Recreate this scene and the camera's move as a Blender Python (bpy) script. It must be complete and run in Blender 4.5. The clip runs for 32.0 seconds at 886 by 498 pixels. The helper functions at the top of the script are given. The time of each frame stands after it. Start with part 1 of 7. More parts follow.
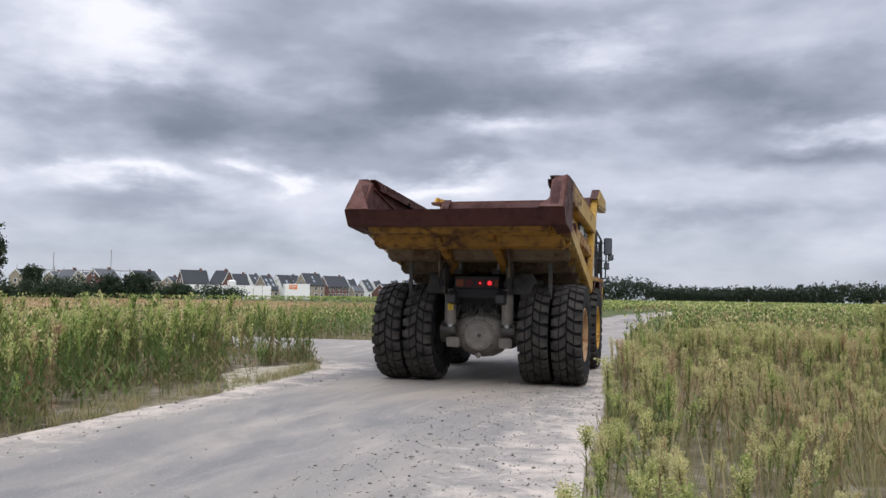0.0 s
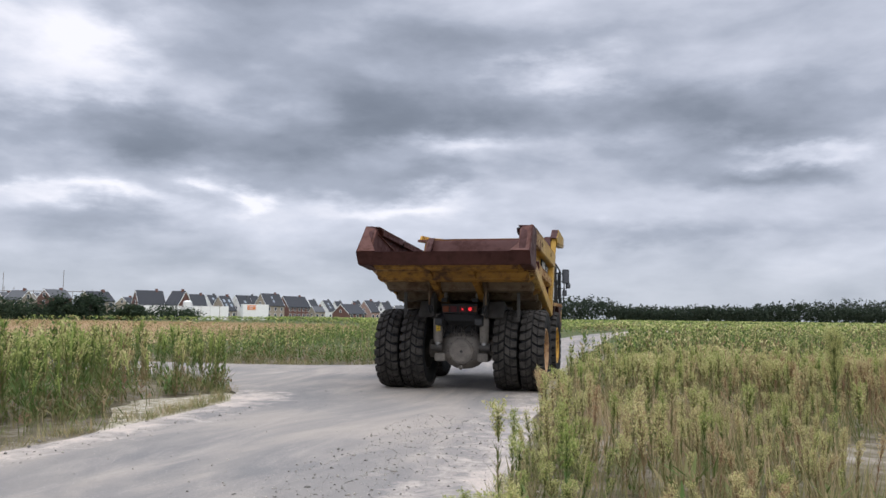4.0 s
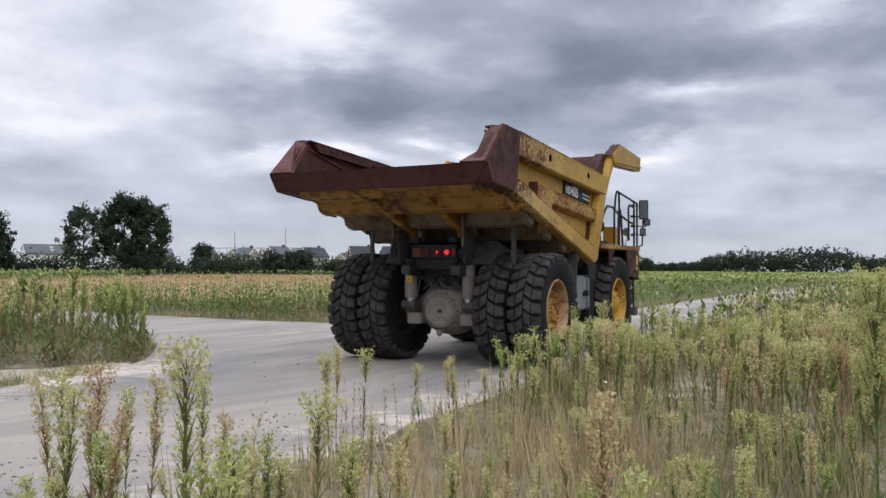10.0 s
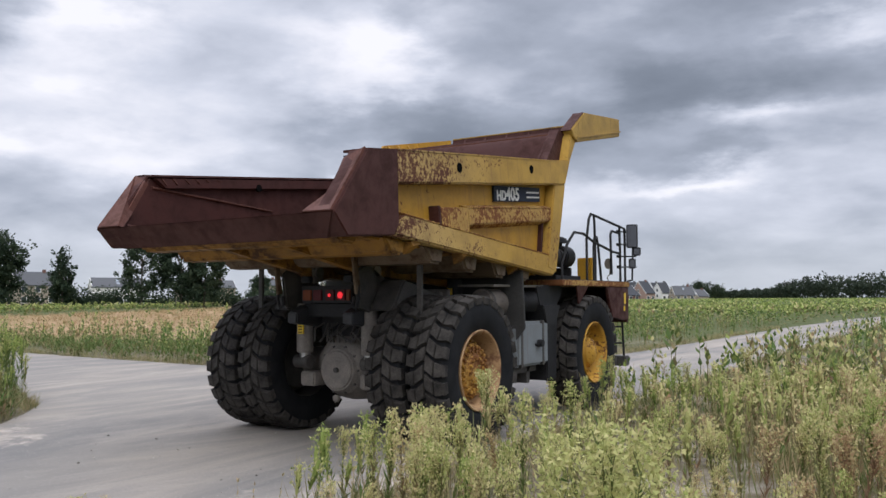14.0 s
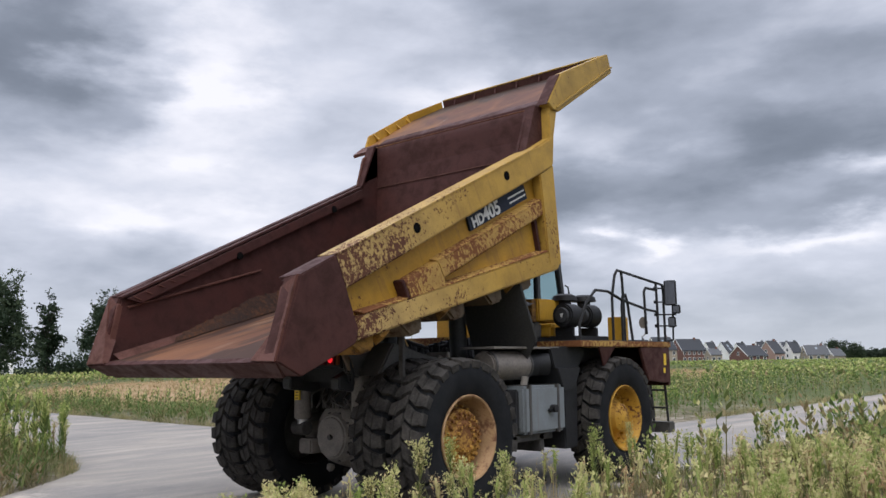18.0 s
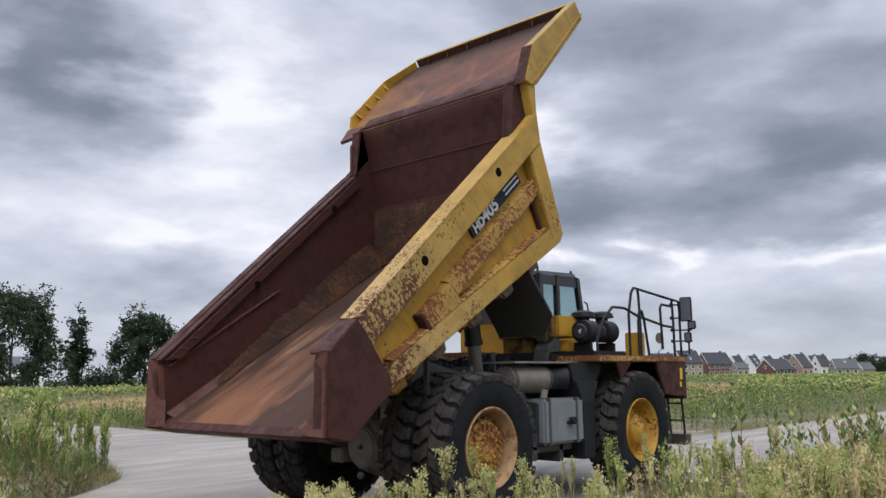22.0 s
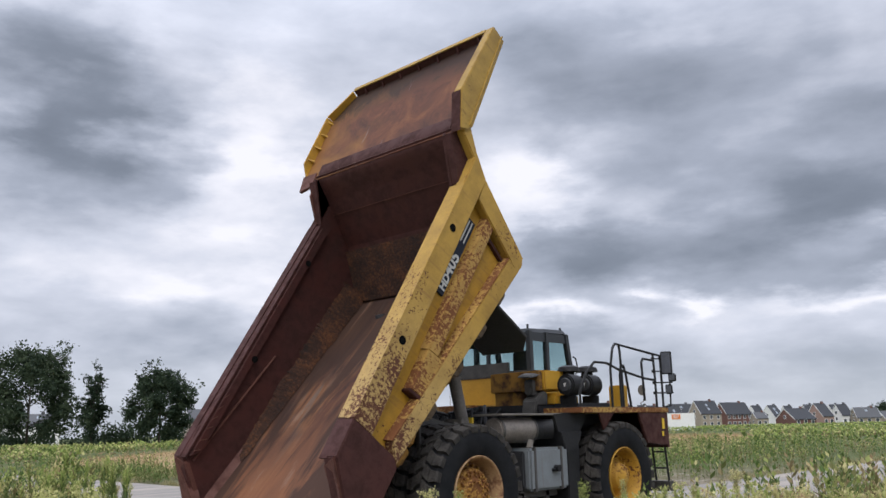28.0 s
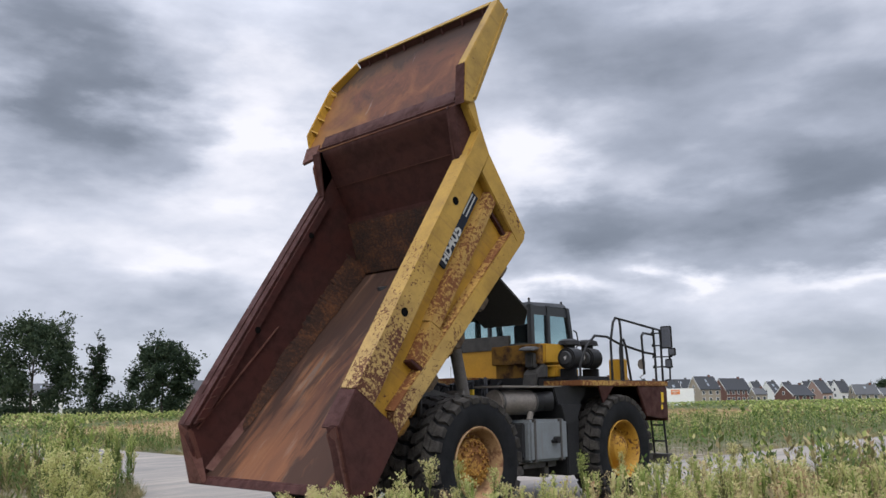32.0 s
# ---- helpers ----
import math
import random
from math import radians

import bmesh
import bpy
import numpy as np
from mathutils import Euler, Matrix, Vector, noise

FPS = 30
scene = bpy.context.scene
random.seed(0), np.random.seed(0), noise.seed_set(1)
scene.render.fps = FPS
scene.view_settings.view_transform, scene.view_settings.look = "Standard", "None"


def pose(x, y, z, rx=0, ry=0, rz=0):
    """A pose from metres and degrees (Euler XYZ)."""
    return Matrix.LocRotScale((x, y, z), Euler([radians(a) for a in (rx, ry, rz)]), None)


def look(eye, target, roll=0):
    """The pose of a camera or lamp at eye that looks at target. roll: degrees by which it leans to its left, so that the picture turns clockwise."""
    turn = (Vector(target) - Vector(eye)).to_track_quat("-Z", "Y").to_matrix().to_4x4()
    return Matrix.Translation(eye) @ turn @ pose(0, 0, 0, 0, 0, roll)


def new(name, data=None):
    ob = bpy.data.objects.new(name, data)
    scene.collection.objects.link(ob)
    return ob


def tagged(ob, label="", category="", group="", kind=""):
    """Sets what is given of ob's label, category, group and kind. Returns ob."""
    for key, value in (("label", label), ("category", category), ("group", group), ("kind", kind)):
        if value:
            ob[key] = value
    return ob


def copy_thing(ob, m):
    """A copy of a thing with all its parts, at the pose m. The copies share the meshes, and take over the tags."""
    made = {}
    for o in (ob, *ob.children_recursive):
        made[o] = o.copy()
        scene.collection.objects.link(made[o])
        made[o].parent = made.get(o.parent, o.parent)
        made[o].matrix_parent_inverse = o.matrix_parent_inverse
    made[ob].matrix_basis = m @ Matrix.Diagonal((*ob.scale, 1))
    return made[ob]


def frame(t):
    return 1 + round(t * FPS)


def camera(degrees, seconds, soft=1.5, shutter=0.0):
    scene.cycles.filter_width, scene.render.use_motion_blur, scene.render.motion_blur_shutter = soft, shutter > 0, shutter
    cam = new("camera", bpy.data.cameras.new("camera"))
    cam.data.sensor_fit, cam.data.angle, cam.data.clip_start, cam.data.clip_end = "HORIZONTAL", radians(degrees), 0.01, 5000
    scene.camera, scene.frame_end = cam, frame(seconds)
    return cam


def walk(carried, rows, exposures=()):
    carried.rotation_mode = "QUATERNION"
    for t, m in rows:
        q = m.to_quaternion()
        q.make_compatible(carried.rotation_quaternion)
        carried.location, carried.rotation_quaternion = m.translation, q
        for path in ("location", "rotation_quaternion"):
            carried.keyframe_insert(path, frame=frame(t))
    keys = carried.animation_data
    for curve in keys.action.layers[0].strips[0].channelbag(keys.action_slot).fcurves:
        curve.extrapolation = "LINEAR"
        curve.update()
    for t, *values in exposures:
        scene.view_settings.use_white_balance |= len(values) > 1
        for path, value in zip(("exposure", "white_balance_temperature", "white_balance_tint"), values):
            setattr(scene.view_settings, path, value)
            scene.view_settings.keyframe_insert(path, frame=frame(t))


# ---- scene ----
cam = camera(56.47, 32.0)
PATH = [
    (0.0, pose(3.296, -19.830, 1.521, 93.29, -0.87, 15.37)),
    (0.5, pose(3.454, -19.393, 1.552, 93.59, -1.78, 16.80)),
    (1.0, pose(3.607, -19.004, 1.568, 93.78, -2.57, 17.61)),
    (1.5, pose(3.635, -18.697, 1.593, 94.22, -2.81, 17.47)),
    (2.0, pose(3.604, -18.505, 1.617, 94.77, -2.63, 16.60)),
    (2.5, pose(3.638, -18.444, 1.621, 95.27, -2.02, 15.35)),
    (3.0, pose(3.635, -18.431, 1.620, 95.45, -1.37, 13.98)),
    (3.5, pose(3.632, -18.421, 1.607, 95.20, -0.78, 12.76)),
    (5.5, pose(4.279, -17.280, 1.569, 93.37, -0.02, 15.28)),
    (6.0, pose(4.536, -16.765, 1.585, 93.27, 0.20, 17.01)),
    (6.5, pose(4.827, -16.308, 1.608, 93.37, 0.51, 18.38)),
    (7.0, pose(5.038, -15.667, 1.599, 93.31, 1.00, 19.56)),
    (7.5, pose(5.221, -14.995, 1.581, 93.24, 1.48, 20.70)),
    (8.0, pose(5.361, -14.424, 1.572, 92.98, 1.59, 21.85)),
    (8.5, pose(5.504, -13.753, 1.574, 92.43, 1.12, 23.07)),
    (9.0, pose(5.735, -13.155, 1.548, 91.85, 0.32, 24.55)),
    (9.5, pose(5.915, -12.541, 1.516, 91.39, -0.30, 26.16)),
    (10.0, pose(6.181, -11.967, 1.506, 91.38, -0.36, 27.93)),
    (10.5, pose(6.395, -11.393, 1.558, 91.47, 0.20, 29.77)),
    (11.0, pose(6.525, -10.907, 1.579, 91.78, 0.54, 31.31)),
    (11.5, pose(6.769, -10.497, 1.572, 91.99, 0.69, 32.66)),
    (12.0, pose(6.770, -10.033, 1.594, 92.19, 0.53, 33.79)),
    (12.5, pose(6.656, -9.557, 1.629, 92.77, 0.28, 34.44)),
    (13.0, pose(6.535, -9.060, 1.655, 93.36, 0.05, 34.32)),
    (13.5, pose(6.470, -8.717, 1.713, 93.55, 0.01, 33.53)),
    (14.0, pose(6.660, -8.366, 1.731, 93.37, 0.17, 32.64)),
    (14.5, pose(6.857, -8.014, 1.732, 93.35, 0.40, 32.50)),
    (16.5, pose(7.055, -6.937, 1.713, 96.84, 1.26, 39.09)),
    (17.0, pose(7.228, -7.113, 1.726, 97.44, 1.22, 39.72)),
    (17.5, pose(7.425, -7.183, 1.724, 97.73, 1.04, 40.19)),
    (18.0, pose(7.670, -7.206, 1.718, 97.80, 0.80, 40.83)),
    (18.5, pose(7.722, -7.208, 1.708, 97.82, 0.78, 41.58)),
    (19.0, pose(7.709, -7.165, 1.709, 98.00, 0.76, 42.08)),
    (19.5, pose(7.718, -7.209, 1.709, 98.29, 0.73, 42.22)),
    (20.0, pose(7.727, -7.231, 1.707, 98.58, 0.72, 42.21)),
    (20.5, pose(7.746, -7.252, 1.711, 98.72, 0.79, 42.27)),
    (21.0, pose(7.812, -7.321, 1.711, 98.77, 0.90, 42.30)),
    (21.5, pose(7.934, -7.515, 1.703, 98.79, 0.85, 42.31)),
    (22.0, pose(8.066, -7.662, 1.724, 98.74, 0.75, 42.46)),
    (22.5, pose(8.302, -7.745, 1.710, 98.41, 0.89, 43.09)),
    (23.0, pose(8.525, -7.788, 1.711, 97.59, 1.36, 44.14)),
    (23.5, pose(8.624, -7.839, 1.717, 96.38, 2.30, 45.62)),
    (24.0, pose(8.581, -7.832, 1.704, 94.55, 3.78, 47.02)),
    (24.5, pose(8.583, -7.999, 1.718, 95.54, 3.21, 45.06)),
    (25.0, pose(8.566, -8.087, 1.721, 97.59, 2.09, 43.52)),
    (25.5, pose(8.595, -8.148, 1.713, 99.65, 1.32, 42.45)),
    (26.0, pose(8.645, -8.199, 1.712, 101.44, 0.94, 41.93)),
    (26.5, pose(8.810, -8.228, 1.712, 102.53, 0.76, 42.04)),
    (28.5, pose(9.110, -8.313, 1.691, 102.15, 1.39, 43.88)),
    (29.0, pose(9.106, -8.313, 1.692, 101.79, 1.47, 43.93)),
    (29.5, pose(9.113, -8.321, 1.686, 101.53, 1.44, 43.94)),
    (30.0, pose(9.119, -8.332, 1.671, 101.25, 1.33, 43.98)),
    (30.5, pose(9.117, -8.324, 1.672, 101.00, 1.16, 44.01)),
    (31.0, pose(9.109, -8.320, 1.673, 100.80, 0.95, 43.92)),
    (31.5, pose(9.102, -8.323, 1.675, 100.67, 0.87, 43.76)),
    (32.0, pose(9.116, -8.339, 1.670, 100.55, 0.82, 43.59)),
]

walk(cam, PATH)

# ---- sky, sun ----
TAU = 2 * math.pi


def tree_of(block):
    nt = block.node_tree
    nt.nodes.clear()
    return nt


def nd(nt, kind, **values):
    n = nt.nodes.new(kind)
    for k, val in values.items():
        if k in n.inputs:
            n.inputs[k].default_value = val
    return n


def mathn(nt, op, a, b=None, clamp=False):
    n = nt.nodes.new("ShaderNodeMath")
    n.operation, n.use_clamp = op, clamp
    for i, s in enumerate((a, b)):
        if s is None:
            continue
        if isinstance(s, (int, float)):
            n.inputs[i].default_value = s
        else:
            nt.links.new(s, n.inputs[i])
    return n.outputs[0]


def ramp(nt, fac, stops):
    n = nt.nodes.new("ShaderNodeValToRGB")
    el = n.color_ramp.elements
    while len(el) < len(stops):
        el.new(0.5)
    for e, (p, col) in zip(el, stops):
        e.position = p
        e.color = (*col, 1) if len(col) == 3 else col
    nt.links.new(fac, n.inputs[0])
    return n.outputs[0]


def mixc(nt, fac, a, b, mode="MIX"):
    n = nt.nodes.new("ShaderNodeMix")
    n.data_type, n.blend_type = "RGBA", mode
    for i, s in ((0, fac), (6, a), (7, b)):
        if isinstance(s, (int, float)):
            n.inputs[i].default_value = s
        elif isinstance(s, tuple):
            n.inputs[i].default_value = (*s, 1)
        else:
            nt.links.new(s, n.inputs[i])
    return n.outputs[2]


def noisen(nt, vec, scale, detail=4, rough=0.55, dist=0.0):
    n = nd(nt, "ShaderNodeTexNoise", Scale=scale, Detail=detail, Roughness=rough, Distortion=dist)
    if vec is not None:
        nt.links.new(vec, n.inputs["Vector"])
    return n.outputs["Fac"]


world = bpy.data.worlds.new("world")
scene.world = world
world.use_nodes = True
wt = tree_of(world)
sky = wt.nodes.new("ShaderNodeTexSky")
sky.sky_type, sky.sun_disc = "NISHITA", False
sky.sun_elevation, sky.sun_rotation = radians(50), radians(150)
co = wt.nodes.new("ShaderNodeTexCoord")
sep = wt.nodes.new("ShaderNodeSeparateXYZ")
wt.links.new(co.outputs["Generated"], sep.inputs[0])
up = mathn(wt, "MAXIMUM", sep.outputs[2], 0.0)
# clouds in bearing and height (degrees), pulled about by noise so that no bank has a smooth rim
pull = nd(wt, "ShaderNodeTexNoise", Scale=7.0, Detail=6.0, Roughness=0.55)
stretch = wt.nodes.new("ShaderNodeMapping")
stretch.inputs["Scale"].default_value = (1, 1, 2.6)
wt.links.new(co.outputs["Generated"], stretch.inputs[0])
wt.links.new(stretch.outputs[0], pull.inputs["Vector"])
psep = wt.nodes.new("ShaderNodeSeparateColor")
wt.links.new(pull.outputs["Color"], psep.inputs[0])
bearing = mathn(wt, "MULTIPLY", mathn(wt, "ARCTAN2", mathn(wt, "MULTIPLY", sep.outputs[0], -1.0), sep.outputs[1]), 57.296)
bearing = mathn(wt, "ADD", bearing, mathn(wt, "MULTIPLY", mathn(wt, "SUBTRACT", psep.outputs[0], 0.5), 17.0))
height = mathn(wt, "MULTIPLY", mathn(wt, "ARCSINE", sep.outputs[2]), 57.296)
height = mathn(wt, "ADD", height, mathn(wt, "MULTIPLY", mathn(wt, "SUBTRACT", psep.outputs[1], 0.5), 6.0))
DARK_BANKS = ((32, 10.8, 9, 1.8, 1.0), (20, 12.8, 8, 2.3, 1.0), (14, 14.6, 8, 2.6, 0.6), (-4, 13.3, 11, 2.7, 1.1), (22, 17.2, 11, 2.2, 0.6), (9, 18.4, 11, 1.5, 0.4), (25.5, 22.6, 10, 2.8, 0.7), (34.5, 25, 6, 2.2, 0.5),
              (68, 19.3, 4.3, 3.6, 1.3), (70, 24.5, 5, 2.2, 0.9), (61, 16.9, 2.8, 1.8, 0.4), (34.5, 12.9, 6, 1.0, 0.5), (30, 7.7, 3, 0.7, 0.5), (34.6, 5.8, 5, 0.9, 0.5), (12.5, 9.4, 4, 0.9, 0.7), (-8.5, 9.8, 3.4, 0.9, 0.6),
              (-0.5, 5.3, 7.5, 0.8, 0.4), (24.5, 3.6, 11, 1.1, 0.35), (58.6, 6.2, 9, 1.5, 0.25), (20.8, 8.9, 4, 1.0, 0.4))
BRIGHT_GAPS = ((39.4, 15.1, 4.5, 1.9, 0.8), (36.7, 7.4, 5, 0.6, 1.0), (26.9, 7.9, 1.5, 0.6, 0.9), (11, 11.5, 4, 0.7, 1.0), (5, 17.1, 3.5, 1.0, 0.9), (15.8, 17.2, 2.4, 1.1, 0.4), (15.5, 7.5, 6, 0.7, 0.9), (-10.8, 11.3, 3.3, 0.8, 1.0),
               (41, 17.6, 4, 1.3, 0.6), (57, 18.5, 4, 3.0, 0.9), (58, 13.8, 4, 1.6, 0.6), (61, 9.7, 5, 1.1, 0.7), (67.7, 11.4, 8, 2.2, 0.6), (52, 9.2, 6, 1.8, 0.7), (9.4, 16.4, 4, 1.0, 0.3), (28.5, 7.9, 2.6, 0.8, 0.3),
               (36.8, 18, 2.8, 2.7, 0.6), (56, 23.6, 3.5, 2.2, 0.6), (46, 21, 5, 3.0, 0.35), (47, 12.5, 5, 2.5, 0.3))
tone_ = None
for by, bh, sy, sh, wgt in [(*b[:4], -b[4]) for b in DARK_BANKS] + [(*b[:4], b[4] * 0.8) for b in BRIGHT_GAPS]:
    ea = mathn(wt, "MULTIPLY", mathn(wt, "SUBTRACT", bearing, float(by)), 1.0 / sy)
    eb = mathn(wt, "MULTIPLY", mathn(wt, "SUBTRACT", height, float(bh)), 1.0 / sh)
    e = mathn(wt, "ADD", mathn(wt, "MULTIPLY", ea, ea), mathn(wt, "MULTIPLY", eb, eb))
    g = mathn(wt, "MULTIPLY", mathn(wt, "EXPONENT", mathn(wt, "MULTIPLY", e, -1.0)), wgt * 0.36)
    tone_ = g if tone_ is None else mathn(wt, "ADD", tone_, g)
den = mathn(wt, "ADD", up, 0.30)
comb = wt.nodes.new("ShaderNodeCombineXYZ")
wt.links.new(mathn(wt, "DIVIDE", sep.outputs[0], den), comb.inputs[0])
wt.links.new(mathn(wt, "DIVIDE", sep.outputs[1], den), comb.inputs[1])
big = noisen(wt, comb.outputs[0], 1.6, 4, 0.5, 0.3)
fine = mathn(wt, "ADD", mathn(wt, "MULTIPLY", noisen(wt, comb.outputs[0], 5.0, 7, 0.58, 0.2), 0.35), mathn(wt, "MULTIPLY", noisen(wt, stretch.outputs[0], 8.0, 7, 0.50, 0.2), 0.65))
cover = mathn(wt, "ADD", mathn(wt, "MULTIPLY", mathn(wt, "SUBTRACT", big, 0.5), 0.45), mathn(wt, "MULTIPLY", mathn(wt, "SUBTRACT", fine, 0.5), 0.62))
cover = mathn(wt, "ADD", mathn(wt, "ADD", cover, tone_), 0.64, True)
cloud = ramp(wt, cover, [(0.0, (0.170, 0.195, 0.247)), (0.25, (0.247, 0.279, 0.349)), (0.5, (0.425, 0.465, 0.567)), (0.72, (0.695, 0.73, 0.85)), (0.92, (1.0, 1.0, 1.09))])
low = ramp(wt, up, [(0.0, (1, 1, 1)), (0.10, (0, 0, 0))])
cloud = mixc(wt, mathn(wt, "MULTIPLY", low, 0.6), cloud, (0.55, 0.60, 0.67))
lift = mathn(wt, "ADD", mathn(wt, "MULTIPLY", mathn(wt, "MAXIMUM", mathn(wt, "SUBTRACT", up, 0.40), 0.0), 3.2), 1.0)
cl = wt.nodes.new("ShaderNodeVectorMath")
cl.operation = "SCALE"
wt.links.new(cloud, cl.inputs[0])
wt.links.new(lift, cl.inputs["Scale"])
skys = wt.nodes.new("ShaderNodeVectorMath")
skys.operation = "SCALE"
wt.links.new(sky.outputs[0], skys.inputs[0])
skys.inputs["Scale"].default_value = 0.08
total = mixc(wt, 0.94, skys.outputs[0], cl.outputs[0])
bg = nd(wt, "ShaderNodeBackground", Strength=1.0)
wt.links.new(total, bg.inputs[0])
wo = wt.nodes.new("ShaderNodeOutputWorld")
wt.links.new(bg.outputs[0], wo.inputs[0])

sun = new("sun", bpy.data.lights.new("sun", "SUN"))
sun.data.energy, sun.data.angle, sun.data.color = 1.6, radians(50), (1.0, 0.97, 0.92)
sun.matrix_world = look((30, -52, 72), (0, 0, 0))
scene.view_settings.exposure = 0.0


# ---- materials ----
def surface(name, rough=0.6, metal=0.0, spec=0.5):
    m = bpy.data.materials.new(name)
    m.use_nodes = True
    nt = tree_of(m)
    p = nd(nt, "ShaderNodeBsdfPrincipled", Roughness=rough, Metallic=metal)
    p.inputs["Specular IOR Level"].default_value = spec
    o = nt.nodes.new("ShaderNodeOutputMaterial")
    nt.links.new(p.outputs[0], o.inputs[0])
    c = nt.nodes.new("ShaderNodeTexCoord")
    return m, nt, p, c.outputs["Object"]


def bumped(nt, p, height, strength, dist=0.01):
    b = nd(nt, "ShaderNodeBump", Strength=strength, Distance=dist)
    nt.links.new(height, b.inputs["Height"])
    nt.links.new(b.outputs[0], p.inputs["Normal"])


def plain(name, col, rough=0.6, metal=0.0, var=0.25, scale=3.0, bump=0.15, spec=0.5):
    """One paint or metal, mottled at two scales."""
    m, nt, p, v = surface(name, rough, metal, spec)
    a = noisen(nt, v, scale, 5)
    b = noisen(nt, v, scale * 11, 3)
    s = mathn(nt, "ADD", mathn(nt, "MULTIPLY", a, 0.6), mathn(nt, "MULTIPLY", b, 0.4))
    dark = tuple(k * (1 - var) for k in col)
    lite = tuple(min(1, k * (1 + var)) for k in col)
    nt.links.new(ramp(nt, s, [(0.35, dark), (0.65, lite)]), p.inputs["Base Color"])
    nt.links.new(ramp(nt, a, [(0.3, (rough * 0.8,) * 3), (0.7, (min(1, rough * 1.2),) * 3)]), p.inputs["Roughness"])
    bumped(nt, p, b, bump)
    return m


def chipped(name, paint, rust, amount, scale=5.0, streak=(1, 1, 1), rough=0.55, soft=0.02, grime_to=0.5, tail=0.0, faded=None):
    """Paint that has flaked off to rust, in small chips and streaks that gather in patches; tail: more of it, and more fading, towards the tail."""
    m, nt, p, v = surface(name, rough, 0.0, 0.28)
    mp = nt.nodes.new("ShaderNodeMapping")
    mp.inputs["Scale"].default_value = streak
    nt.links.new(v, mp.inputs[0])
    big = noisen(nt, v, 1.3, 3)
    chips = noisen(nt, mp.outputs[0], scale * 2.6, 9, 0.72, 0.3)
    fine = noisen(nt, v, 38, 3)
    s = mathn(nt, "ADD", mathn(nt, "MULTIPLY", big, 0.36), mathn(nt, "MULTIPLY", chips, 0.64))
    xyz = nt.nodes.new("ShaderNodeSeparateXYZ")
    nt.links.new(v, xyz.inputs[0])
    back = mathn(nt, "MULTIPLY", mathn(nt, "SUBTRACT", 1.3, xyz.outputs[1]), 0.42, True)
    if tail:
        s = mathn(nt, "SUBTRACT", s, mathn(nt, "MULTIPLY", back, tail))
    mask = ramp(nt, s, [(amount - soft, (1, 1, 1)), (amount + soft, (0, 0, 0))])
    pc = mixc(nt, fine, tuple(k * 0.85 for k in paint), tuple(min(1, k * 1.12) for k in paint))
    if faded:
        pc = mixc(nt, mathn(nt, "MULTIPLY", back, 0.9), pc, faded)
    grime = noisen(nt, v, 2.2, 6, 0.65)
    pc = mixc(nt, ramp(nt, grime, [(0.42, (0, 0, 0)), (0.75, (grime_to,) * 3)]), pc, tuple(k * 0.55 for k in rust))
    # thin brown runs below the chips
    run = nt.nodes.new("ShaderNodeMapping")
    run.inputs["Scale"].default_value = (9, 9, 0.7)
    nt.links.new(v, run.inputs[0])
    runs = noisen(nt, run.outputs[0], 1.0, 4, 0.6)
    pc = mixc(nt, ramp(nt, runs, [(0.58, (0, 0, 0)), (0.75, (0.45,) * 3)]), pc, tuple(k * 1.3 for k in rust))
    rc = mixc(nt, chips, tuple(k * 0.6 for k in rust), tuple(k * 1.35 for k in rust))
    nt.links.new(mixc(nt, mask, pc, rc), p.inputs["Base Color"])
    nt.links.new(ramp(nt, mask, [(0, (rough,) * 3), (1, (0.9,) * 3)]), p.inputs["Roughness"])
    bumped(nt, p, mathn(nt, "ADD", fine, mathn(nt, "MULTIPLY", mask, -1.0)), 0.25, 0.004)
    return m


YELLOW = chipped("yellow_paint", (0.50, 0.275, 0.032), (0.13, 0.055, 0.03), 0.375, 6.0, (1, 1, 0.6), tail=0.05)
CREAM = chipped("faded_yellow_paint", (0.47, 0.285, 0.055), (0.12, 0.050, 0.030), 0.390, 8.5, (1, 1, 0.8), soft=0.012, tail=0.115, faded=(0.50, 0.35, 0.145))
RUSTY = chipped("heavily_chipped_paint", (0.47, 0.285, 0.075), (0.19, 0.075, 0.03), 0.50, 8.0, (1, 1, 0.8), soft=0.012, tail=0.05)
CAB_YELLOW = chipped("cab_yellow_paint", (0.58, 0.32, 0.035), (0.12, 0.055, 0.03), 0.33, 5.0, grime_to=0.25)
# underside paints are mixed darker to hold the shade below the bed
UNDER = chipped("dusty_shaded_underside_paint", (0.155, 0.112, 0.07), (0.075, 0.042, 0.025), 0.47, 2.0, soft=0.06)
UNDER_YELLOW = chipped("dusty_shaded_yellow", (0.31, 0.155, 0.024), (0.085, 0.045, 0.024), 0.47, 2.0, soft=0.06)
OXIDE = chipped("red_oxide_steel", (0.066, 0.021, 0.017), (0.048, 0.018, 0.015), 0.48, 2.0, (1, 1, 1), 0.55, 0.08, 0.25)
OXIDE_PALE = chipped("worn_oxide_steel", (0.12, 0.048, 0.036), (0.085, 0.036, 0.027), 0.47, 2.5, (1, 1, 1), 0.58, 0.06, 0.25)
HUB = chipped("rusty_yellow_hub", (0.52, 0.29, 0.06), (0.20, 0.085, 0.03), 0.50, 7.0)
RIM = chipped("rust_stained_rim", (0.44, 0.275, 0.14), (0.20, 0.10, 0.055), 0.46, 4.0, soft=0.05)
RIM_FRONT = chipped("yellow_rim", (0.56, 0.31, 0.04), (0.16, 0.07, 0.03), 0.455, 6.0)
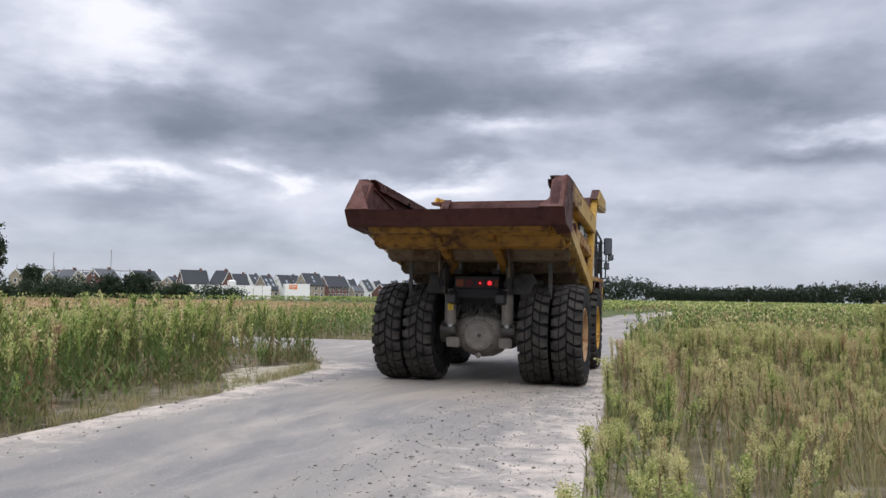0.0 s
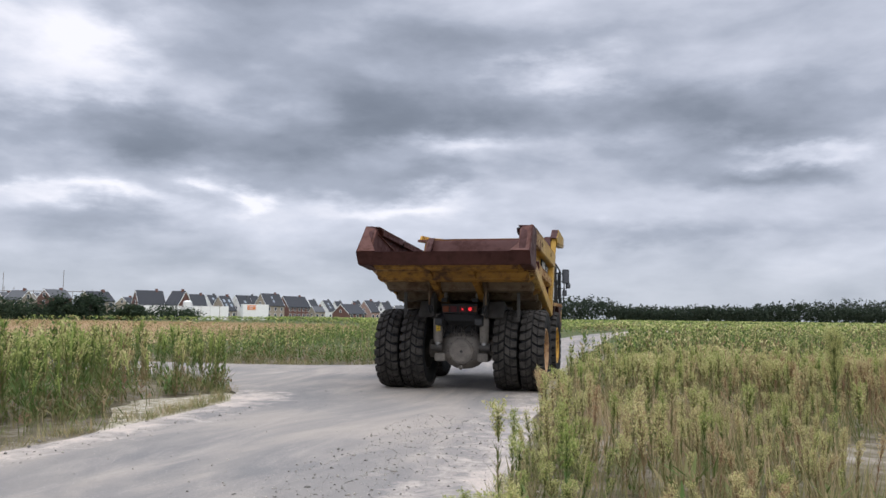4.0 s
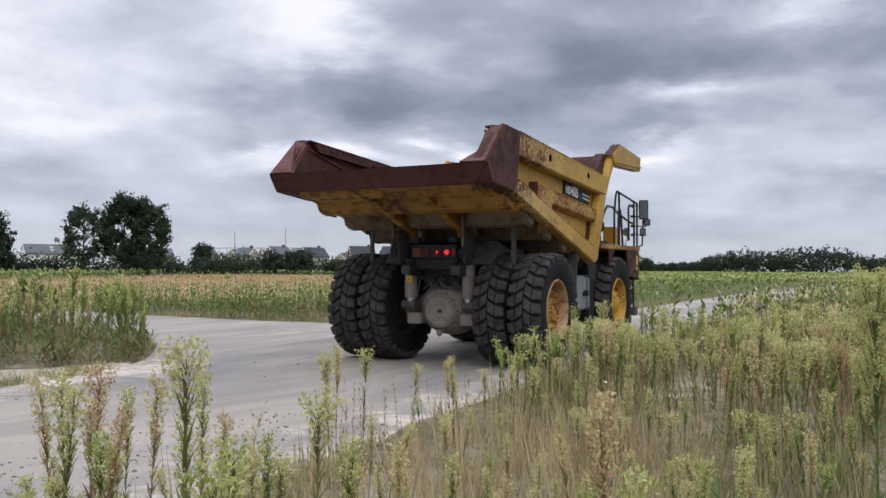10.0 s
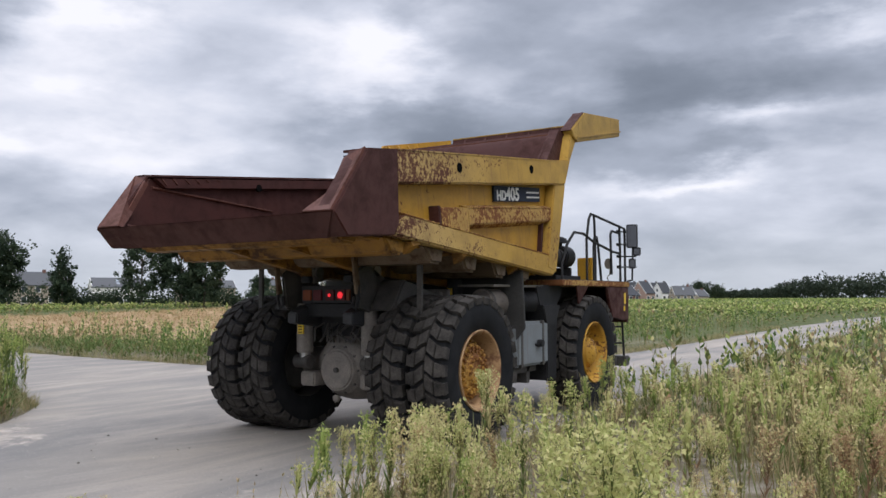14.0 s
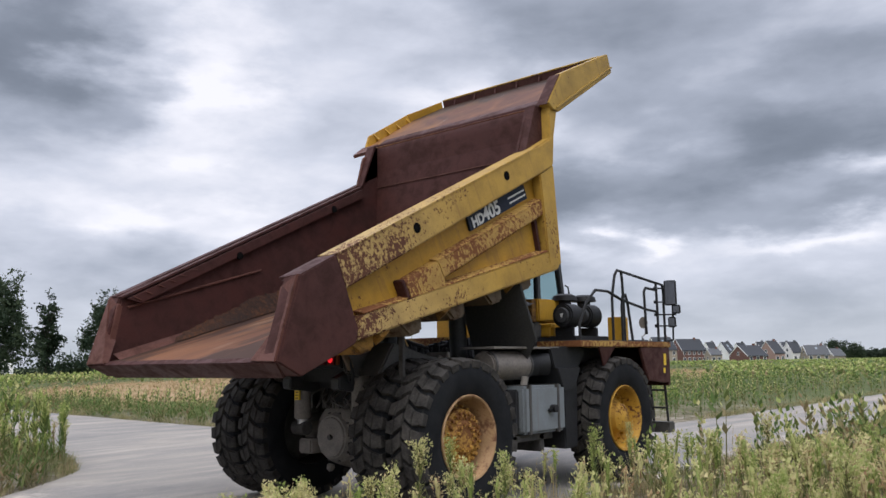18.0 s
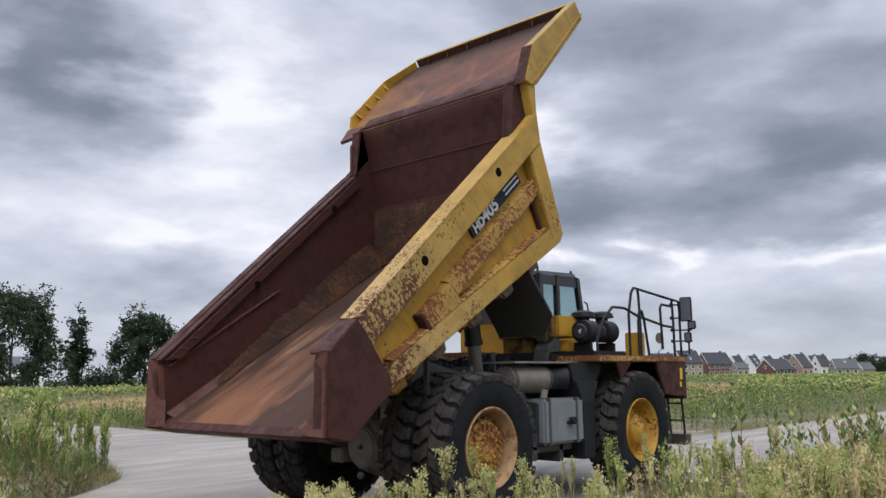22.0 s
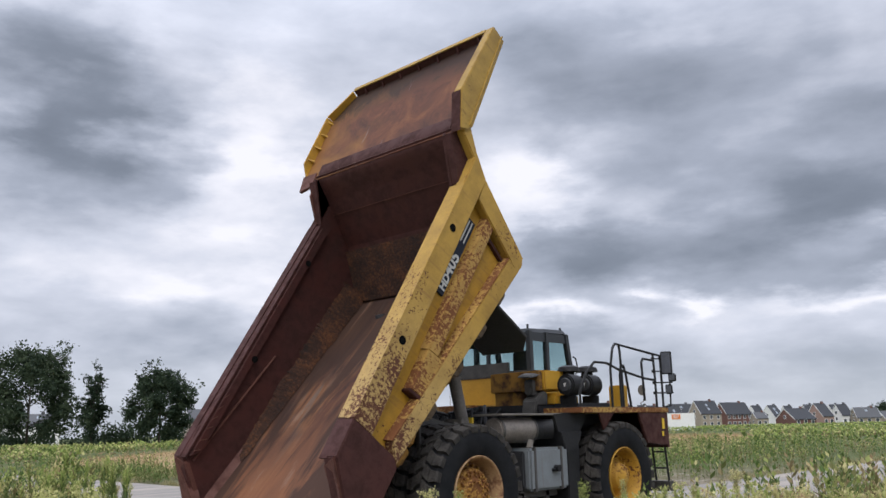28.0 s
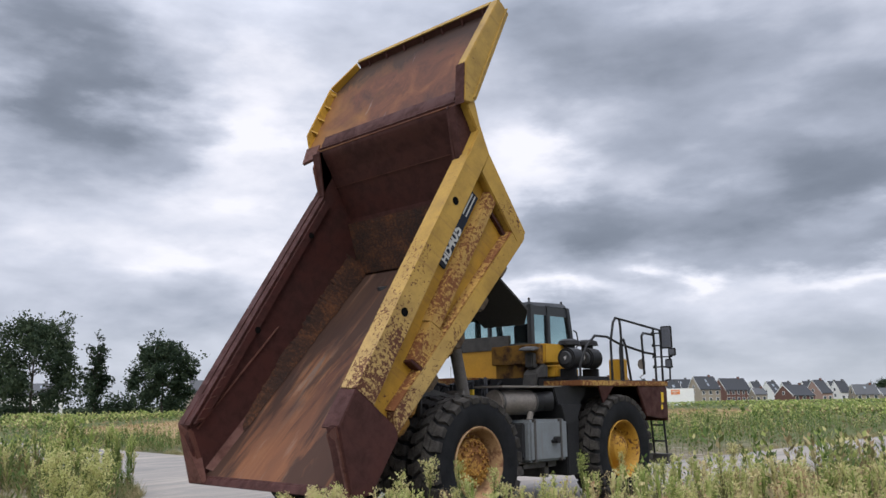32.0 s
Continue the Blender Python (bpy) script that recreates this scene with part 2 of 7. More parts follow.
HOLE = plain("hole_shade_black", (0.008, 0.008, 0.008), 1.0, 0, 0.3, spec=0.0)
BOARD = chipped("dirty_yellow_board", (0.43, 0.27, 0.06), (0.10, 0.045, 0.026), 0.385, 6.0, (1, 1, 0.7), soft=0.02)
BLACK = plain("black_steel", (0.016, 0.016, 0.0175), 0.6, 0, 0.4, spec=0.3)
DARK = plain("dark_grey_steel", (0.035, 0.036, 0.039), 0.6, 0, 0.35)
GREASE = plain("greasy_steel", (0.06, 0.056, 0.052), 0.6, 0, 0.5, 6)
DUSTY = plain("dusty_cast_steel", (0.20, 0.18, 0.16), 0.8, 0, 0.35, 5, 0.4)
GREY = chipped("grey_tank_paint", (0.20, 0.222, 0.235), (0.12, 0.075, 0.05), 0.345, 4.0, grime_to=0.3)
SILVER = plain("dull_aluminised_steel", (0.20, 0.175, 0.155), 0.55, 0.3, 0.35)
CHROME = plain("worn_chrome", (0.45, 0.45, 0.45), 0.3, 0.9, 0.15)
CABGREY = plain("cab_grey_paint", (0.026, 0.029, 0.033), 0.45, 0, 0.2)
FLAP = plain("rubber_flap", (0.045, 0.044, 0.043), 0.8, 0, 0.3)
PLATE = plain("navy_plate", (0.016, 0.022, 0.038), 0.6, 0, 0.2, spec=0.2)
WHITE = plain("white_lettering", (0.62, 0.62, 0.60), 0.5, 0, 0.1)
LABEL = plain("yellow_sticker", (0.75, 0.50, 0.03), 0.5, 0, 0.08)
ORANGE_LENS = plain("orange_lens", (0.15, 0.035, 0.008), 0.35, 0, 0.1, spec=0.25)
RED_LENS = plain("red_lens", (0.075, 0.005, 0.008), 0.35, 0, 0.1, spec=0.25)


def lit(name, col, strength):
    m, nt, p, v = surface(name, 0.3)
    p.inputs["Base Color"].default_value = (*col, 1)
    p.inputs["Emission Color"].default_value = (*col, 1)
    p.inputs["Emission Strength"].default_value = strength
    return m


BRAKE = lit("lit_brake_lens", (0.85, 0.02, 0.03), 0.9)


def rubber():
    m, nt, p, v = surface("tyre_rubber", 0.82, 0, 0.2)
    a = noisen(nt, v, 4, 5)
    b = noisen(nt, v, 60, 3)
    s = mathn(nt, "ADD", mathn(nt, "MULTIPLY", a, 0.7), mathn(nt, "MULTIPLY", b, 0.3))
    nt.links.new(ramp(nt, s, [(0.35, (0.006, 0.0068, 0.0085)), (0.7, (0.019, 0.0195, 0.021))]), p.inputs["Base Color"])
    bumped(nt, p, b, 0.2, 0.005)
    return m


def dusty_rubber():
    m, nt, p, v = surface("dusty_tread_rubber", 0.9, 0, 0.15)
    a = noisen(nt, v, 5, 5)
    b = noisen(nt, v, 45, 3)
    s = mathn(nt, "ADD", mathn(nt, "MULTIPLY", a, 0.7), mathn(nt, "MULTIPLY", b, 0.3))
    nt.links.new(ramp(nt, s, [(0.35, (0.020, 0.019, 0.018)), (0.68, (0.078, 0.071, 0.065))]), p.inputs["Base Color"])
    bumped(nt, p, b, 0.25, 0.005)
    return m


RUBBER, TREAD = rubber(), dusty_rubber()


def glass_mat():
    m, nt, p, v = surface("greenish_glass", 0.05)
    p.inputs["Base Color"].default_value = (0.62, 0.74, 0.74, 1)
    p.inputs["Transmission Weight"].default_value = 1.0
    p.inputs["IOR"].default_value = 1.05
    return m


GLASS = glass_mat()


def bed_floor():
    """Bare worn steel with orange rust and scraped grey streaks that run down the bed."""
    m, nt, p, v = surface("scraped_rusty_floor", 0.75, 0.0, 0.22)
    mp = nt.nodes.new("ShaderNodeMapping")
    mp.inputs["Scale"].default_value = (2.2, 0.3, 1)
    nt.links.new(v, mp.inputs[0])
    a = noisen(nt, mp.outputs[0], 1.6, 6, 0.6, 0.5)
    b = noisen(nt, v, 1.1, 4)
    c = noisen(nt, v, 50, 3)
    col = ramp(nt, a, [(0.36, (0.045, 0.026, 0.022)), (0.45, (0.11, 0.047, 0.028)), (0.55, (0.20, 0.092, 0.044)), (0.66, (0.16, 0.11, 0.085))])
    col = mixc(nt, ramp(nt, b, [(0.42, (0, 0, 0)), (0.62, (0.8,) * 3)]), col, (0.075, 0.038, 0.030))
    xyz = nt.nodes.new("ShaderNodeSeparateXYZ")
    nt.links.new(v, xyz.inputs[0])
    edge = mathn(nt, "ADD", xyz.outputs[1], mathn(nt, "MULTIPLY", mathn(nt, "SUBTRACT", a, 0.5), 2.4))
    col = mixc(nt, ramp(nt, mathn(nt, "MULTIPLY", mathn(nt, "SUBTRACT", -0.5, edge), 0.8), [(0.0, (0, 0, 0)), (0.9, (0.6,) * 3)]), col, (0.25, 0.105, 0.05))
    pale = noisen(nt, mp.outputs[0], 2.9, 6, 0.65, 0.4)
    col = mixc(nt, ramp(nt, pale, [(0.58, (0, 0, 0)), (0.72, (0.5,) * 3)]), col, (0.28, 0.19, 0.14))
    wet = noisen(nt, mp.outputs[0], 0.8, 5, 0.6, 0.6)
    col = mixc(nt, ramp(nt, wet, [(0.47, (0, 0, 0)), (0.55, (0.85,) * 3)]), col, (0.040, 0.023, 0.018))
    nt.links.new(mixc(nt, mathn(nt, "MULTIPLY", c, 0.25), col, (0.05, 0.03, 0.025)), p.inputs["Base Color"])
    bumped(nt, p, mathn(nt, "ADD", a, c), 0.15, 0.006)
    return m


def bed_dirt():
    m, nt, p, v = surface("caked_orange_dirt", 0.95)
    a = noisen(nt, v, 22, 6, 0.7)
    b = noisen(nt, v, 3, 4)
    nt.links.new(ramp(nt, mathn(nt, "ADD", mathn(nt, "MULTIPLY", a, 0.6), mathn(nt, "MULTIPLY", b, 0.4)), [(0.38, (0.016, 0.008, 0.006)), (0.51, (0.046, 0.018, 0.009)), (0.66, (0.15, 0.054, 0.016))]), p.inputs["Base Color"])
    bumped(nt, p, a, 0.8, 0.03)
    return m


def canopy_mat():
    """Rusted plate: red-brown, orange towards one side, darker towards the front edge, with scrapes of bare grey metal.
    """
    m, nt, p, v = surface("orange_rusted_plate", 0.65, 0.0, 0.3)
    xyz = nt.nodes.new("ShaderNodeSeparateXYZ")
    nt.links.new(v, xyz.inputs[0])
    a = noisen(nt, v, 1.5, 8, 0.68, 0.6)
    b = noisen(nt, v, 0.7, 5, 0.6, 0.4)
    col = ramp(nt, a, [(0.34, (0.060, 0.024, 0.016)), (0.5, (0.125, 0.046, 0.024)), (0.66, (0.20, 0.082, 0.034))])
    west = mathn(nt, "ADD", mathn(nt, "MULTIPLY", mathn(nt, "MULTIPLY", xyz.outputs[0], -1.0), 0.16), b)
    col = mixc(nt, ramp(nt, west, [(0.58, (0, 0, 0)), (0.80, (0.85,) * 3)]), col, (0.27, 0.125, 0.032))
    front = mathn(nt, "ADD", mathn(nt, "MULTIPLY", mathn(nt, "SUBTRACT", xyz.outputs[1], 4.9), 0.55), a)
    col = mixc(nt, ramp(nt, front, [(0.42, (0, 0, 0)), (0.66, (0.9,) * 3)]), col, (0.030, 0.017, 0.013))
    scr = nt.nodes.new("ShaderNodeMapping")
    scr.inputs["Scale"].default_value = (4.0, 0.55, 1)
    nt.links.new(v, scr.inputs[0])
    bare = noisen(nt, scr.outputs[0], 1.6, 6, 0.6, 0.3)
    col = mixc(nt, ramp(nt, bare, [(0.66, (0, 0, 0)), (0.74, (0.7,) * 3)]), col, (0.27, 0.24, 0.23))
    nt.links.new(col, p.inputs["Base Color"])
    bumped(nt, p, a, 0.3, 0.006)
    return m


FLOORM, DIRT, CANOPY = bed_floor(), bed_dirt(), canopy_mat()


def road_mat():
    """Old concrete road: grey, with pale pinkish dust along the tracks and grit."""
    m, nt, p, v = surface("dusty_road", 0.9, 0, 0.3)
    mp = nt.nodes.new("ShaderNodeMapping")
    mp.inputs["Scale"].default_value = (1.1, 0.30, 1)
    mp.inputs["Rotation"].default_value = (0, 0, 0.05)
    nt.links.new(v, mp.inputs[0])
    track = noisen(nt, mp.outputs[0], 0.9, 9, 0.68, 0.9)
    big = noisen(nt, mp.outputs[0], 0.45, 8, 0.62, 1.2)
    grit = noisen(nt, v, 34, 6, 0.78)
    peb = nd(nt, "ShaderNodeTexVoronoi", Scale=26.0)
    nt.links.new(v, peb.inputs["Vector"])
    base = ramp(nt, big, [(0.36, (0.205, 0.196, 0.188)), (0.5, (0.275, 0.252, 0.228)), (0.64, (0.37, 0.325, 0.28))])
    dust = mathn(nt, "ADD", mathn(nt, "MULTIPLY", track, 0.75), mathn(nt, "MULTIPLY", grit, 0.25))
    col = mixc(nt, ramp(nt, dust, [(0.50, (0, 0, 0)), (0.70, (0.7,) * 3)]), base, (0.46, 0.40, 0.345))
    xyz = nt.nodes.new("ShaderNodeSeparateXYZ")
    nt.links.new(v, xyz.inputs[0])
    patch = noisen(nt, v, 1.8, 9, 0.75, 0.5)
    rightside = mathn(nt, "ADD", mathn(nt, "MULTIPLY", mathn(nt, "SUBTRACT", xyz.outputs[0], 1.5), 0.16), patch)
    leftside = mathn(nt, "ADD", mathn(nt, "MULTIPLY", mathn(nt, "SUBTRACT", -2.7, mathn(nt, "MAXIMUM", xyz.outputs[0], -3.4)), 0.20), patch)
    leftside = mathn(nt, "SUBTRACT", leftside, mathn(nt, "MULTIPLY", mathn(nt, "ADD", xyz.outputs[1], 3.0), 0.15, True))
    grits = mathn(nt, "MAXIMUM", rightside, leftside)
    col = mixc(nt, ramp(nt, grits, [(0.50, (0, 0, 0)), (0.70, (0.85,) * 3)]), col, (0.62, 0.53, 0.455))
    col = mixc(nt, ramp(nt, grit, [(0.30, (0.8,) * 3), (0.42, (0, 0, 0))]), col, (0.12, 0.11, 0.105))
    col = mixc(nt, ramp(nt, peb.outputs["Distance"], [(0.08, (0.55,) * 3), (0.20, (0, 0, 0))]), col, (0.52, 0.48, 0.44))
    nt.links.new(col, p.inputs["Base Color"])
    bumped(nt, p, mathn(nt, "ADD", grit, mathn(nt, "MULTIPLY", track, 0.6)), 0.35, 0.015)
    return m


def soil_mat():
    """Green-brown weedy soil, with bare pale sand in patches beside the road."""
    m, nt, p, v = surface("weedy_soil", 0.95, 0, 0.2)
    a = noisen(nt, v, 0.35, 5)
    b = noisen(nt, v, 2.2, 7, 0.72)
    c = noisen(nt, v, 30, 3, 0.7)
    ln = nt.nodes.new("ShaderNodeVectorMath")
    ln.operation = "LENGTH"
    nt.links.new(v, ln.inputs[0])
    far = mathn(nt, "MULTIPLY", ln.outputs["Value"], 0.01, True)
    s = mathn(nt, "ADD", mathn(nt, "MULTIPLY", a, 0.4), mathn(nt, "MULTIPLY", b, 0.6))
    sandy = ramp(nt, s, [(0.36, (0.085, 0.085, 0.04)), (0.47, (0.16, 0.135, 0.08)), (0.54, (0.28, 0.24, 0.18)), (0.62, (0.46, 0.41, 0.345))])
    green = ramp(nt, s, [(0.36, (0.065, 0.09, 0.032)), (0.5, (0.11, 0.135, 0.05)), (0.66, (0.17, 0.18, 0.08))])
    col = mixc(nt, ramp(nt, far, [(0.16, (0, 0, 0)), (0.30, (1, 1, 1))]), sandy, green)
    nt.links.new(mixc(nt, mathn(nt, "MULTIPLY", c, 0.35), col, (0.08, 0.07, 0.04)), p.inputs["Base Color"])
    bumped(nt, p, mathn(nt, "ADD", b, c), 0.6, 0.05)
    return m


def sand_mat():
    m, nt, p, v = surface("pale_sandy_verge", 0.95, 0, 0.2)
    b = noisen(nt, v, 4, 6, 0.7)
    c = noisen(nt, v, 35, 4, 0.7)
    col = ramp(nt, mathn(nt, "ADD", mathn(nt, "MULTIPLY", b, 0.6), mathn(nt, "MULTIPLY", c, 0.4)), [(0.40, (0.15, 0.15, 0.07)), (0.48, (0.36, 0.32, 0.23)), (0.58, (0.62, 0.56, 0.46))])
    nt.links.new(col, p.inputs["Base Color"])
    bumped(nt, p, mathn(nt, "ADD", b, c), 0.7, 0.03)
    return m


def tan_mat():
    m, nt, p, v = surface("dry_tan_grass_field", 0.95, 0, 0.2)
    mp = nt.nodes.new("ShaderNodeMapping")
    mp.inputs["Scale"].default_value = (0.35, 1, 1)
    nt.links.new(v, mp.inputs[0])
    a = noisen(nt, mp.outputs[0], 0.12, 5)
    b = noisen(nt, v, 3, 5, 0.7)
    col = ramp(nt, mathn(nt, "ADD", mathn(nt, "MULTIPLY", a, 0.6), mathn(nt, "MULTIPLY", b, 0.4)), [(0.38, (0.20, 0.19, 0.07)), (0.5, (0.40, 0.27, 0.155)), (0.65, (0.46, 0.32, 0.19))])
    nt.links.new(col, p.inputs["Base Color"])
    bumped(nt, p, b, 0.5, 0.1)
    return m


def plant_mat(name, stops, rough=0.75):
    """Leaf colours by each plant's own tone, with some scatter from piece to piece."""
    m, nt, p, v = surface(name, rough, 0, 0.25)
    at = nt.nodes.new("ShaderNodeAttribute")
    at.attribute_name = "tone"
    info = nt.nodes.new("ShaderNodeObjectInfo")
    geo = nt.nodes.new("ShaderNodeNewGeometry")
    s = mathn(nt, "ADD", at.outputs["Fac"], mathn(nt, "MULTIPLY", mathn(nt, "SUBTRACT", geo.outputs["Random Per Island"], 0.5), 0.35))
    s = mathn(nt, "ADD", s, mathn(nt, "MULTIPLY", mathn(nt, "SUBTRACT", info.outputs["Random"], 0.5), 0.3), True)
    col = ramp(nt, s, stops)
    nt.links.new(col, p.inputs["Base Color"])
    tr = nd(nt, "ShaderNodeBsdfTranslucent")
    nt.links.new(col, tr.inputs[0])
    mx = nd(nt, "ShaderNodeMixShader", Fac=0.3)
    nt.links.new(p.outputs[0], mx.inputs[1])
    nt.links.new(tr.outputs[0], mx.inputs[2])
    for o in nt.nodes:
        if o.bl_idname == "ShaderNodeOutputMaterial":
            nt.links.new(mx.outputs[0], o.inputs[0])
    return m


STEM = plant_mat("weed_stem", [(0.0, (0.12, 0.15, 0.05)), (0.4, (0.18, 0.16, 0.07)), (1.0, (0.24, 0.14, 0.09))])
LEAF = plant_mat("weed_leaf", [(0.0, (0.10, 0.165, 0.045)), (0.35, (0.165, 0.195, 0.065)), (0.6, (0.26, 0.21, 0.105)), (1.0, (0.33, 0.20, 0.13))])
BUD = plant_mat("weed_flower_buds", [(0.0, (0.27, 0.34, 0.09)), (0.3, (0.50, 0.50, 0.20)), (0.65, (0.63, 0.55, 0.29)), (1.0, (0.42, 0.27, 0.155))])
# tree green is lifted and blued a little in place of slight haze
FOLIAGE = plant_mat("tree_foliage", [(0.0, (0.020, 0.036, 0.022)), (0.5, (0.038, 0.060, 0.034)), (1.0, (0.075, 0.102, 0.055))])
# distance haze is painted into the wood's green: paler and bluer
WOODS = plant_mat("hazed_wood_foliage", [(0.0, (0.030, 0.046, 0.034)), (0.5, (0.044, 0.062, 0.042)), (1.0, (0.066, 0.084, 0.054))])
DEAD = plant_mat("dead_stalks", [(0.0, (0.17, 0.195, 0.075)), (0.45, (0.35, 0.305, 0.155)), (1.0, (0.46, 0.345, 0.215))])
BARK = plain("bark", (0.07, 0.06, 0.05), 0.9, 0, 0.4, 2)
STRAW = plant_mat("dry_grass_blades", [(0.0, (0.18, 0.20, 0.075)), (0.5, (0.37, 0.27, 0.145)), (1.0, (0.44, 0.32, 0.19))])
ROAD, SOIL, SAND, TAN = road_mat(), soil_mat(), sand_mat(), tan_mat()
STONE = plant_mat("mixed_gravel", [(0.0, (0.12, 0.11, 0.10)), (0.4, (0.28, 0.26, 0.235)), (1.0, (0.58, 0.53, 0.47))], 0.9)
BRICK_RED = plain("red_brown_brick", (0.15, 0.075, 0.06), 0.9, 0, 0.25, 6)
BRICK_PINK = plain("pinkish_brick", (0.36, 0.24, 0.20), 0.9, 0, 0.15, 6)
BRICK_TAN = plain("beige_brick", (0.33, 0.28, 0.22), 0.9, 0, 0.15, 6)
RENDER_WHITE = plain("white_house_wall", (0.80, 0.79, 0.77), 0.85, 0, 0.06, 2)
SLATE = plain("dark_roof_tiles", (0.04, 0.043, 0.05), 0.8, 0, 0.25, 3)
SLATE_GREY = plain("grey_roof_tiles", (0.09, 0.093, 0.10), 0.8, 0, 0.2, 3)
SKYLIGHT = plain("pale_skylight_glass", (0.30, 0.34, 0.38), 0.2, 0, 0.1)
PANE = plain("dark_window_pane", (0.06, 0.07, 0.085), 0.15, 0, 0.2)


# ---- builders ----
def face(bm, pts):
    return bm.faces.new([bm.verts.new(p) for p in pts])


def hexa(bm, a, b):
    """A solid between two polygons of equal count."""
    va = [bm.verts.new(p) for p in a]
    vb = [bm.verts.new(p) for p in b]
    n = len(va)
    bm.faces.new(va[::-1])
    bm.faces.new(vb)
    for i in range(n):
        bm.faces.new((va[i], va[(i + 1) % n], vb[(i + 1) % n], vb[i]))


def box(bm, x0, x1, y0, y1, z0, z1):
    hexa(bm, [(x0, y0, z0), (x1, y0, z0), (x1, y1, z0), (x0, y1, z0)], [(x0, y0, z1), (x1, y0, z1), (x1, y1, z1), (x0, y1, z1)])


def slab(bm, yz, x0, x1):
    """A polygon in the y-z plane, made thick along x."""
    hexa(bm, [(x0, y, z) for y, z in yz], [(x1, y, z) for y, z in yz])


def cyl(bm, p0, p1, r0, r1=None, n=18):
    r1 = r0 if r1 is None else r1
    p0, p1 = Vector(p0), Vector(p1)
    q = (p1 - p0).to_track_quat("Z", "Y")
    ring = [q @ Vector((math.cos(TAU * i / n), math.sin(TAU * i / n), 0)) for i in range(n)]
    hexa(bm, [p0 + r * r0 for r in ring], [p1 + r * r1 for r in ring])


def turned(bm, profile, axis_at, n=32, sharp=()):
    """A profile of (x, radius) turned round the x axis through axis_at = (y, z)."""
    cy, cz = axis_at
    rings = []
    for x, r in profile:
        rings.append([bm.verts.new((x, cy + r * math.cos(TAU * i / n), cz + r * math.sin(TAU * i / n))) for i in range(n)])
    for a, b in zip(rings, rings[1:]):
        for i in range(n):
            bm.faces.new((a[i], a[(i + 1) % n], b[(i + 1) % n], b[i]))


def tube(bm, pts, r, n=8):
    """One bent pipe through the points, closed at both ends."""
    pts = [Vector(p) for p in pts]
    dirs = [(b - a).normalized() for a, b in zip(pts, pts[1:])]
    ways = [dirs[0]] + [(a + b).normalized() for a, b in zip(dirs, dirs[1:])] + [dirs[-1]]
    side = dirs[0].orthogonal().normalized()
    rings = []
    for p, w in zip(pts, ways):
        side = (side - w * side.dot(w)).normalized()
        up_ = w.cross(side)
        rings.append([bm.verts.new(p + (side * math.cos(TAU * i / n) + up_ * math.sin(TAU * i / n)) * r) for i in range(n)])
    for a, b in zip(rings, rings[1:]):
        for i in range(n):
            bm.faces.new((a[i], a[(i + 1) % n], b[(i + 1) % n], b[i]))
    bm.faces.new(rings[0][::-1])
    bm.faces.new(rings[-1])


def part(name, bm, material, parent=None, label="", smooth=False, bevel=0.0, at=(0, 0, 0)):
    """Links a bmesh as one mesh object under a thing or a part. at: the object's origin."""
    bmesh.ops.recalc_face_normals(bm, faces=bm.faces)
    if bevel:
        sharp = [e for e in bm.edges if len(e.link_faces) == 2 and e.calc_face_angle(0) > 0.5]
        bmesh.ops.bevel(bm, geom=sharp, offset=bevel, segments=2, affect="EDGES", clamp_overlap=True)
    if any(at):
        bmesh.ops.translate(bm, verts=bm.verts, vec=-Vector(at))
    me = bpy.data.meshes.new(name)
    bm.to_mesh(me)
    bm.free()
    me.materials.append(material)
    if smooth:
        me.polygons.foreach_set("use_smooth", [True] * len(me.polygons))
        me.set_sharp_from_angle(angle=radians(35))
    ob = new(name, me)
    ob.location = at
    if parent is not None:
        ob.parent = parent
    if label:
        ob["label"] = label
    return ob


def bm_new():
    return bmesh.new()


# ---- the dump truck ----
HY, HZ = -0.367, 2.049
HINGE = (0, HY, HZ)
truck = tagged(new("dump_truck"), "rusty yellow rigid dump truck with tipping bed on the road", "dump truck")


def on_bed(name, bm, material, parent, label="", smooth=False, bevel=0.0):
    """A piece of the bed, drawn at the truck's place with the bed lowered; parent is bed or one of its pieces."""
    return part(name, bm, material, parent, label, smooth, bevel, HINGE) if parent is truck else part_rel(name, bm, material, parent, label, smooth, bevel)


def part_rel(name, bm, material, parent, label, smooth, bevel):
    ob = part(name, bm, material, parent, label, smooth, bevel, HINGE)
    ob.location = (0, 0, 0)
    return ob


# bed floor, the body of the bed
bm = bm_new()
slab(bm, [(-2.40, 2.86), (1.80, 1.86), (1.80, 1.76), (-2.36, 2.75)], -1.56, 1.56)
bed = on_bed("tipping_bed", bm, FLOORM, truck, "worn rusty steel tipping bed")
bm = bm_new()
slab(bm, [(1.80, 1.86), (2.46, 2.55), (3.14, 3.66), (3.22, 3.62), (2.56, 2.50), (1.90, 1.74), (1.80, 1.76)], -1.56, 1.56)
on_bed("front_wall", bm, OXIDE, bed, "red-oxide front wall of the bed")
bm = bm_new()
hexa(bm, [(-1.50, 2.76, 3.055), (1.50, 2.76, 3.055), (1.50, 2.765, 3.063), (-1.50, 2.765, 3.063)], [(-1.50, 2.75, 3.062), (1.50, 2.75, 3.062), (1.50, 2.756, 3.07), (-1.50, 2.756, 3.07)])
on_bed("wall_seam", bm, OXIDE_PALE, bed, "weld seam across the front wall")
bm = bm_new()
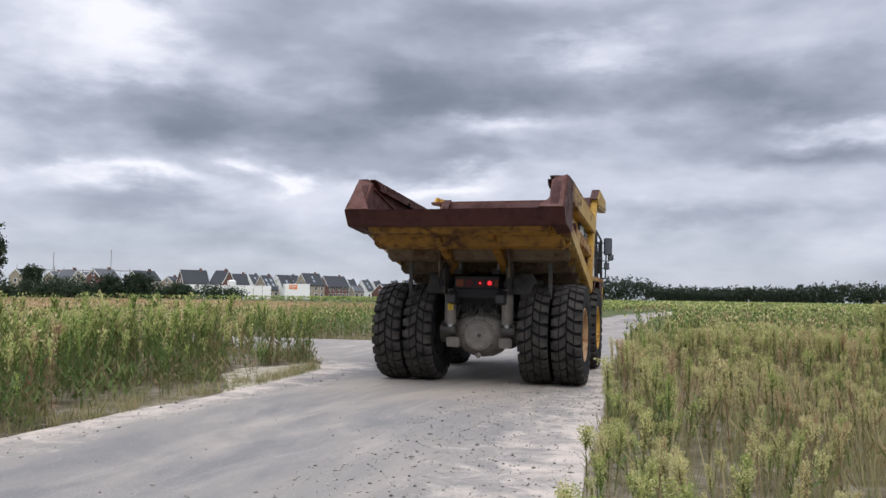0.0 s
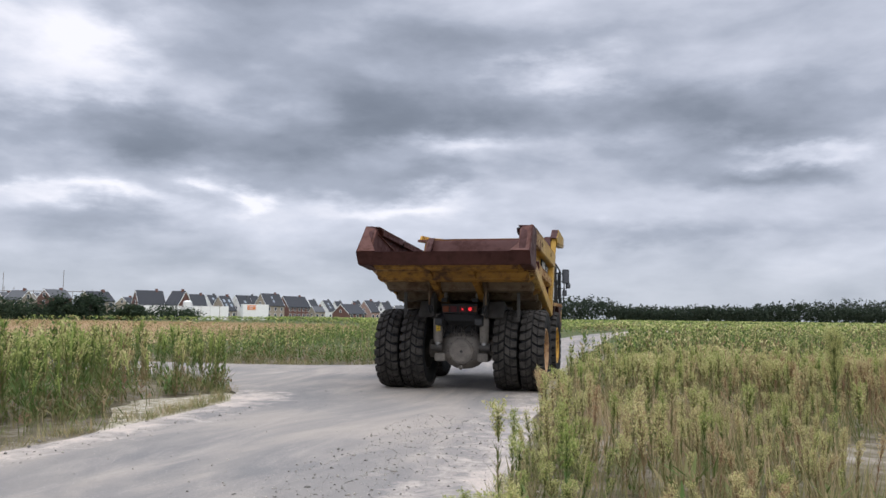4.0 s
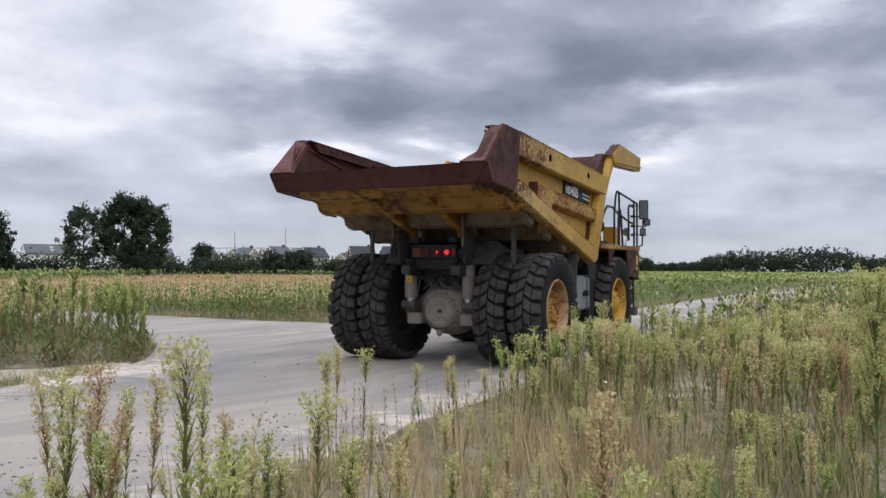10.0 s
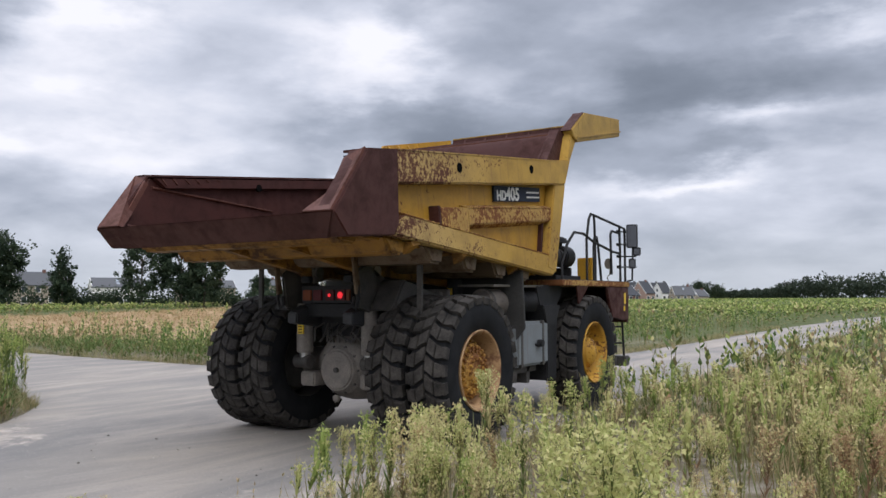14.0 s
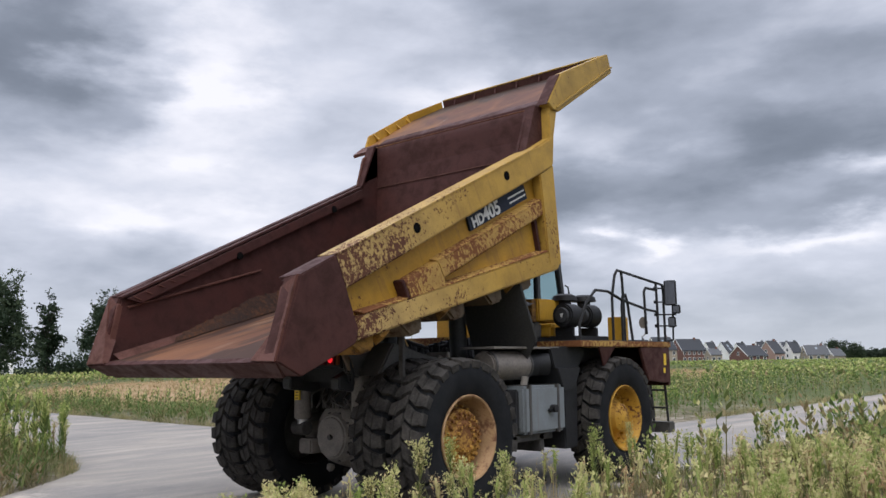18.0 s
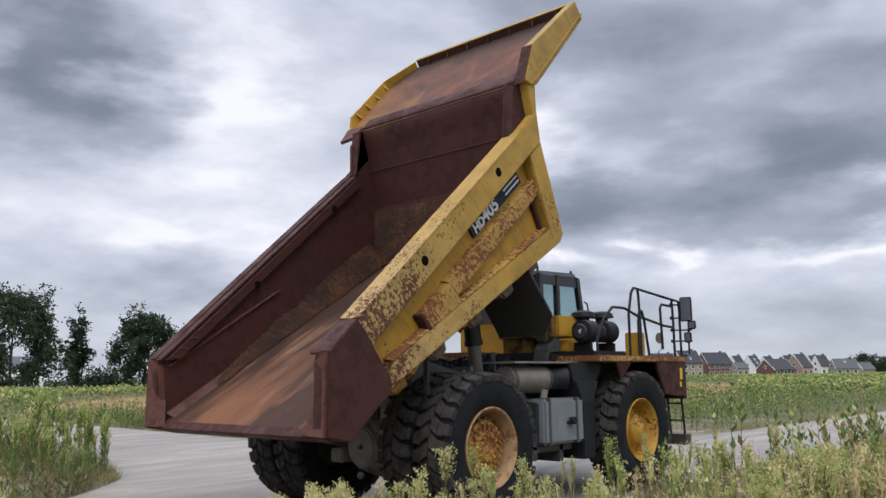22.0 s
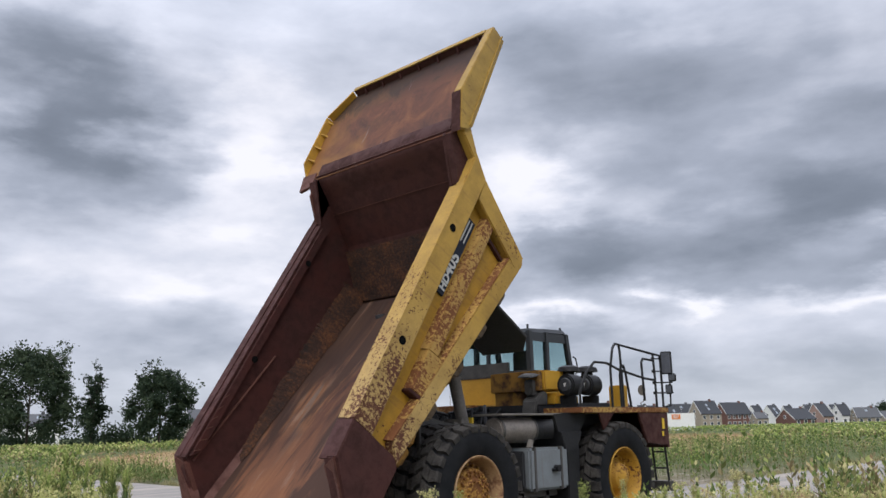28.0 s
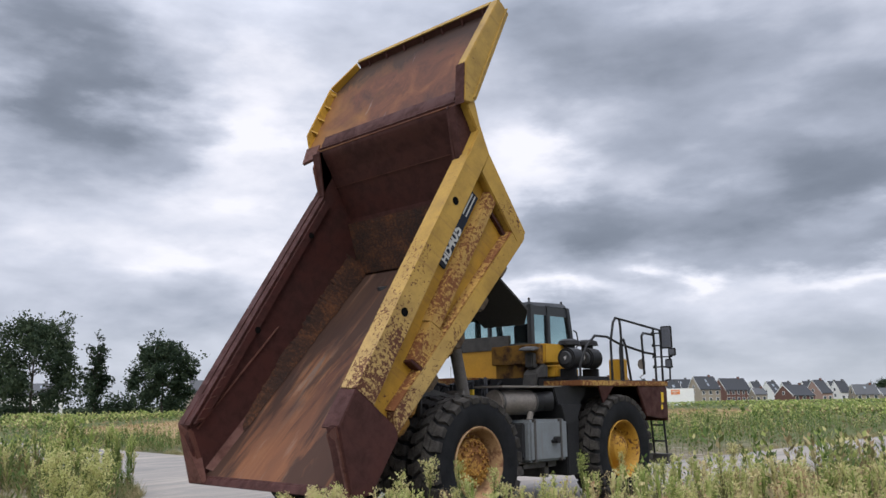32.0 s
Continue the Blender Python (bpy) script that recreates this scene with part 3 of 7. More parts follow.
for y0, y1, z0, z1 in ((1.79, 2.40, 1.88, 2.51),):
    hexa(bm, [(-1.50, y0, z0), (1.50, y0, z0), (1.50, y1, z1), (-1.50, y1, z1)], [(-1.50, y0 - 0.03, z0 + 0.03), (1.50, y0 - 0.03, z0 + 0.03), (1.50, y1 - 0.03, z1 + 0.03), (-1.50, y1 - 0.03, z1 + 0.03)])
on_bed("caked_dirt", bm, DIRT, bed, "orange dirt caked on the front wall")

for s in (1, -1):
    X = lambda v: s * v
    bm = bm_new()
    slab(bm, [(-2.40, 2.80), (-1.86, 3.40), (2.40, 3.16), (3.00, 3.64), (3.14, 3.62), (2.62, 2.75), (2.05, 1.70), (1.80, 1.72), (-1.5, 2.54)], X(1.50), X(1.58))
    wall = on_bed("side_wall", bm, OXIDE, bed, "side wall, red oxide inside and yellow outside")
    # yellow outer skin
    bm = bm_new()
    slab(bm, [(-1.46, 2.70), (-1.38, 3.36), (2.42, 3.10), (2.60, 2.72), (2.05, 1.70), (1.85, 1.72)], X(1.582), X(1.60))
    on_bed("outer_skin", bm, YELLOW, wall, "yellow outer skin")
    bm = bm_new()
    slab(bm, [(-1.38, 3.435), (2.42, 3.225), (2.95, 3.22), (2.74, 2.86), (-1.42, 3.08)], X(1.58), X(1.76))
    top = on_bed("top_rail", bm, CREAM if s > 0 else OXIDE, bed, "faded yellow top rail with rust streaks" if s > 0 else "rust-brown top rail", bevel=0.02)
    bm = bm_new()
    slab(bm, [(-1.87, 3.45), (2.42, 3.21), (2.42, 3.185), (-1.87, 3.425)], X(1.46), X(1.60))
    slab(bm, [(-1.83, 3.40), (2.38, 3.17), (2.38, 3.05), (-1.70, 3.28)], X(1.42), X(1.50))
    on_bed("inner_flange", bm, OXIDE, wall)
    bm = bm_new()
    slab(bm, [(-1.86 if s < 0 else -1.35, 3.462 if s < 0 else 3.434), (2.42, 3.222), (2.42, 3.206), (-1.86 if s < 0 else -1.35, 3.446 if s < 0 else 3.418)], X(1.60 if s < 0 else 1.475), X(1.765))
    on_bed("rail_cap", bm, OXIDE if s < 0 else CREAM, wall)
    # each hole's inner shade is a near-black disc set on the steel
    for hy, hz in ((-0.17, 3.20), (1.68, 3.12)):
        bm = bm_new()
        cyl(bm, (X(1.70), hy, hz), (X(1.764), hy, hz), 0.058, n=16)
        on_bed("hole", bm, HOLE, top, "black disc for the shade in a rail hole")
        bm = bm_new()
        cyl(bm, (X(1.412), hy, hz), (X(1.44), hy, hz), 0.05, n=16)
        on_bed("inner_hole", bm, HOLE, wall)
    bm = bm_new()
    slab(bm, [(-1.30, 2.76), (2.18, 1.90), (2.26, 1.68), (2.14, 1.62), (-1.55, 2.57)], X(1.56), X(1.74))
    on_bed("bottom_rail", bm, CREAM, bed, "faded yellow bottom rail, chipped to rust", bevel=0.02)
    bm = bm_new()
    hexa(bm, [(X(1.58), 0.0, 2.74), (X(1.72), 0.0, 2.72), (X(1.72), 0.0, 2.53), (X(1.58), 0.0, 2.47)], [(X(1.58), 2.32, 2.57), (X(1.72), 2.32, 2.55), (X(1.72), 2.32, 2.38), (X(1.58), 2.32, 2.32)])
    on_bed("middle_rail", bm, RUSTY, bed, "chipped yellow middle rail", bevel=0.012)
    bm = bm_new()
    hexa(bm, [(X(1.58), -0.62, 2.79), (X(1.73), -0.60, 2.77), (X(1.73), -0.60, 2.56), (X(1.58), -0.62, 2.50)], [(X(1.58), 0.0, 2.745), (X(1.73), 0.0, 2.73), (X(1.73), 0.0, 2.44), (X(1.58), 0.0, 2.40)])
    on_bed("rail_end_box", bm, RUSTY, bed, "rusted box end of the middle rail", bevel=0.012)
    for nm, q0, q1, x1 in (("ledge_dirt", (-1.30, 2.764), (2.18, 1.904), 1.735), ("ledge_dirt", (0.0, 2.738), (2.30, 2.568), 1.715)):
        bm = bm_new()
        hexa(bm, [(X(1.602), *q0), (X(x1), q0[0], q0[1] - 0.012), (X(x1), q1[0], q1[1] - 0.012), (X(1.602), *q1)], [(X(1.602), q0[0], q0[1] + 0.03), (X(x1), q0[0], q0[1]), (X(x1), q1[0], q1[1]), (X(1.602), q1[0], q1[1] + 0.03)])
        on_bed(nm, bm, RUSTY, bed, "rust and dirt lying on the rail")
    bm = bm_new()
    slab(bm, [(-0.645, 2.80), (-0.60, 2.80), (-0.60, 2.49), (-0.66, 2.49)], X(1.58), X(1.735))
    on_bed("rail_end_cap", bm, OXIDE, bed, "rusted brown end cap", bevel=0.008)
    # front post with its recess
    bm = bm_new()
    slab(bm, [(2.42, 2.88), (2.79, 2.88), (2.31, 1.80), (2.24, 1.65), (1.98, 1.76)], X(1.60), X(1.745))
    slab(bm, [(2.72, 2.86), (2.79, 2.87), (3.02, 3.20), (3.30, 3.50), (3.14, 3.64), (2.92, 3.24)], X(1.60), X(1.745))
    on_bed("front_post", bm, CREAM, bed, "faded yellow front post", bevel=0.015)
    bm = bm_new()
    slab(bm, [(2.09, 2.40), (2.14, 2.40), (2.00, 1.93), (1.95, 1.93)], X(1.60), X(1.66))
    on_bed("slot", bm, OXIDE, bed)
    bm = bm_new()
    slab(bm, [(2.46, 3.22), (2.95, 3.22), (3.12, 3.60), (3.00, 3.68)], X(1.50), X(1.62))
    slab(bm, [(2.44, 3.22), (2.50, 3.24), (3.06, 3.68), (3.00, 3.68)], X(1.46), X(1.50))
    on_bed("corner_gusset", bm, OXIDE, bed, "brown corner gusset under the canopy")
    bm = bm_new()
    box(bm, X(1.15), X(1.42), 2.50, 2.66, 2.05, 2.24), box(bm, X(1.20), X(1.38), 2.60, 2.74, 2.24, 2.42)
    on_bed("bump_stop", bm, BLACK, bed, "black rubber stop on the outside of the front wall", bevel=0.03)
    # brown rear panel
    bm = bm_new()
    slab(bm, [(-1.86, 3.45), (-2.47, 2.88), (-2.30, 2.63), (-1.56, 2.56), (-1.46, 2.66), (-1.36, 3.43)], X(1.53), X(1.768))
    rear = on_bed("rear_side_panel", bm, OXIDE, bed, "rust-brown rear side panel", bevel=0.012)
    bm = bm_new()
    hexa(bm, [(X(1.74), -1.875, 3.47), (X(1.74), -2.485, 2.89), (X(1.36), -2.47, 2.895), (X(1.50), -2.2, 3.07), (X(1.50), -1.93, 3.38)],
         [(X(1.74), -1.82, 3.44), (X(1.74), -2.43, 2.86), (X(1.36), -2.41, 2.86), (X(1.50), -2.14, 3.03), (X(1.50), -1.88, 3.34)])
    on_bed("end_flange", bm, OXIDE_PALE, bed, "worn brown end flange", bevel=0.008)
    # stiffening fold inside the wall
    bm = bm_new()
    hexa(bm, [(X(1.50), -2.25, 2.90), (X(1.50), -1.3, 2.68), (X(1.50), -1.3, 2.60), (X(1.50), -2.25, 2.80)], [(X(1.47), -2.25, 2.87), (X(1.47), -1.3, 2.64), (X(1.40), -1.3, 2.60), (X(1.40), -2.25, 2.82)])
    hexa(bm, [(X(1.50), -1.85, 3.32), (X(1.50), 0.1, 2.88), (X(1.50), 0.1, 2.85), (X(1.50), -1.85, 3.28)], [(X(1.47), -1.85, 3.31), (X(1.47), 0.1, 2.87), (X(1.47), 0.1, 2.86), (X(1.47), -1.85, 3.29)])
    on_bed("wall_fold", bm, OXIDE_PALE, wall)
    random.seed(4)
    for i in range(6):
        bm = bm_new()
        y0 = -1.75 + 0.17 * i + random.uniform(-0.03, 0.03)
        slab(bm, [(y0, 3.40 - 0.056 * (y0 + 1.87)), (y0 + 0.02, 3.40 - 0.056 * (y0 + 1.87)), (y0 + 0.08, 3.31), (y0 + 0.065, 3.31)], X(1.408), X(1.42))
        on_bed("rail_weld", bm, OXIDE_PALE, wall)
    # dirt caked along the foot of the wall
    bm = bm_new()
    N = 150
    pa, pb, pc, pd = [], [], [], []
    for i in range(N + 1):
        y = -1.55 + 3.45 * i / N
        z = 2.86 - 0.238 * (y + 2.40)
        hgt = (0.02 + 0.42 * (i / N) ** 0.7) * (1 + 0.16 * noise.noise((y * 2.2, s * 2.0, 0)) + 0.22 * noise.noise((y * 14, s * 2.0, 3)) + 0.14 * noise.noise((y * 37, s * 2.0, 7)))
        pa.append((X(1.50), y, z + hgt)), pb.append((X(1.465), y, z + hgt * 0.8)), pc.append((X(1.40 - 0.06 * noise.noise((y * 4, 5.0, s)) - 0.04), y, z + 0.012))
    rows_ = [[bm.verts.new(p) for p in r] for r in (pa, pb, pc)]
    for r0, r1 in zip(rows_, rows_[1:]):
        for i in range(N):
            bm.faces.new((r0[i], r0[i + 1], r1[i + 1], r1[i]))
    on_bed("caked_dirt", bm, DIRT, wall, "orange dirt caked at the wall's foot", True)

# tail lip
bm = bm_new()
hexa(bm, [(-1.77, -2.48, 2.88), (-1.70, -2.36, 2.87), (-1.56, -2.16, 2.70), (-1.52, -2.24, 2.62), (-1.54, -2.32, 2.62)],
     [(1.77, -2.48, 2.88), (1.70, -2.36, 2.87), (1.56, -2.16, 2.70), (1.52, -2.24, 2.62), (1.54, -2.32, 2.62)])
on_bed("tail_lip", bm, OXIDE, bed, "rust-brown tail lip", bevel=0.012)

# canopy
bm = bm_new()
cz = lambda y: 3.63 + 0.05 * (y - 3.1)
pl = [(-1.94, 3.10), (1.64, 3.10), (1.62, 5.02), (-1.46, 5.04), (-1.72, 4.86), (-1.90, 4.55)]
hexa(bm, [(x, y, cz(y) - 0.05) for x, y in pl], [(x, y, cz(y)) for x, y in pl])
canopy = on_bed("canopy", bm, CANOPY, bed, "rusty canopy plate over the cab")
bm = bm_new()
ARC = [(-0.085, -0.225), (0.02, -0.02), (0.07, 0.08), (0.13, 0.135), (0.24, 0.168), (0.40, 0.178)]
hexa(bm, [(-1.52, 2.985 + a, 3.495 + b) for a, b in ARC] + [(-1.52, 3.38, 3.60), (-1.52, 3.10, 3.50)], [(1.52, 2.985 + a, 3.495 + b) for a, b in ARC] + [(1.52, 3.38, 3.60), (1.52, 3.10, 3.50)])
on_bed("rounded_bend", bm, OXIDE, canopy, "rounded rust-brown bend over the front wall", True)
bm = bm_new()
slab(bm, [(3.08, 3.66), (3.62, 3.92), (5.10, 3.84), (5.06, 3.55), (3.27, 3.47), (3.14, 3.55)], 1.62, 1.78)
on_bed("side_board", bm, BOARD, canopy, "faded yellow canopy side board", bevel=0.012)
bm = bm_new()
slab(bm, [(3.05, 3.655), (3.60, 3.925), (3.635, 3.905), (3.10, 3.64)], 1.60, 1.765)
slab(bm, [(3.12, 3.63), (3.63, 3.90), (5.05, 3.83), (5.03, 3.66), (3.24, 3.60)], 1.598, 1.618)
on_bed("board_liner", bm, OXIDE, canopy, "rust-brown inside of the side board")
bm = bm_new()
slab(bm, [(3.24, 3.55), (5.08, 3.64), (5.08, 3.62), (3.24, 3.53)], 1.78, 1.80)
on_bed("board_seam", bm, BOARD, canopy)
bm = bm_new()
hexa(bm, [(-1.46, 5.00, 3.70), (1.62, 5.00, 3.70), (1.62, 5.05, 3.70), (-1.46, 5.05, 3.70)], [(-1.46, 5.03, 3.83), (1.62, 5.03, 3.83), (1.62, 5.08, 3.83), (-1.46, 5.08, 3.83)])
on_bed("front_board", bm, OXIDE, canopy, "rust-dark front board of the canopy")
bm = bm_new()
box(bm, -1.46, 1.62, 5.025, 5.095, 3.83, 3.848)
on_bed("board_edge", bm, BOARD, canopy, "yellow top edge of the front board")
bm = bm_new()
hexa(bm, [(-1.90, 3.25, 3.62), (-1.90, 4.55, 3.68), (-1.95, 4.55, 3.68), (-1.95, 3.25, 3.62)], [(-1.91, 3.45, 3.79), (-1.91, 4.53, 3.83), (-1.95, 4.53, 3.83), (-1.95, 3.45, 3.79)])
hexa(bm, [(-1.90, 4.56, 3.68), (-1.50, 5.00, 3.70), (-1.52, 5.04, 3.70), (-1.94, 4.58, 3.68)], [(-1.91, 4.55, 3.83), (-1.49, 5.01, 3.83), (-1.51, 5.06, 3.83), (-1.95, 4.57, 3.83)])
on_bed("left_board", bm, YELLOW, canopy, "yellow left board of the canopy")
for i in range(7):
    bm = bm_new()
    x = -1.2 + 0.44 * i
    slab(bm, [(5.01, 3.72), (5.03, 3.82), (4.98, 3.77), (4.94, 3.73)], x, x + 0.03)
    on_bed("rib", bm, OXIDE, canopy)
for i in range(4):
    bm = bm_new()
    y = 3.55 + 0.3 * i
    hexa(bm, [(-1.90, y, 3.66), (-1.91, y, 3.79), (-1.83, y, 3.68)], [(-1.90, y + 0.03, 3.66), (-1.91, y + 0.03, 3.79), (-1.83, y + 0.03, 3.68)])
    on_bed("rib", bm, YELLOW, canopy)
bm = bm_new()
hexa(bm, [(-1.90, 2.92, 3.58), (-1.60, 2.98, 3.58), (-1.60, 3.25, 3.61), (-1.96, 3.25, 3.61)], [(-1.90, 2.92, 3.63), (-1.60, 2.98, 3.63), (-1.60, 3.25, 3.66), (-1.96, 3.25, 3.66)])
slab(bm, [(2.80, 3.56), (3.0, 3.60), (2.62, 3.2), (2.46, 3.22)], -1.62, -1.58)
on_bed("left_bracket", bm, OXIDE_PALE, canopy, "bent rust-brown canopy bracket")

# name plate on the right wall, with its lettering and stripes
bm = bm_new()
slab(bm, [(0.84, 2.955), (2.14, 2.855), (2.12, 2.665), (0.82, 2.755)], 1.60, 1.635)
plate = on_bed("name_plate", bm, PLATE, bed, "navy model plate with white lettering")


def lettering(text, size, m, material, parent, name):
    cu = bpy.data.curves.new(name, "FONT")
    cu.body, cu.size, cu.extrude, cu.align_x, cu.offset = text, size, 0.002, "LEFT", 0.007
    tmp = bpy.data.objects.new(name, cu)
    scene.collection.objects.link(tmp)
    bpy.context.view_layer.update()
    me = bpy.data.meshes.new_from_object(tmp.evaluated_get(bpy.context.evaluated_depsgraph_get()))
    bpy.data.objects.remove(tmp)
    me.materials.clear()
    me.materials.append(material)
    me.transform(m)
    ob = new(name, me)
    ob.parent = parent
    return ob


face_right = Matrix(((0, 0, 1, 0), (1, 0, 0, 0), (0, 1, 0, 0), (0, 0, 0, 1)))
off = Matrix.Translation((0, -HY, -HZ))
tilt = Matrix.Rotation(-0.075, 4, "X")
lettering("HD", 0.17, off @ Matrix.Translation((1.639, 0.88, 2.772)) @ tilt @ face_right, WHITE, plate, "lettering")
lettering("405", 0.235, off @ Matrix.Translation((1.639, 1.13, 2.752)) @ tilt @ face_right @ Matrix.Diagonal((1.05, 1, 1, 1)), WHITE, plate, "lettering")
bm = bm_new()
for z in (2.80, 2.735):
    slab(bm, [(1.72, z + 0.028), (2.10, z), (2.10, z - 0.022), (1.72, z + 0.006)], 1.635, 1.639)
on_bed("stripe", bm, WHITE, plate)

# underside: cross bolsters and two long beams
under_z = lambda y: 2.76 - 0.238 * (y + 2.36)
for i, (y, dp, w) in enumerate(((-1.98, 0.16, 1.5), (-1.35, 0.20, 1.62), (-0.62, 0.22, 1.62), (0.12, 0.24, 1.62), (0.85, 0.24, 1.62), (1.5, 0.22, 1.62))):
    bm = bm_new()
    z = under_z(y)
    hexa(bm, [(-w, y - 0.20, z + 0.05), (-w, y + 0.20, z - 0.045), (-w, y + 0.12, z - dp), (-w, y - 0.10, z - dp + 0.05)], [(w, y - 0.20, z + 0.05), (w, y + 0.20, z - 0.045), (w, y + 0.12, z - dp), (w, y - 0.10, z - dp + 0.05)])
    on_bed("bolster", bm, UNDER_YELLOW if i in (0, 1) else UNDER, bed, "dusty shaded-yellow cross bolster" if i in (0, 1) else "dusty shaded-beige cross bolster", bevel=0.03)
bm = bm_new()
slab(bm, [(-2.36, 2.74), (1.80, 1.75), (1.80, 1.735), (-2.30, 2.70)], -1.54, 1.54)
on_bed("underside_plate", bm, UNDER_YELLOW, bed, "dusty shaded-yellow underside plate")
for x in (-0.46, 0.46):
    bm = bm_new()
    slab(bm, [(-2.28, 2.70), (1.75, 1.76), (1.75, 1.50), (-0.1, 1.95), (-0.37, 1.92), (-0.60, 2.08), (-2.1, 2.62)], x - 0.07, x + 0.07)
    on_bed("long_beam", bm, UNDER_YELLOW, bed, "rusty shaded-yellow beam under the bed", bevel=0.015)
    bm = bm_new()
    cyl(bm, (x - 0.14, HY, HZ), (x + 0.14, HY, HZ), 0.075, n=16)
    box(bm, x - 0.11, x - 0.085, HY - 0.09, HY + 0.09, HZ - 0.12, HZ + 0.30)
    box(bm, x + 0.085, x + 0.11, HY - 0.09, HY + 0.09, HZ - 0.12, HZ + 0.30)
    on_bed("hinge_lug", bm, DUSTY, bed, "", True)
for s in (1, -1):
    for y in (-1.1, -0.1, 1.2):
        bm = bm_new()
        z = under_z(y)
        hexa(bm, [(s * 1.56, y - 0.09, z), (s * 1.56, y + 0.09, z), (s * 1.56, y + 0.06, z - 0.14), (s * 1.56, y - 0.06, z - 0.14)], [(s * 1.70, y - 0.09, z), (s * 1.70, y + 0.09, z), (s * 1.70, y + 0.06, z - 0.05), (s * 1.70, y - 0.06, z - 0.05)])
        on_bed("rail_bracket", bm, UNDER_YELLOW, bed)
    bm = bm_new()
    hexa(bm, [(s * 0.65, 1.30, 1.80), (s * 1.69, 1.30, 1.80), (s * 1.68, 1.26, 1.04), (s * 1.40, 1.24, 0.72), (s * 0.60, 1.24, 0.72)], [(s * 0.65, 1.34, 1.80), (s * 1.69, 1.34, 1.80), (s * 1.68, 1.30, 1.04), (s * 1.40, 1.28, 0.72), (s * 0.60, 1.28, 0.72)])
    on_bed("mud_flap", bm, FLAP, bed, "dark grey mud flap hung under the bed", bevel=0.008)


# ---- wheels ----
R_TYRE = 0.885


def tyre_mesh():
    """Tyre round the x axis, half a metre wide; the tread lugs are a mesh of their own."""
    bm = bm_new()
    prof = [(-0.19, 0.455), (-0.225, 0.50), (-0.248, 0.60), (-0.252, 0.70), (-0.238, 0.785), (-0.205, 0.825), (-0.10, 0.838), (0.10, 0.838), (0.205, 0.825), (0.238, 0.785), (0.252, 0.70), (0.248, 0.60), (0.225, 0.50), (0.19, 0.455)]
    turned(bm, prof, (0, 0), 64)
    return bm


def lug(bm, pts, r_in, top):
    """A tread block with sloped sides and a worn, slightly smaller top."""
    cx = sum(p[0] for p in pts) / len(pts)
    ca = sum(p[1] for p in pts) / len(pts)
    lo, hi = [], []
    for x, a in pts:
        lo.append((x, r_in * math.cos(a), r_in * math.sin(a)))
        xt, at = cx + (x - cx) * 0.86, ca + (a - ca) * 0.84
        e = 1 - 0.035 * (abs(xt) / 0.25) ** 4
        hi.append((xt, top * e * math.cos(at), top * e * math.sin(at)))
    mid = [(l[0] * 0.25 + h[0] * 0.75 + (l[0] - h[0]) * 0.55, l[1] * 0.22 + h[1] * 0.78 , l[2] * 0.22 + h[2] * 0.78) for l, h in zip(lo, hi)]
    hexa(bm, lo, mid)
    hexa(bm, mid, hi)


def lug_mesh():
    """Staggered blocks: chevrons in the middle and broad shoulder lugs."""
    bm = bm_new()
    n = 27
    step = TAU / n
    for i in range(n):
        a = i * step
        for s in (1, -1):
            b = a + (0.5 * step if s < 0 else 0)
            g = 0.455 * step
            lug(bm, [(s * 0.010, b - g), (s * 0.118, b - g + 0.40 * step), (s * 0.118, b + g + 0.30 * step), (s * 0.010, b + g - 0.05 * step)], 0.825, R_TYRE)
            c = b + 0.38 * step
            lug(bm, [(s * 0.128, c - g), (s * 0.200, c - g + 0.10 * step), (s * 0.252, c - g + 0.20 * step), (s * 0.252, c + g - 0.16 * step), (s * 0.200, c + g - 0.04 * step), (s * 0.128, c + g - 0.02 * step)], 0.805, R_TYRE - 0.003)
    return bm


def shoulder_mesh():
    bm = bm_new()
    n = 27
    for i in range(n):
        for s in (1, -1):
            a = (i + (0.5 if s < 0 else 0) + 0.40) * TAU / n
            w = 0.33 * TAU / n
            c0, s0, c1, s1 = math.cos(a - w), math.sin(a - w), math.cos(a + w), math.sin(a + w)
            hexa(bm, [(s * 0.235, 0.862 * c0, 0.862 * s0), (s * 0.235, 0.862 * c1, 0.862 * s1), (s * 0.236, 0.76 * c1, 0.76 * s1), (s * 0.236, 0.76 * c0, 0.76 * s0)],
                 [(s * 0.258, 0.845 * c0, 0.845 * s0), (s * 0.258, 0.845 * c1, 0.845 * s1), (s * 0.252, 0.775 * c1, 0.775 * s1), (s * 0.252, 0.775 * c0, 0.775 * s0)])
    return bm


def rim_rear():
    """Deep dished rim, its outer side at +x."""
    bm = bm_new()
    turned(bm, [(-0.20, 0.46), (0.19, 0.465), (0.225, 0.475), (0.235, 0.465), (0.225, 0.445), (0.19, 0.43), (0.12, 0.405), (0.03, 0.385), (-0.01, 0.34), (-0.01, 0.0)], (0, 0), 40)
    return bm


def hub_rear():
    """A broad flat hub with rings of bolts and a domed cap."""
    bm = bm_new()
    turned(bm, [(0.0, 0.325), (0.10, 0.315), (0.125, 0.29), (0.13, 0.20), (0.155, 0.17), (0.165, 0.0)], (0, 0), 32)
    for r, n, h, x0 in ((0.265, 22, 0.035, 0.115), (0.225, 16, 0.025, 0.12), (0.14, 12, 0.03, 0.15), (0.355, 20, 0.03, 0.0)):
        for i in range(n):
            a = TAU * i / n
            cyl(bm, (x0, r * math.cos(a), r * math.sin(a)), (x0 + h + 0.01, r * math.cos(a), r * math.sin(a)), 0.021, n=6)
    return bm


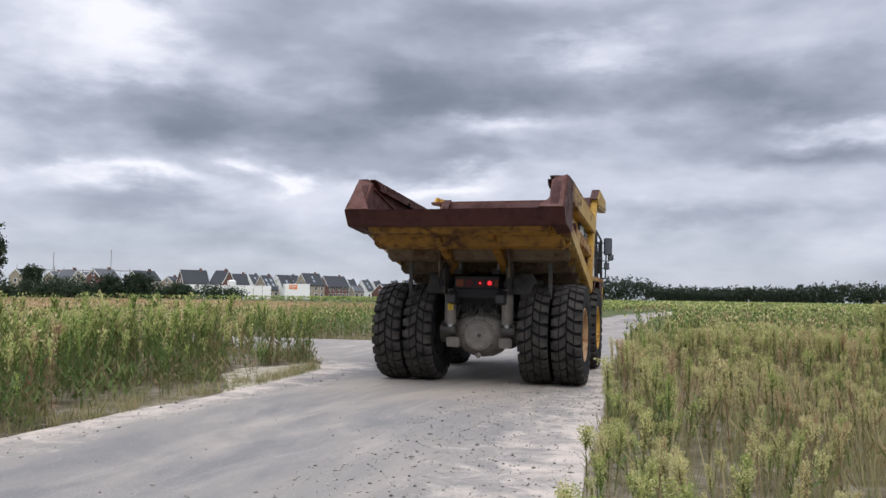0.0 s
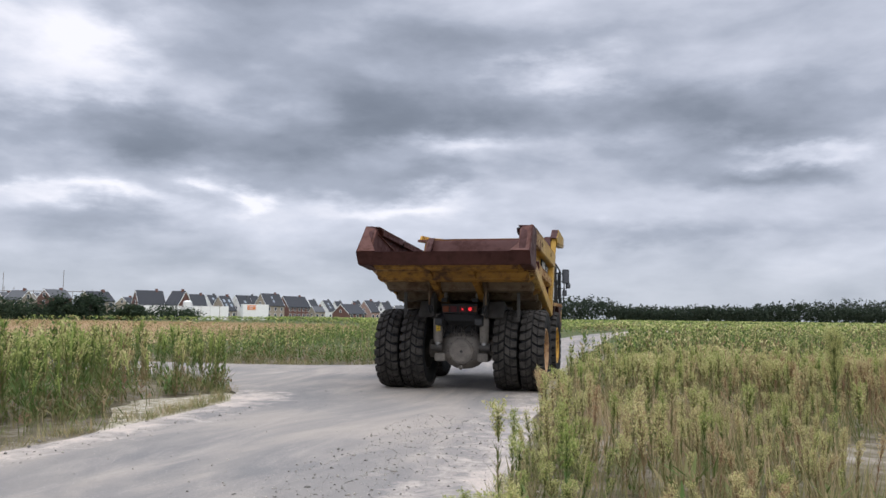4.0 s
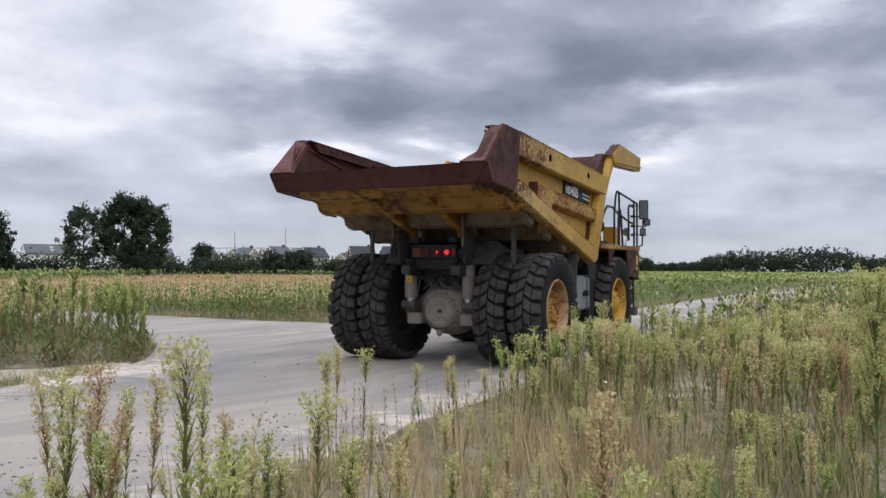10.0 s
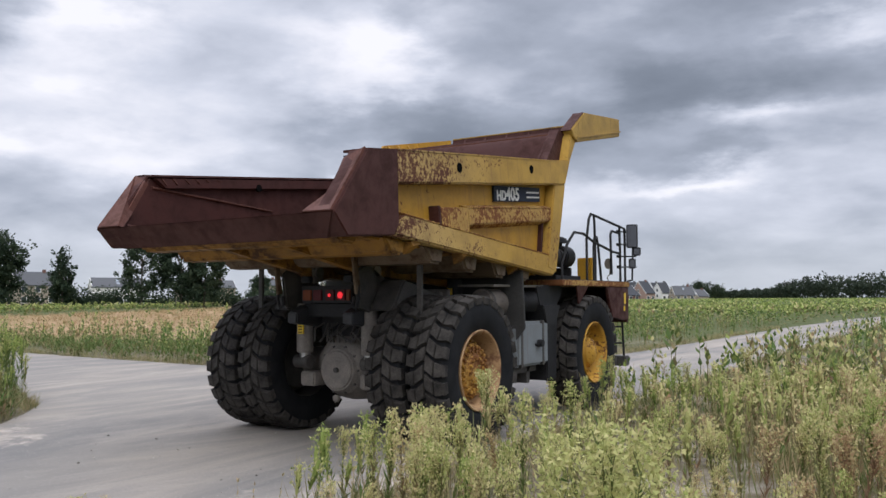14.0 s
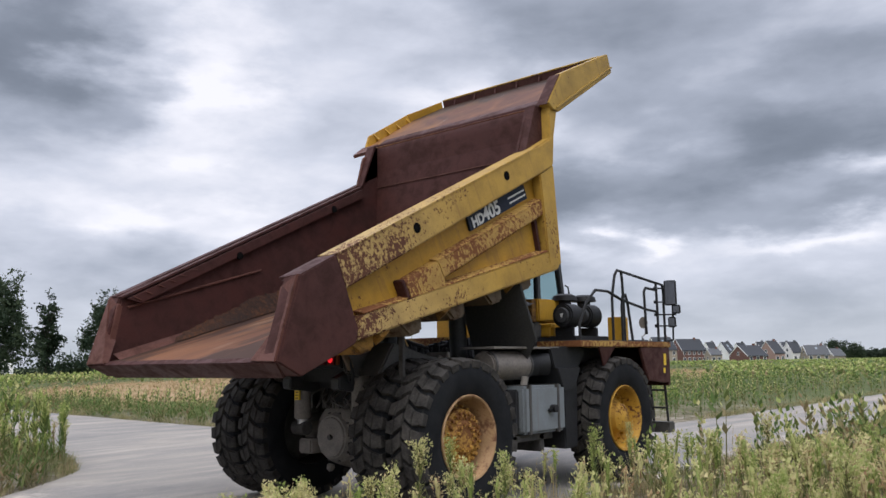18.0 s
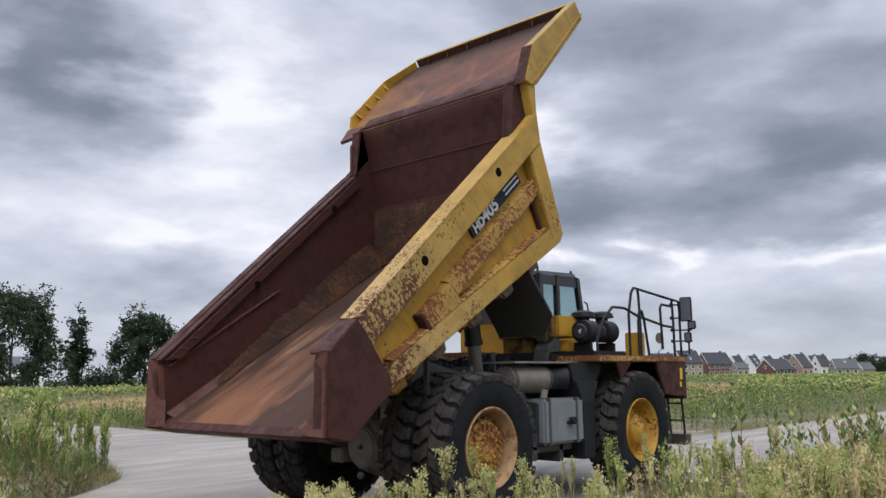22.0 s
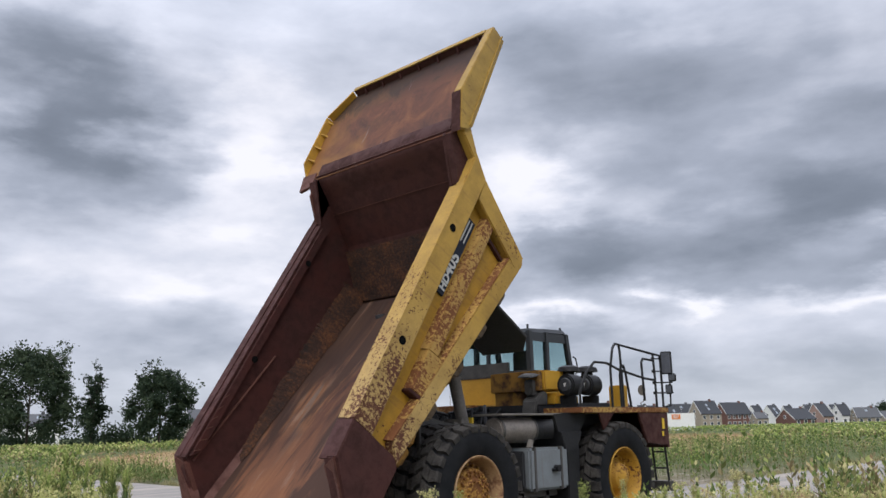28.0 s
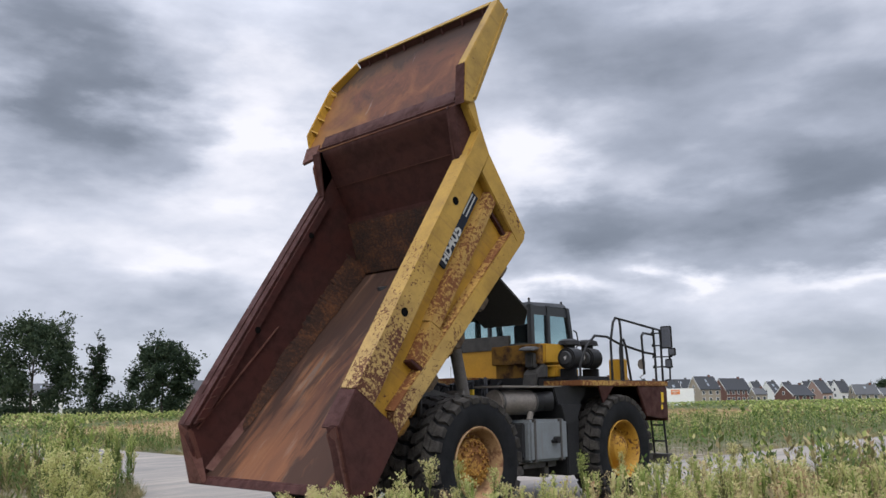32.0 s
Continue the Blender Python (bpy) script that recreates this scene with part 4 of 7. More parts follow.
def rim_front():
    bm = bm_new()
    turned(bm, [(-0.20, 0.455), (0.19, 0.46), (0.225, 0.47), (0.235, 0.46), (0.22, 0.44), (0.19, 0.425), (0.06, 0.405), (0.0, 0.37), (0.0, 0.30), (0.03, 0.27), (0.06, 0.235), (0.16, 0.20), (0.20, 0.12), (0.21, 0.0)], (0, 0), 40)
    for i in range(18):
        a = TAU * i / 18
        cyl(bm, (-0.01, 0.335 * math.cos(a), 0.335 * math.sin(a)), (0.05, 0.335 * math.cos(a), 0.335 * math.sin(a)), 0.02, n=6)
    for i in range(10):
        a = TAU * i / 10
        cyl(bm, (0.12, 0.15 * math.cos(a), 0.15 * math.sin(a)), (0.20, 0.15 * math.cos(a), 0.15 * math.sin(a)), 0.013, n=6)
    return bm


def mirrored(bm):
    bmesh.ops.scale(bm, vec=(-1, 1, 1), verts=bm.verts)
    return bm


wheels = []


def wheel(x, y, outward, kind, turn):
    """A wheel: its rim carries hub, tyre and tread."""
    f = (lambda b: b) if outward > 0 else mirrored
    # inner wheels are dark grey instead of the outer wheels' yellow
    rim = part("wheel", f(rim_rear() if kind == "rear" else rim_front()), (RIM if abs(x) > 1.2 else GREASE) if kind == "rear" else RIM_FRONT, truck, ("rusty yellow wheel rim" if abs(x) > 1.2 else "dark grey inner wheel rim") if kind == "rear" else "yellow front wheel rim", True)
    if kind == "rear":
        part("hub", f(hub_rear()), HUB if abs(x) > 1.2 else GREASE, rim, "rust-flecked yellow hub with bolts" if abs(x) > 1.2 else "dark grey hub", True)
    part("tyre", tyre_mesh(), RUBBER, rim, "black tyre with a smooth sidewall", True)
    tagged(part("tread", lug_mesh(), TREAD, rim, "dusty chunky tread"), kind="stuff")
    tagged(part("shoulder_tread", shoulder_mesh(), TREAD, rim), kind="stuff")
    rim.location = (x, y, R_TYRE)
    wheels.append((rim, x, y, turn))
    return rim


for s in (1, -1):
    wheel(s * 1.60, 0.0, s, "rear", 0.1)
    wheel(s * 1.025, 0.0, s, "rear", 0.17)
    wheel(s * 1.50, 3.70, s, "front", 0.05)

# ---- chassis ----
for s in (1, -1):
    bm = bm_new()
    slab(bm, [(-0.75, 1.55), (-0.2, 1.78), (1.2, 1.62), (5.0, 1.55), (5.0, 1.15), (1.0, 1.10), (-0.2, 1.35), (-0.75, 1.42)], s * 0.36, s * 0.52)
    part("chassis_frame", bm, DARK, truck, "dark steel chassis frame", bevel=0.015)
for y, z0, z1 in ((-0.45, 1.50, 1.66), (0.9, 1.15, 1.5), (2.2, 1.1, 1.5), (4.6, 1.1, 1.5)):
    bm = bm_new()
    box(bm, -0.40, 0.40, y - 0.1, y + 0.1, z0, z1)
    part("cross_member", bm, BLACK, truck)
# rear axle with its bulging differential
bm = bm_new()
turned(bm, [(-0.78, 0.20), (-0.50, 0.22), (-0.42, 0.27), (-0.33, 0.36), (-0.18, 0.43), (0.0, 0.45), (0.18, 0.43), (0.33, 0.36), (0.42, 0.27), (0.50, 0.22), (0.78, 0.20)], (0.02, 0.885), 28)
part("rear_axle", bm, DUSTY, truck, "dust-covered rear axle housing", True)
bm = bm_new()
hexa(bm, [(0.33 * math.cos(TAU * i / 16), -0.30, 0.84 + 0.33 * math.sin(TAU * i / 16)) for i in range(16)], [(0.25 * math.cos(TAU * i / 16), -0.42, 0.84 + 0.25 * math.sin(TAU * i / 16)) for i in range(16)])
cyl(bm, (0, -0.40, 0.52), (0, -0.44, 0.44), 0.06, 0.03)
part("axle_cover", bm, DUSTY, truck, "dusty cast axle cover", True, 0.02)
bm = bm_new()
cyl(bm, (0.01, -0.41, 0.84), (0.01, -0.46, 0.84), 0.032, n=8)
part("drain_plug", bm, GREASE, truck)
for i in range(10):
    a = TAU * i / 10
    bm = bm_new()
    cyl(bm, (0.29 * math.cos(a), -0.33, 0.84 + 0.29 * math.sin(a)), (0.29 * math.cos(a), -0.37, 0.84 + 0.29 * math.sin(a)), 0.016, n=6)
    part("bolt", bm, GREASE, truck)
for s in (1, -1):
    bm = bm_new()
    box(bm, s * 0.36, s * 0.60, -0.42, 0.10, 0.62, 0.80)
    part("axle_bracket", bm, DUSTY, truck, "", False, 0.02)
random.seed(8)
for i in range(12):
    x = -0.30 + 0.055 * i
    y = -0.38
    bm = bm_new()
    tube(bm, [(x, y + 0.1, 1.42), (x + random.uniform(-0.1, 0.1), y - 0.04, 1.30 + random.uniform(-0.06, 0.05)), (x + random.uniform(-0.15, 0.15), y + 0.02, 1.18)], 0.014, 6)
    part("hose", bm, GREASE, truck, "dusty hydraulic hose", True)
bm = bm_new()
box(bm, -0.36, 0.36, -0.30, 0.6, 1.25, 1.62)
cyl(bm, (0, 0.0, 1.0), (0, 2.6, 1.15), 0.11)
part("drive_shaft", bm, BLACK, truck, "", False, 0.02)
for s in (1, -1):
    bm = bm_new()
    cyl(bm, (s * 0.52, -0.42, 1.04), (s * 0.52, -0.42, 1.66), 0.105, n=20)
    cyl(bm, (s * 0.52, -0.42, 1.58), (s * 0.52, -0.42, 1.66), 0.118, n=20)
    sus = part("suspension_cylinder", bm, DUSTY, truck, "dusty grey rear suspension cylinder", True, 0.012)
    bm = bm_new()
    cyl(bm, (s * 0.52, -0.42, 0.98), (s * 0.52, -0.42, 1.11), 0.07, n=16)
    part("piston_rod", bm, CHROME, sus, "", True)
    bm = bm_new()
    cyl(bm, (s * 0.42, -0.42, 0.93), (s * 0.66, -0.42, 0.93), 0.085, n=16)
    part("lower_eye", bm, GREASE, sus, "", True, 0.01)
    bm = bm_new()
    box(bm, s * 0.49 - 0.045, s * 0.49 + 0.045, -0.542, -0.52, 1.28, 1.44)
    if s < 0:
        part("warning_sticker", bm, LABEL, sus, "yellow warning sticker")
        for zz in (1.295, 1.33, 1.365):
            bm = bm_new()
            box(bm, s * 0.49 - 0.03, s * 0.49 + 0.03, -0.545, -0.543, zz, zz + 0.012)
            part("sticker_bar", bm, BLACK, sus)
    # frame horns over the axle
    bm = bm_new()
    slab(bm, [(-0.72, 1.60), (-0.80, 2.02), (-0.62, 2.14), (-0.40, 2.08), (0.10, 1.80), (0.9, 1.70), (0.9, 1.5), (-0.3, 1.5)], s * 0.55, s * 0.60)
    slab(bm, [(-0.55, 1.58), (-0.30, 1.95), (0.3, 1.80), (0.8, 1.72), (0.8, 1.52)], s * 0.60, s * 0.95)
    part("frame_horn", bm, GREASE, truck, "dusty grey frame horn", False, 0.02)
    # hooks and hinge links
    bm = bm_new()
    tube(bm, [(s * 0.62, -0.80, 1.95), (s * 0.64, -0.84, 1.80), (s * 0.60, -0.86, 1.68), (s * 0.55, -0.84, 1.72), (s * 0.57, -0.82, 1.82)], 0.022, 8)
    on_bed("tow_hook", bm, BLACK, bed, "", True)
    bm = bm_new()
    box(bm, s * 0.60, s * 0.64, -0.86, -0.78, 1.85, 2.36)
    on_bed("hook_plate", bm, UNDER, bed, "", False, 0.006)

# tail light bar
bm = bm_new()
box(bm, -0.40, 0.40, -0.62, -0.52, 1.67, 1.88)
bar = part("light_bar", bm, BLACK, truck, "black tail light bar", False, 0.01)
for x0, x1, nm in ((-0.37, -0.23, "indicator"), (-0.20, -0.06, "tail_light"), (0.0, 0.14, "brake_light"), (0.17, 0.31, "brake_light"), (0.325, 0.385, "indicator")):
    bm = bm_new()
    box(bm, x0, x1, -0.64, -0.615, 1.70, 1.83)
    part(nm, bm, ORANGE_LENS if nm == "indicator" else RED_LENS, bar, "lit red brake light" if nm == "brake_light" else "", False, 0.008)
    if nm == "brake_light":
        bm = bm_new()
        cyl(bm, ((x0 + x1) / 2, -0.642, 1.765), ((x0 + x1) / 2, -0.648, 1.765), 0.040 if x0 > 0.1 else 0.020, n=14)
        part("bulb_glow", bm, BRAKE, bar, "glowing red lamp")
for x in (-0.34, 0.34):
    bm = bm_new()
    box(bm, x - 0.07, x + 0.07, -0.63, -0.55, 1.92, 2.00)
    part("work_lamp", bm, BLACK, bar, "small black work lamp", False, 0.01)

# right side: tank, muffler, fenders, deck
bm = bm_new()
box(bm, 1.02, 1.58, 1.40, 2.34, 0.80, 1.40)
tank = part("fuel_tank", bm, GREY, truck, "blue-grey steel tank", False, 0.035)
for y in (1.52, 2.16):
    bm = bm_new()
    box(bm, 1.00, 1.59, y - 0.025, y + 0.025, 0.79, 1.412)
    part("strap", bm, GREASE, tank, "", False, 0.006)
bm = bm_new()
cyl(bm, (1.57, 2.00, 1.10), (1.66, 2.00, 1.10), 0.05, n=12)
cyl(bm, (1.57, 1.93, 1.08), (1.63, 1.93, 1.08), 0.025, n=10)
part("latch", bm, BLACK, tank, "black filler latch", True)
bm = bm_new()
cyl(bm, (1.45, 1.55, 1.38), (1.47, 1.58, 1.52), 0.045, n=12)
part("filler_neck", bm, DUSTY, tank, "", True)
bm = bm_new()
box(bm, 1.05, 1.50, 1.345, 1.40, 0.85, 1.36)
part("tank_end_box", bm, DARK, tank, "dark grey box", False, 0.02)
bm = bm_new()
box(bm, 0.9, 1.45, 1.30, 1.40, 0.62, 0.80), box(bm, 0.9, 1.45, 1.9, 2.0, 0.55, 0.80), box(bm, 1.05, 1.45, 1.3, 2.2, 0.70, 0.79)
part("tank_bracket", bm, GREASE, truck, "", False, 0.01)
bm = bm_new()
cyl(bm, (1.28, 0.95, 1.66), (1.28, 1.80, 1.66), 0.185, n=28)
muff = part("muffler", bm, SILVER, truck, "dusty grey muffler drum", True, 0.02)
for y in (0.98, 1.74):
    bm = bm_new()
    turned_pts = [(1.28 + 0.192 * math.cos(TAU * i / 24), 1.66 + 0.192 * math.sin(TAU * i / 24)) for i in range(24)]
    hexa(bm, [(x, y, z) for x, z in turned_pts], [(x, y + 0.04, z) for x, z in turned_pts])
    part("band", bm, GREASE, muff)
bm = bm_new()
cyl(bm, (1.28, 1.80, 1.66), (1.34, 1.98, 1.67), 0.16, 0.15, 20)
cyl(bm, (1.34, 1.98, 1.67), (1.46, 2.12, 1.67), 0.15, 0.145, 20)
part("outlet_elbow", bm, BLACK, muff, "black exhaust outlet", True)
bm = bm_new()
box(bm, 0.95, 1.50, 0.90, 2.35, 1.87, 1.90)
part("heat_shield", bm, DUSTY, muff, "dusty shelf plate", False, 0.006)
bm = bm_new()
slab(bm, [(2.10, 1.90), (3.0, 1.92), (3.0, 1.80), (2.75, 1.55), (2.35, 1.30), (2.25, 1.55)], 1.00, 1.50)
slab(bm, [(2.36, 1.45), (2.70, 1.42), (2.66, 0.55), (2.36, 0.55)], 0.70, 1.55)
part("front_fender", bm, BLACK, truck, "black steel fender behind the front wheel", False, 0.015)
bm = bm_new()
slab(bm, [(2.18, 1.62), (2.75, 1.62), (2.60, 1.35), (2.32, 1.30)], 1.10, 1.58)
part("step_box", bm, BLACK, truck, "", False, 0.01)
# deck
bm = bm_new()
box(bm, 0.70, 1.72, 2.55, 5.28, 1.90, 1.985)
deck = part("right_deck", bm, RUSTY, truck, "rust-chipped yellow walkway deck", False, 0.01)
bm = bm_new()
box(bm, 0.72, 1.70, 2.58, 5.25, 1.985, 1.995)
part("deck_plate", bm, DARK, deck)
bm = bm_new()
slab(bm, [(4.25, 1.90), (5.24, 1.90), (5.24, 1.36), (5.06, 1.34), (4.50, 1.40)], 1.66, 1.71)
box(bm, -1.7, 1.7, 5.18, 5.26, 1.30, 1.90)
box(bm, -1.0, 1.66, 4.6, 5.2, 1.45, 1.62)
part("front_apron", bm, OXIDE, truck, "rust-brown front apron", False, 0.01)
bm = bm_new()
hexa(bm, [(1.71, 3.05, 1.90), (1.71, 3.50, 1.90), (1.66, 3.25, 1.62)], [(1.68, 3.05, 1.90), (1.68, 3.50, 1.90), (1.64, 3.25, 1.62)])
part("deck_gusset", bm, OXIDE, deck)
bm = bm_new()
box(bm, 1.712, 1.716, 5.02, 5.10, 1.62, 1.80), box(bm, 1.712, 1.716, 5.0, 5.06, 1.50, 1.58)
part("marking", bm, LABEL, deck, "worn yellow marking")
# rails
for pts in ([(1.68, 2.60, 1.98), (1.68, 2.60, 2.22), (1.68, 2.80, 2.52), (1.68, 3.05, 2.70), (1.68, 3.40, 2.70), (1.68, 3.78, 2.60), (1.68, 4.60, 2.48), (1.68, 4.95, 2.46)],
            [(1.68, 3.52, 1.98), (1.68, 3.52, 2.62), (1.68, 3.62, 2.95), (1.68, 3.70, 3.03), (1.68, 4.80, 2.93), (1.68, 5.16, 2.90), (1.68, 5.18, 2.80)],
            [(1.68, 3.86, 1.98), (1.68, 3.86, 2.5), (1.68, 3.84, 2.9), (1.68, 3.82, 3.01)],
            [(1.68, 4.10, 1.98), (1.68, 3.98, 2.55), (1.68, 3.92, 2.68), (1.68, 3.84, 2.66), (1.68, 3.80, 2.5), (1.68, 3.80, 1.98)],
            [(1.68, 4.95, 1.98), (1.68, 4.95, 2.55), (1.68, 4.93, 2.92)], [(1.68, 5.18, 1.98), (1.68, 5.18, 2.9)],
            [(1.68, 4.55, 2.10), (1.68, 4.52, 2.76), (1.68, 4.58, 2.82), (1.68, 4.95, 2.80)]):
    bm = bm_new()
    tube(bm, pts, 0.021, 8)
    part("handrail", bm, BLACK, deck, "black tubular handrail", True)
# mirrors on a bracket
MIRROR = plain("mirror_glass", (0.13, 0.13, 0.14), 0.18, 1.0, 0.3)
bm = bm_new()
tube(bm, [(1.70, 5.22, 2.0), (1.76, 5.30, 2.02), (1.78, 5.30, 2.6), (1.74, 5.22, 2.84)], 0.018, 8)
for z in (2.84, 2.62, 2.42, 2.24):
    tube(bm, [(1.62, 5.02, z), (1.86, 5.24, z)], 0.012, 6)
    cyl(bm, (1.62, 5.02, z - 0.025), (1.62, 5.02, z + 0.025), 0.03, n=8)
mb = part("mirror_bracket", bm, BLACK, truck, "black mirror bracket", True)
for (x, y, z, w, h_) in ((1.84, 5.10, 2.76, 0.19, 0.40), (1.90, 5.16, 2.50, 0.13, 0.14), (1.80, 5.20, 2.30, 0.12, 0.17)):
    bm = bm_new()
    box(bm, -w / 2, w / 2, -0.015, 0.05, -h_ / 2, h_ / 2)
    bmesh.ops.transform(bm, matrix=pose(x, y, z, 0, 0, 18), verts=bm.verts)
    mi = part("mirror", bm, BLACK, mb, "black-framed rear mirror", False, 0.014)
    bm = bm_new()
    box(bm, -w / 2 + 0.02, w / 2 - 0.02, -0.022, -0.017, -h_ / 2 + 0.02, h_ / 2 - 0.02)
    bmesh.ops.transform(bm, matrix=pose(x, y, z, 0, 0, 18), verts=bm.verts)
    part("mirror_glass", bm, MIRROR, mb)
bm = bm_new()
tube(bm, [(1.60, 4.62, 1.99), (1.62, 4.50, 2.06), (1.62, 4.62, 2.10), (1.64, 4.60, 2.22)], 0.010, 6)
hexa(bm, [(1.62 + 0.07 * math.cos(TAU * i / 12), 4.56, 2.28 + 0.09 * math.sin(TAU * i / 12)) for i in range(12)], [(1.62 + 0.07 * math.cos(TAU * i / 12), 4.58, 2.28 + 0.09 * math.sin(TAU * i / 12)) for i in range(12)])
part("round_mirror", bm, DUSTY, deck)
# ladder at the front
bm = bm_new()
for x in (1.30, 1.55):
    tube(bm, [(x, 5.30, 1.85), (x, 5.36, 1.2), (x, 5.42, 0.62)], 0.02, 8)
for z in (1.50, 1.22, 0.94):
    tube(bm, [(1.30, 5.34, z), (1.55, 5.34, z)], 0.016, 6)
lad = part("ladder", bm, BLACK, truck, "black access ladder", True)
bm = bm_new()
box(bm, 1.22, 1.62, 5.28, 5.50, 0.55, 0.72)
part("bottom_step", bm, GREASE, lad, "", False, 0.015)
# air cleaners
for y, z in ((2.98, 2.35), (3.52, 2.36)):
    bm = bm_new()
    hexa(bm, [(1.30 + 0.17 * math.cos(TAU * i / 24) * 1.0, y - 0.22, z + 0.17 * math.sin(TAU * i / 24)) for i in range(24)], [(1.30 + 0.17 * math.cos(TAU * i / 24), y + 0.08, z + 0.17 * math.sin(TAU * i / 24)) for i in range(24)])
    ac = part("air_cleaner", bm, BLACK, truck, "black round air cleaner", True, 0.02)
    bm = bm_new()
    hexa(bm, [(1.30 + 0.10 * math.cos(TAU * i / 20), y - 0.25, z + 0.10 * math.sin(TAU * i / 20)) for i in range(20)], [(1.30 + 0.12 * math.cos(TAU * i / 20), y - 0.21, z + 0.12 * math.sin(TAU * i / 20)) for i in range(20)])
    part("lid", bm, DARK, ac, "", True)
    bm = bm_new()
    hexa(bm, [(1.28, y - 0.253, z + 0.02), (1.34, y - 0.253, z + 0.03), (1.31, y - 0.253, z - 0.04)], [(1.28, y - 0.25, z + 0.02), (1.34, y - 0.25, z + 0.03), (1.31, y - 0.25, z - 0.04)])
    part("sticker", bm, WHITE, ac)
    bm = bm_new()
    cyl(bm, (1.05, y + 0.25, z + 0.10), (1.05, y + 0.25, z + 0.26), 0.10, n=18)
    cyl(bm, (1.05, y + 0.25, z + 0.24), (1.05, y + 0.25, z + 0.31), 0.19, 0.17, 22)
    cyl(bm, (1.05, y + 0.25, z + 0.31), (1.05, y + 0.25, z + 0.34), 0.17, 0.10, 22)
    part("rain_cap", bm, BLACK, ac, "black rain cap", True)
bm = bm_new()
box(bm, 1.05, 1.50, 2.78, 3.70, 2.0, 2.06), box(bm, 1.12, 1.42, 2.84, 2.90, 2.06, 2.19), box(bm, 1.12, 1.42, 3.48, 3.54, 2.06, 2.19)
part("air_cleaner_stand", bm, BLACK, truck, "", False, 0.01)
bm = bm_new()
box(bm, 1.30, 1.55, 4.02, 4.22, 1.99, 2.36)
part("yellow_box", bm, CAB_YELLOW, truck, "small yellow battery box", False, 0.015)
# engine cover between cab and deck
bm = bm_new()
box(bm, 0.06, 1.00, 2.62, 3.42, 2.28, 2.60)
ec = part("engine_cover", bm, CAB_YELLOW, truck, "yellow engine cover", False, 0.02)
bm = bm_new()
box(bm, 0.30, 1.06, 2.85, 3.50, 2.02, 2.24)
part("lower_cover", bm, CAB_YELLOW, ec, "", False, 0.05)
bm = bm_new()
box(bm, -0.05, 0.96, 2.50, 2.62, 2.27, 2.585), box(bm, 0.0, 0.6, 2.55, 3.2, 1.85, 2.28)
part("dusty_cover_panel", bm, UNDER_YELLOW, ec, "dusty yellow-brown panel", False, 0.012)
bm = bm_new()
slab(bm, [(2.35, 1.90), (2.40, 2.12), (2.62, 2.28), (2.72, 2.24), (2.70, 1.90)], 0.70, 0.98)
box(bm, 0.74, 0.90, 2.40, 2.56, 2.2, 2.45)
hexa(bm, [(0.66, 2.30, 2.48), (0.98, 2.30, 2.46), (0.98, 2.60, 2.52), (0.66, 2.60, 2.54)], [(0.70, 2.34, 2.53), (0.94, 2.34, 2.52), (0.94, 2.56, 2.56), (0.70, 2.56, 2.58)])
part("intake_duct", bm, GREASE, truck, "greasy intake duct", False, 0.02)
bm = bm_new()
box(bm, -0.6, 1.0, 2.4, 4.9, 1.55, 2.05)
box(bm, -1.65, 0.9, 2.55, 5.15, 1.84, 1.98)
part("engine_bay", bm, BLACK, truck, "dark engine bay", False, 0.02)
random.seed(3)
for i in range(16):
    bm = bm_new()
    x0, y0 = random.uniform(-0.9, 0.9), random.uniform(1.4, 2.5)
    pts = [(x0, y0, 1.6)]
    for k in range(4):
        pts.append((pts[-1][0] + random.uniform(-0.2, 0.2), pts[-1][1] + random.uniform(-0.2, 0.25), 1.66 + random.uniform(0, 0.38)))
    tube(bm, pts, random.uniform(0.015, 0.035), 7)
    part("engine_hose", bm, BLACK, truck, "black hose", True)
for x, y, z, r, h_ in ((-0.75, 1.75, 1.65, 0.16, 0.30), (-0.35, 2.0, 1.65, 0.13, 0.35), (0.15, 1.9, 1.6, 0.15, 0.36), (-1.0, 2.2, 1.7, 0.14, 0.30), (0.55, 2.2, 1.6, 0.14, 0.3)):
    bm = bm_new()
    cyl(bm, (x, y, z), (x, y, z + h_), r, r * 0.8, 16)
    box(bm, x - r, x + r, y - r, y + r, z - 0.1, z + 0.08)
    part("transmission_part", bm, BLACK, truck, "black transmission housing", False, 0.012)
bm = bm_new()
box(bm, -0.9, 0.9, 0.55, 0.65, 1.62, 1.80), box(bm, -0.30, 0.35, 0.9, 1.0, 1.55, 1.82), box(bm, 0.62, 0.98, 0.62, 0.68, 1.60, 1.84)
part("frame_plate", bm, DUSTY, truck, "dusty grey frame plates", False, 0.01)
bm = bm_new()
box(bm, 0.60, 0.66, 1.20, 1.24, 1.72, 1.86)
part("sticker", bm, LABEL, truck, "yellow sticker")

# ---- cab ----
CX0, CX1, CY0, CY1 = -1.70, 0.08, 3.46, 4.72
bm = bm_new()
box(bm, CX0, CX1, CY0, CY1 + 0.1, 1.98, 2.66)
cab = part("cab", bm, CAB_YELLOW, truck, "yellow cab with dark grey upper frame", False, 0.03)
bm = bm_new()
hexa(bm, [(CX0, CY0 + 0.02, 3.36), (CX1 - 0.02, CY0 + 0.02, 3.36), (CX1 - 0.06, CY1 - 0.02, 3.40), (CX0, CY1 - 0.02, 3.40)], [(CX0 + 0.05, CY0 + 0.07, 3.45), (CX1 - 0.07, CY0 + 0.07, 3.45), (CX1 - 0.11, CY1 - 0.07, 3.49), (CX0 + 0.05, CY1 - 0.07, 3.49)])
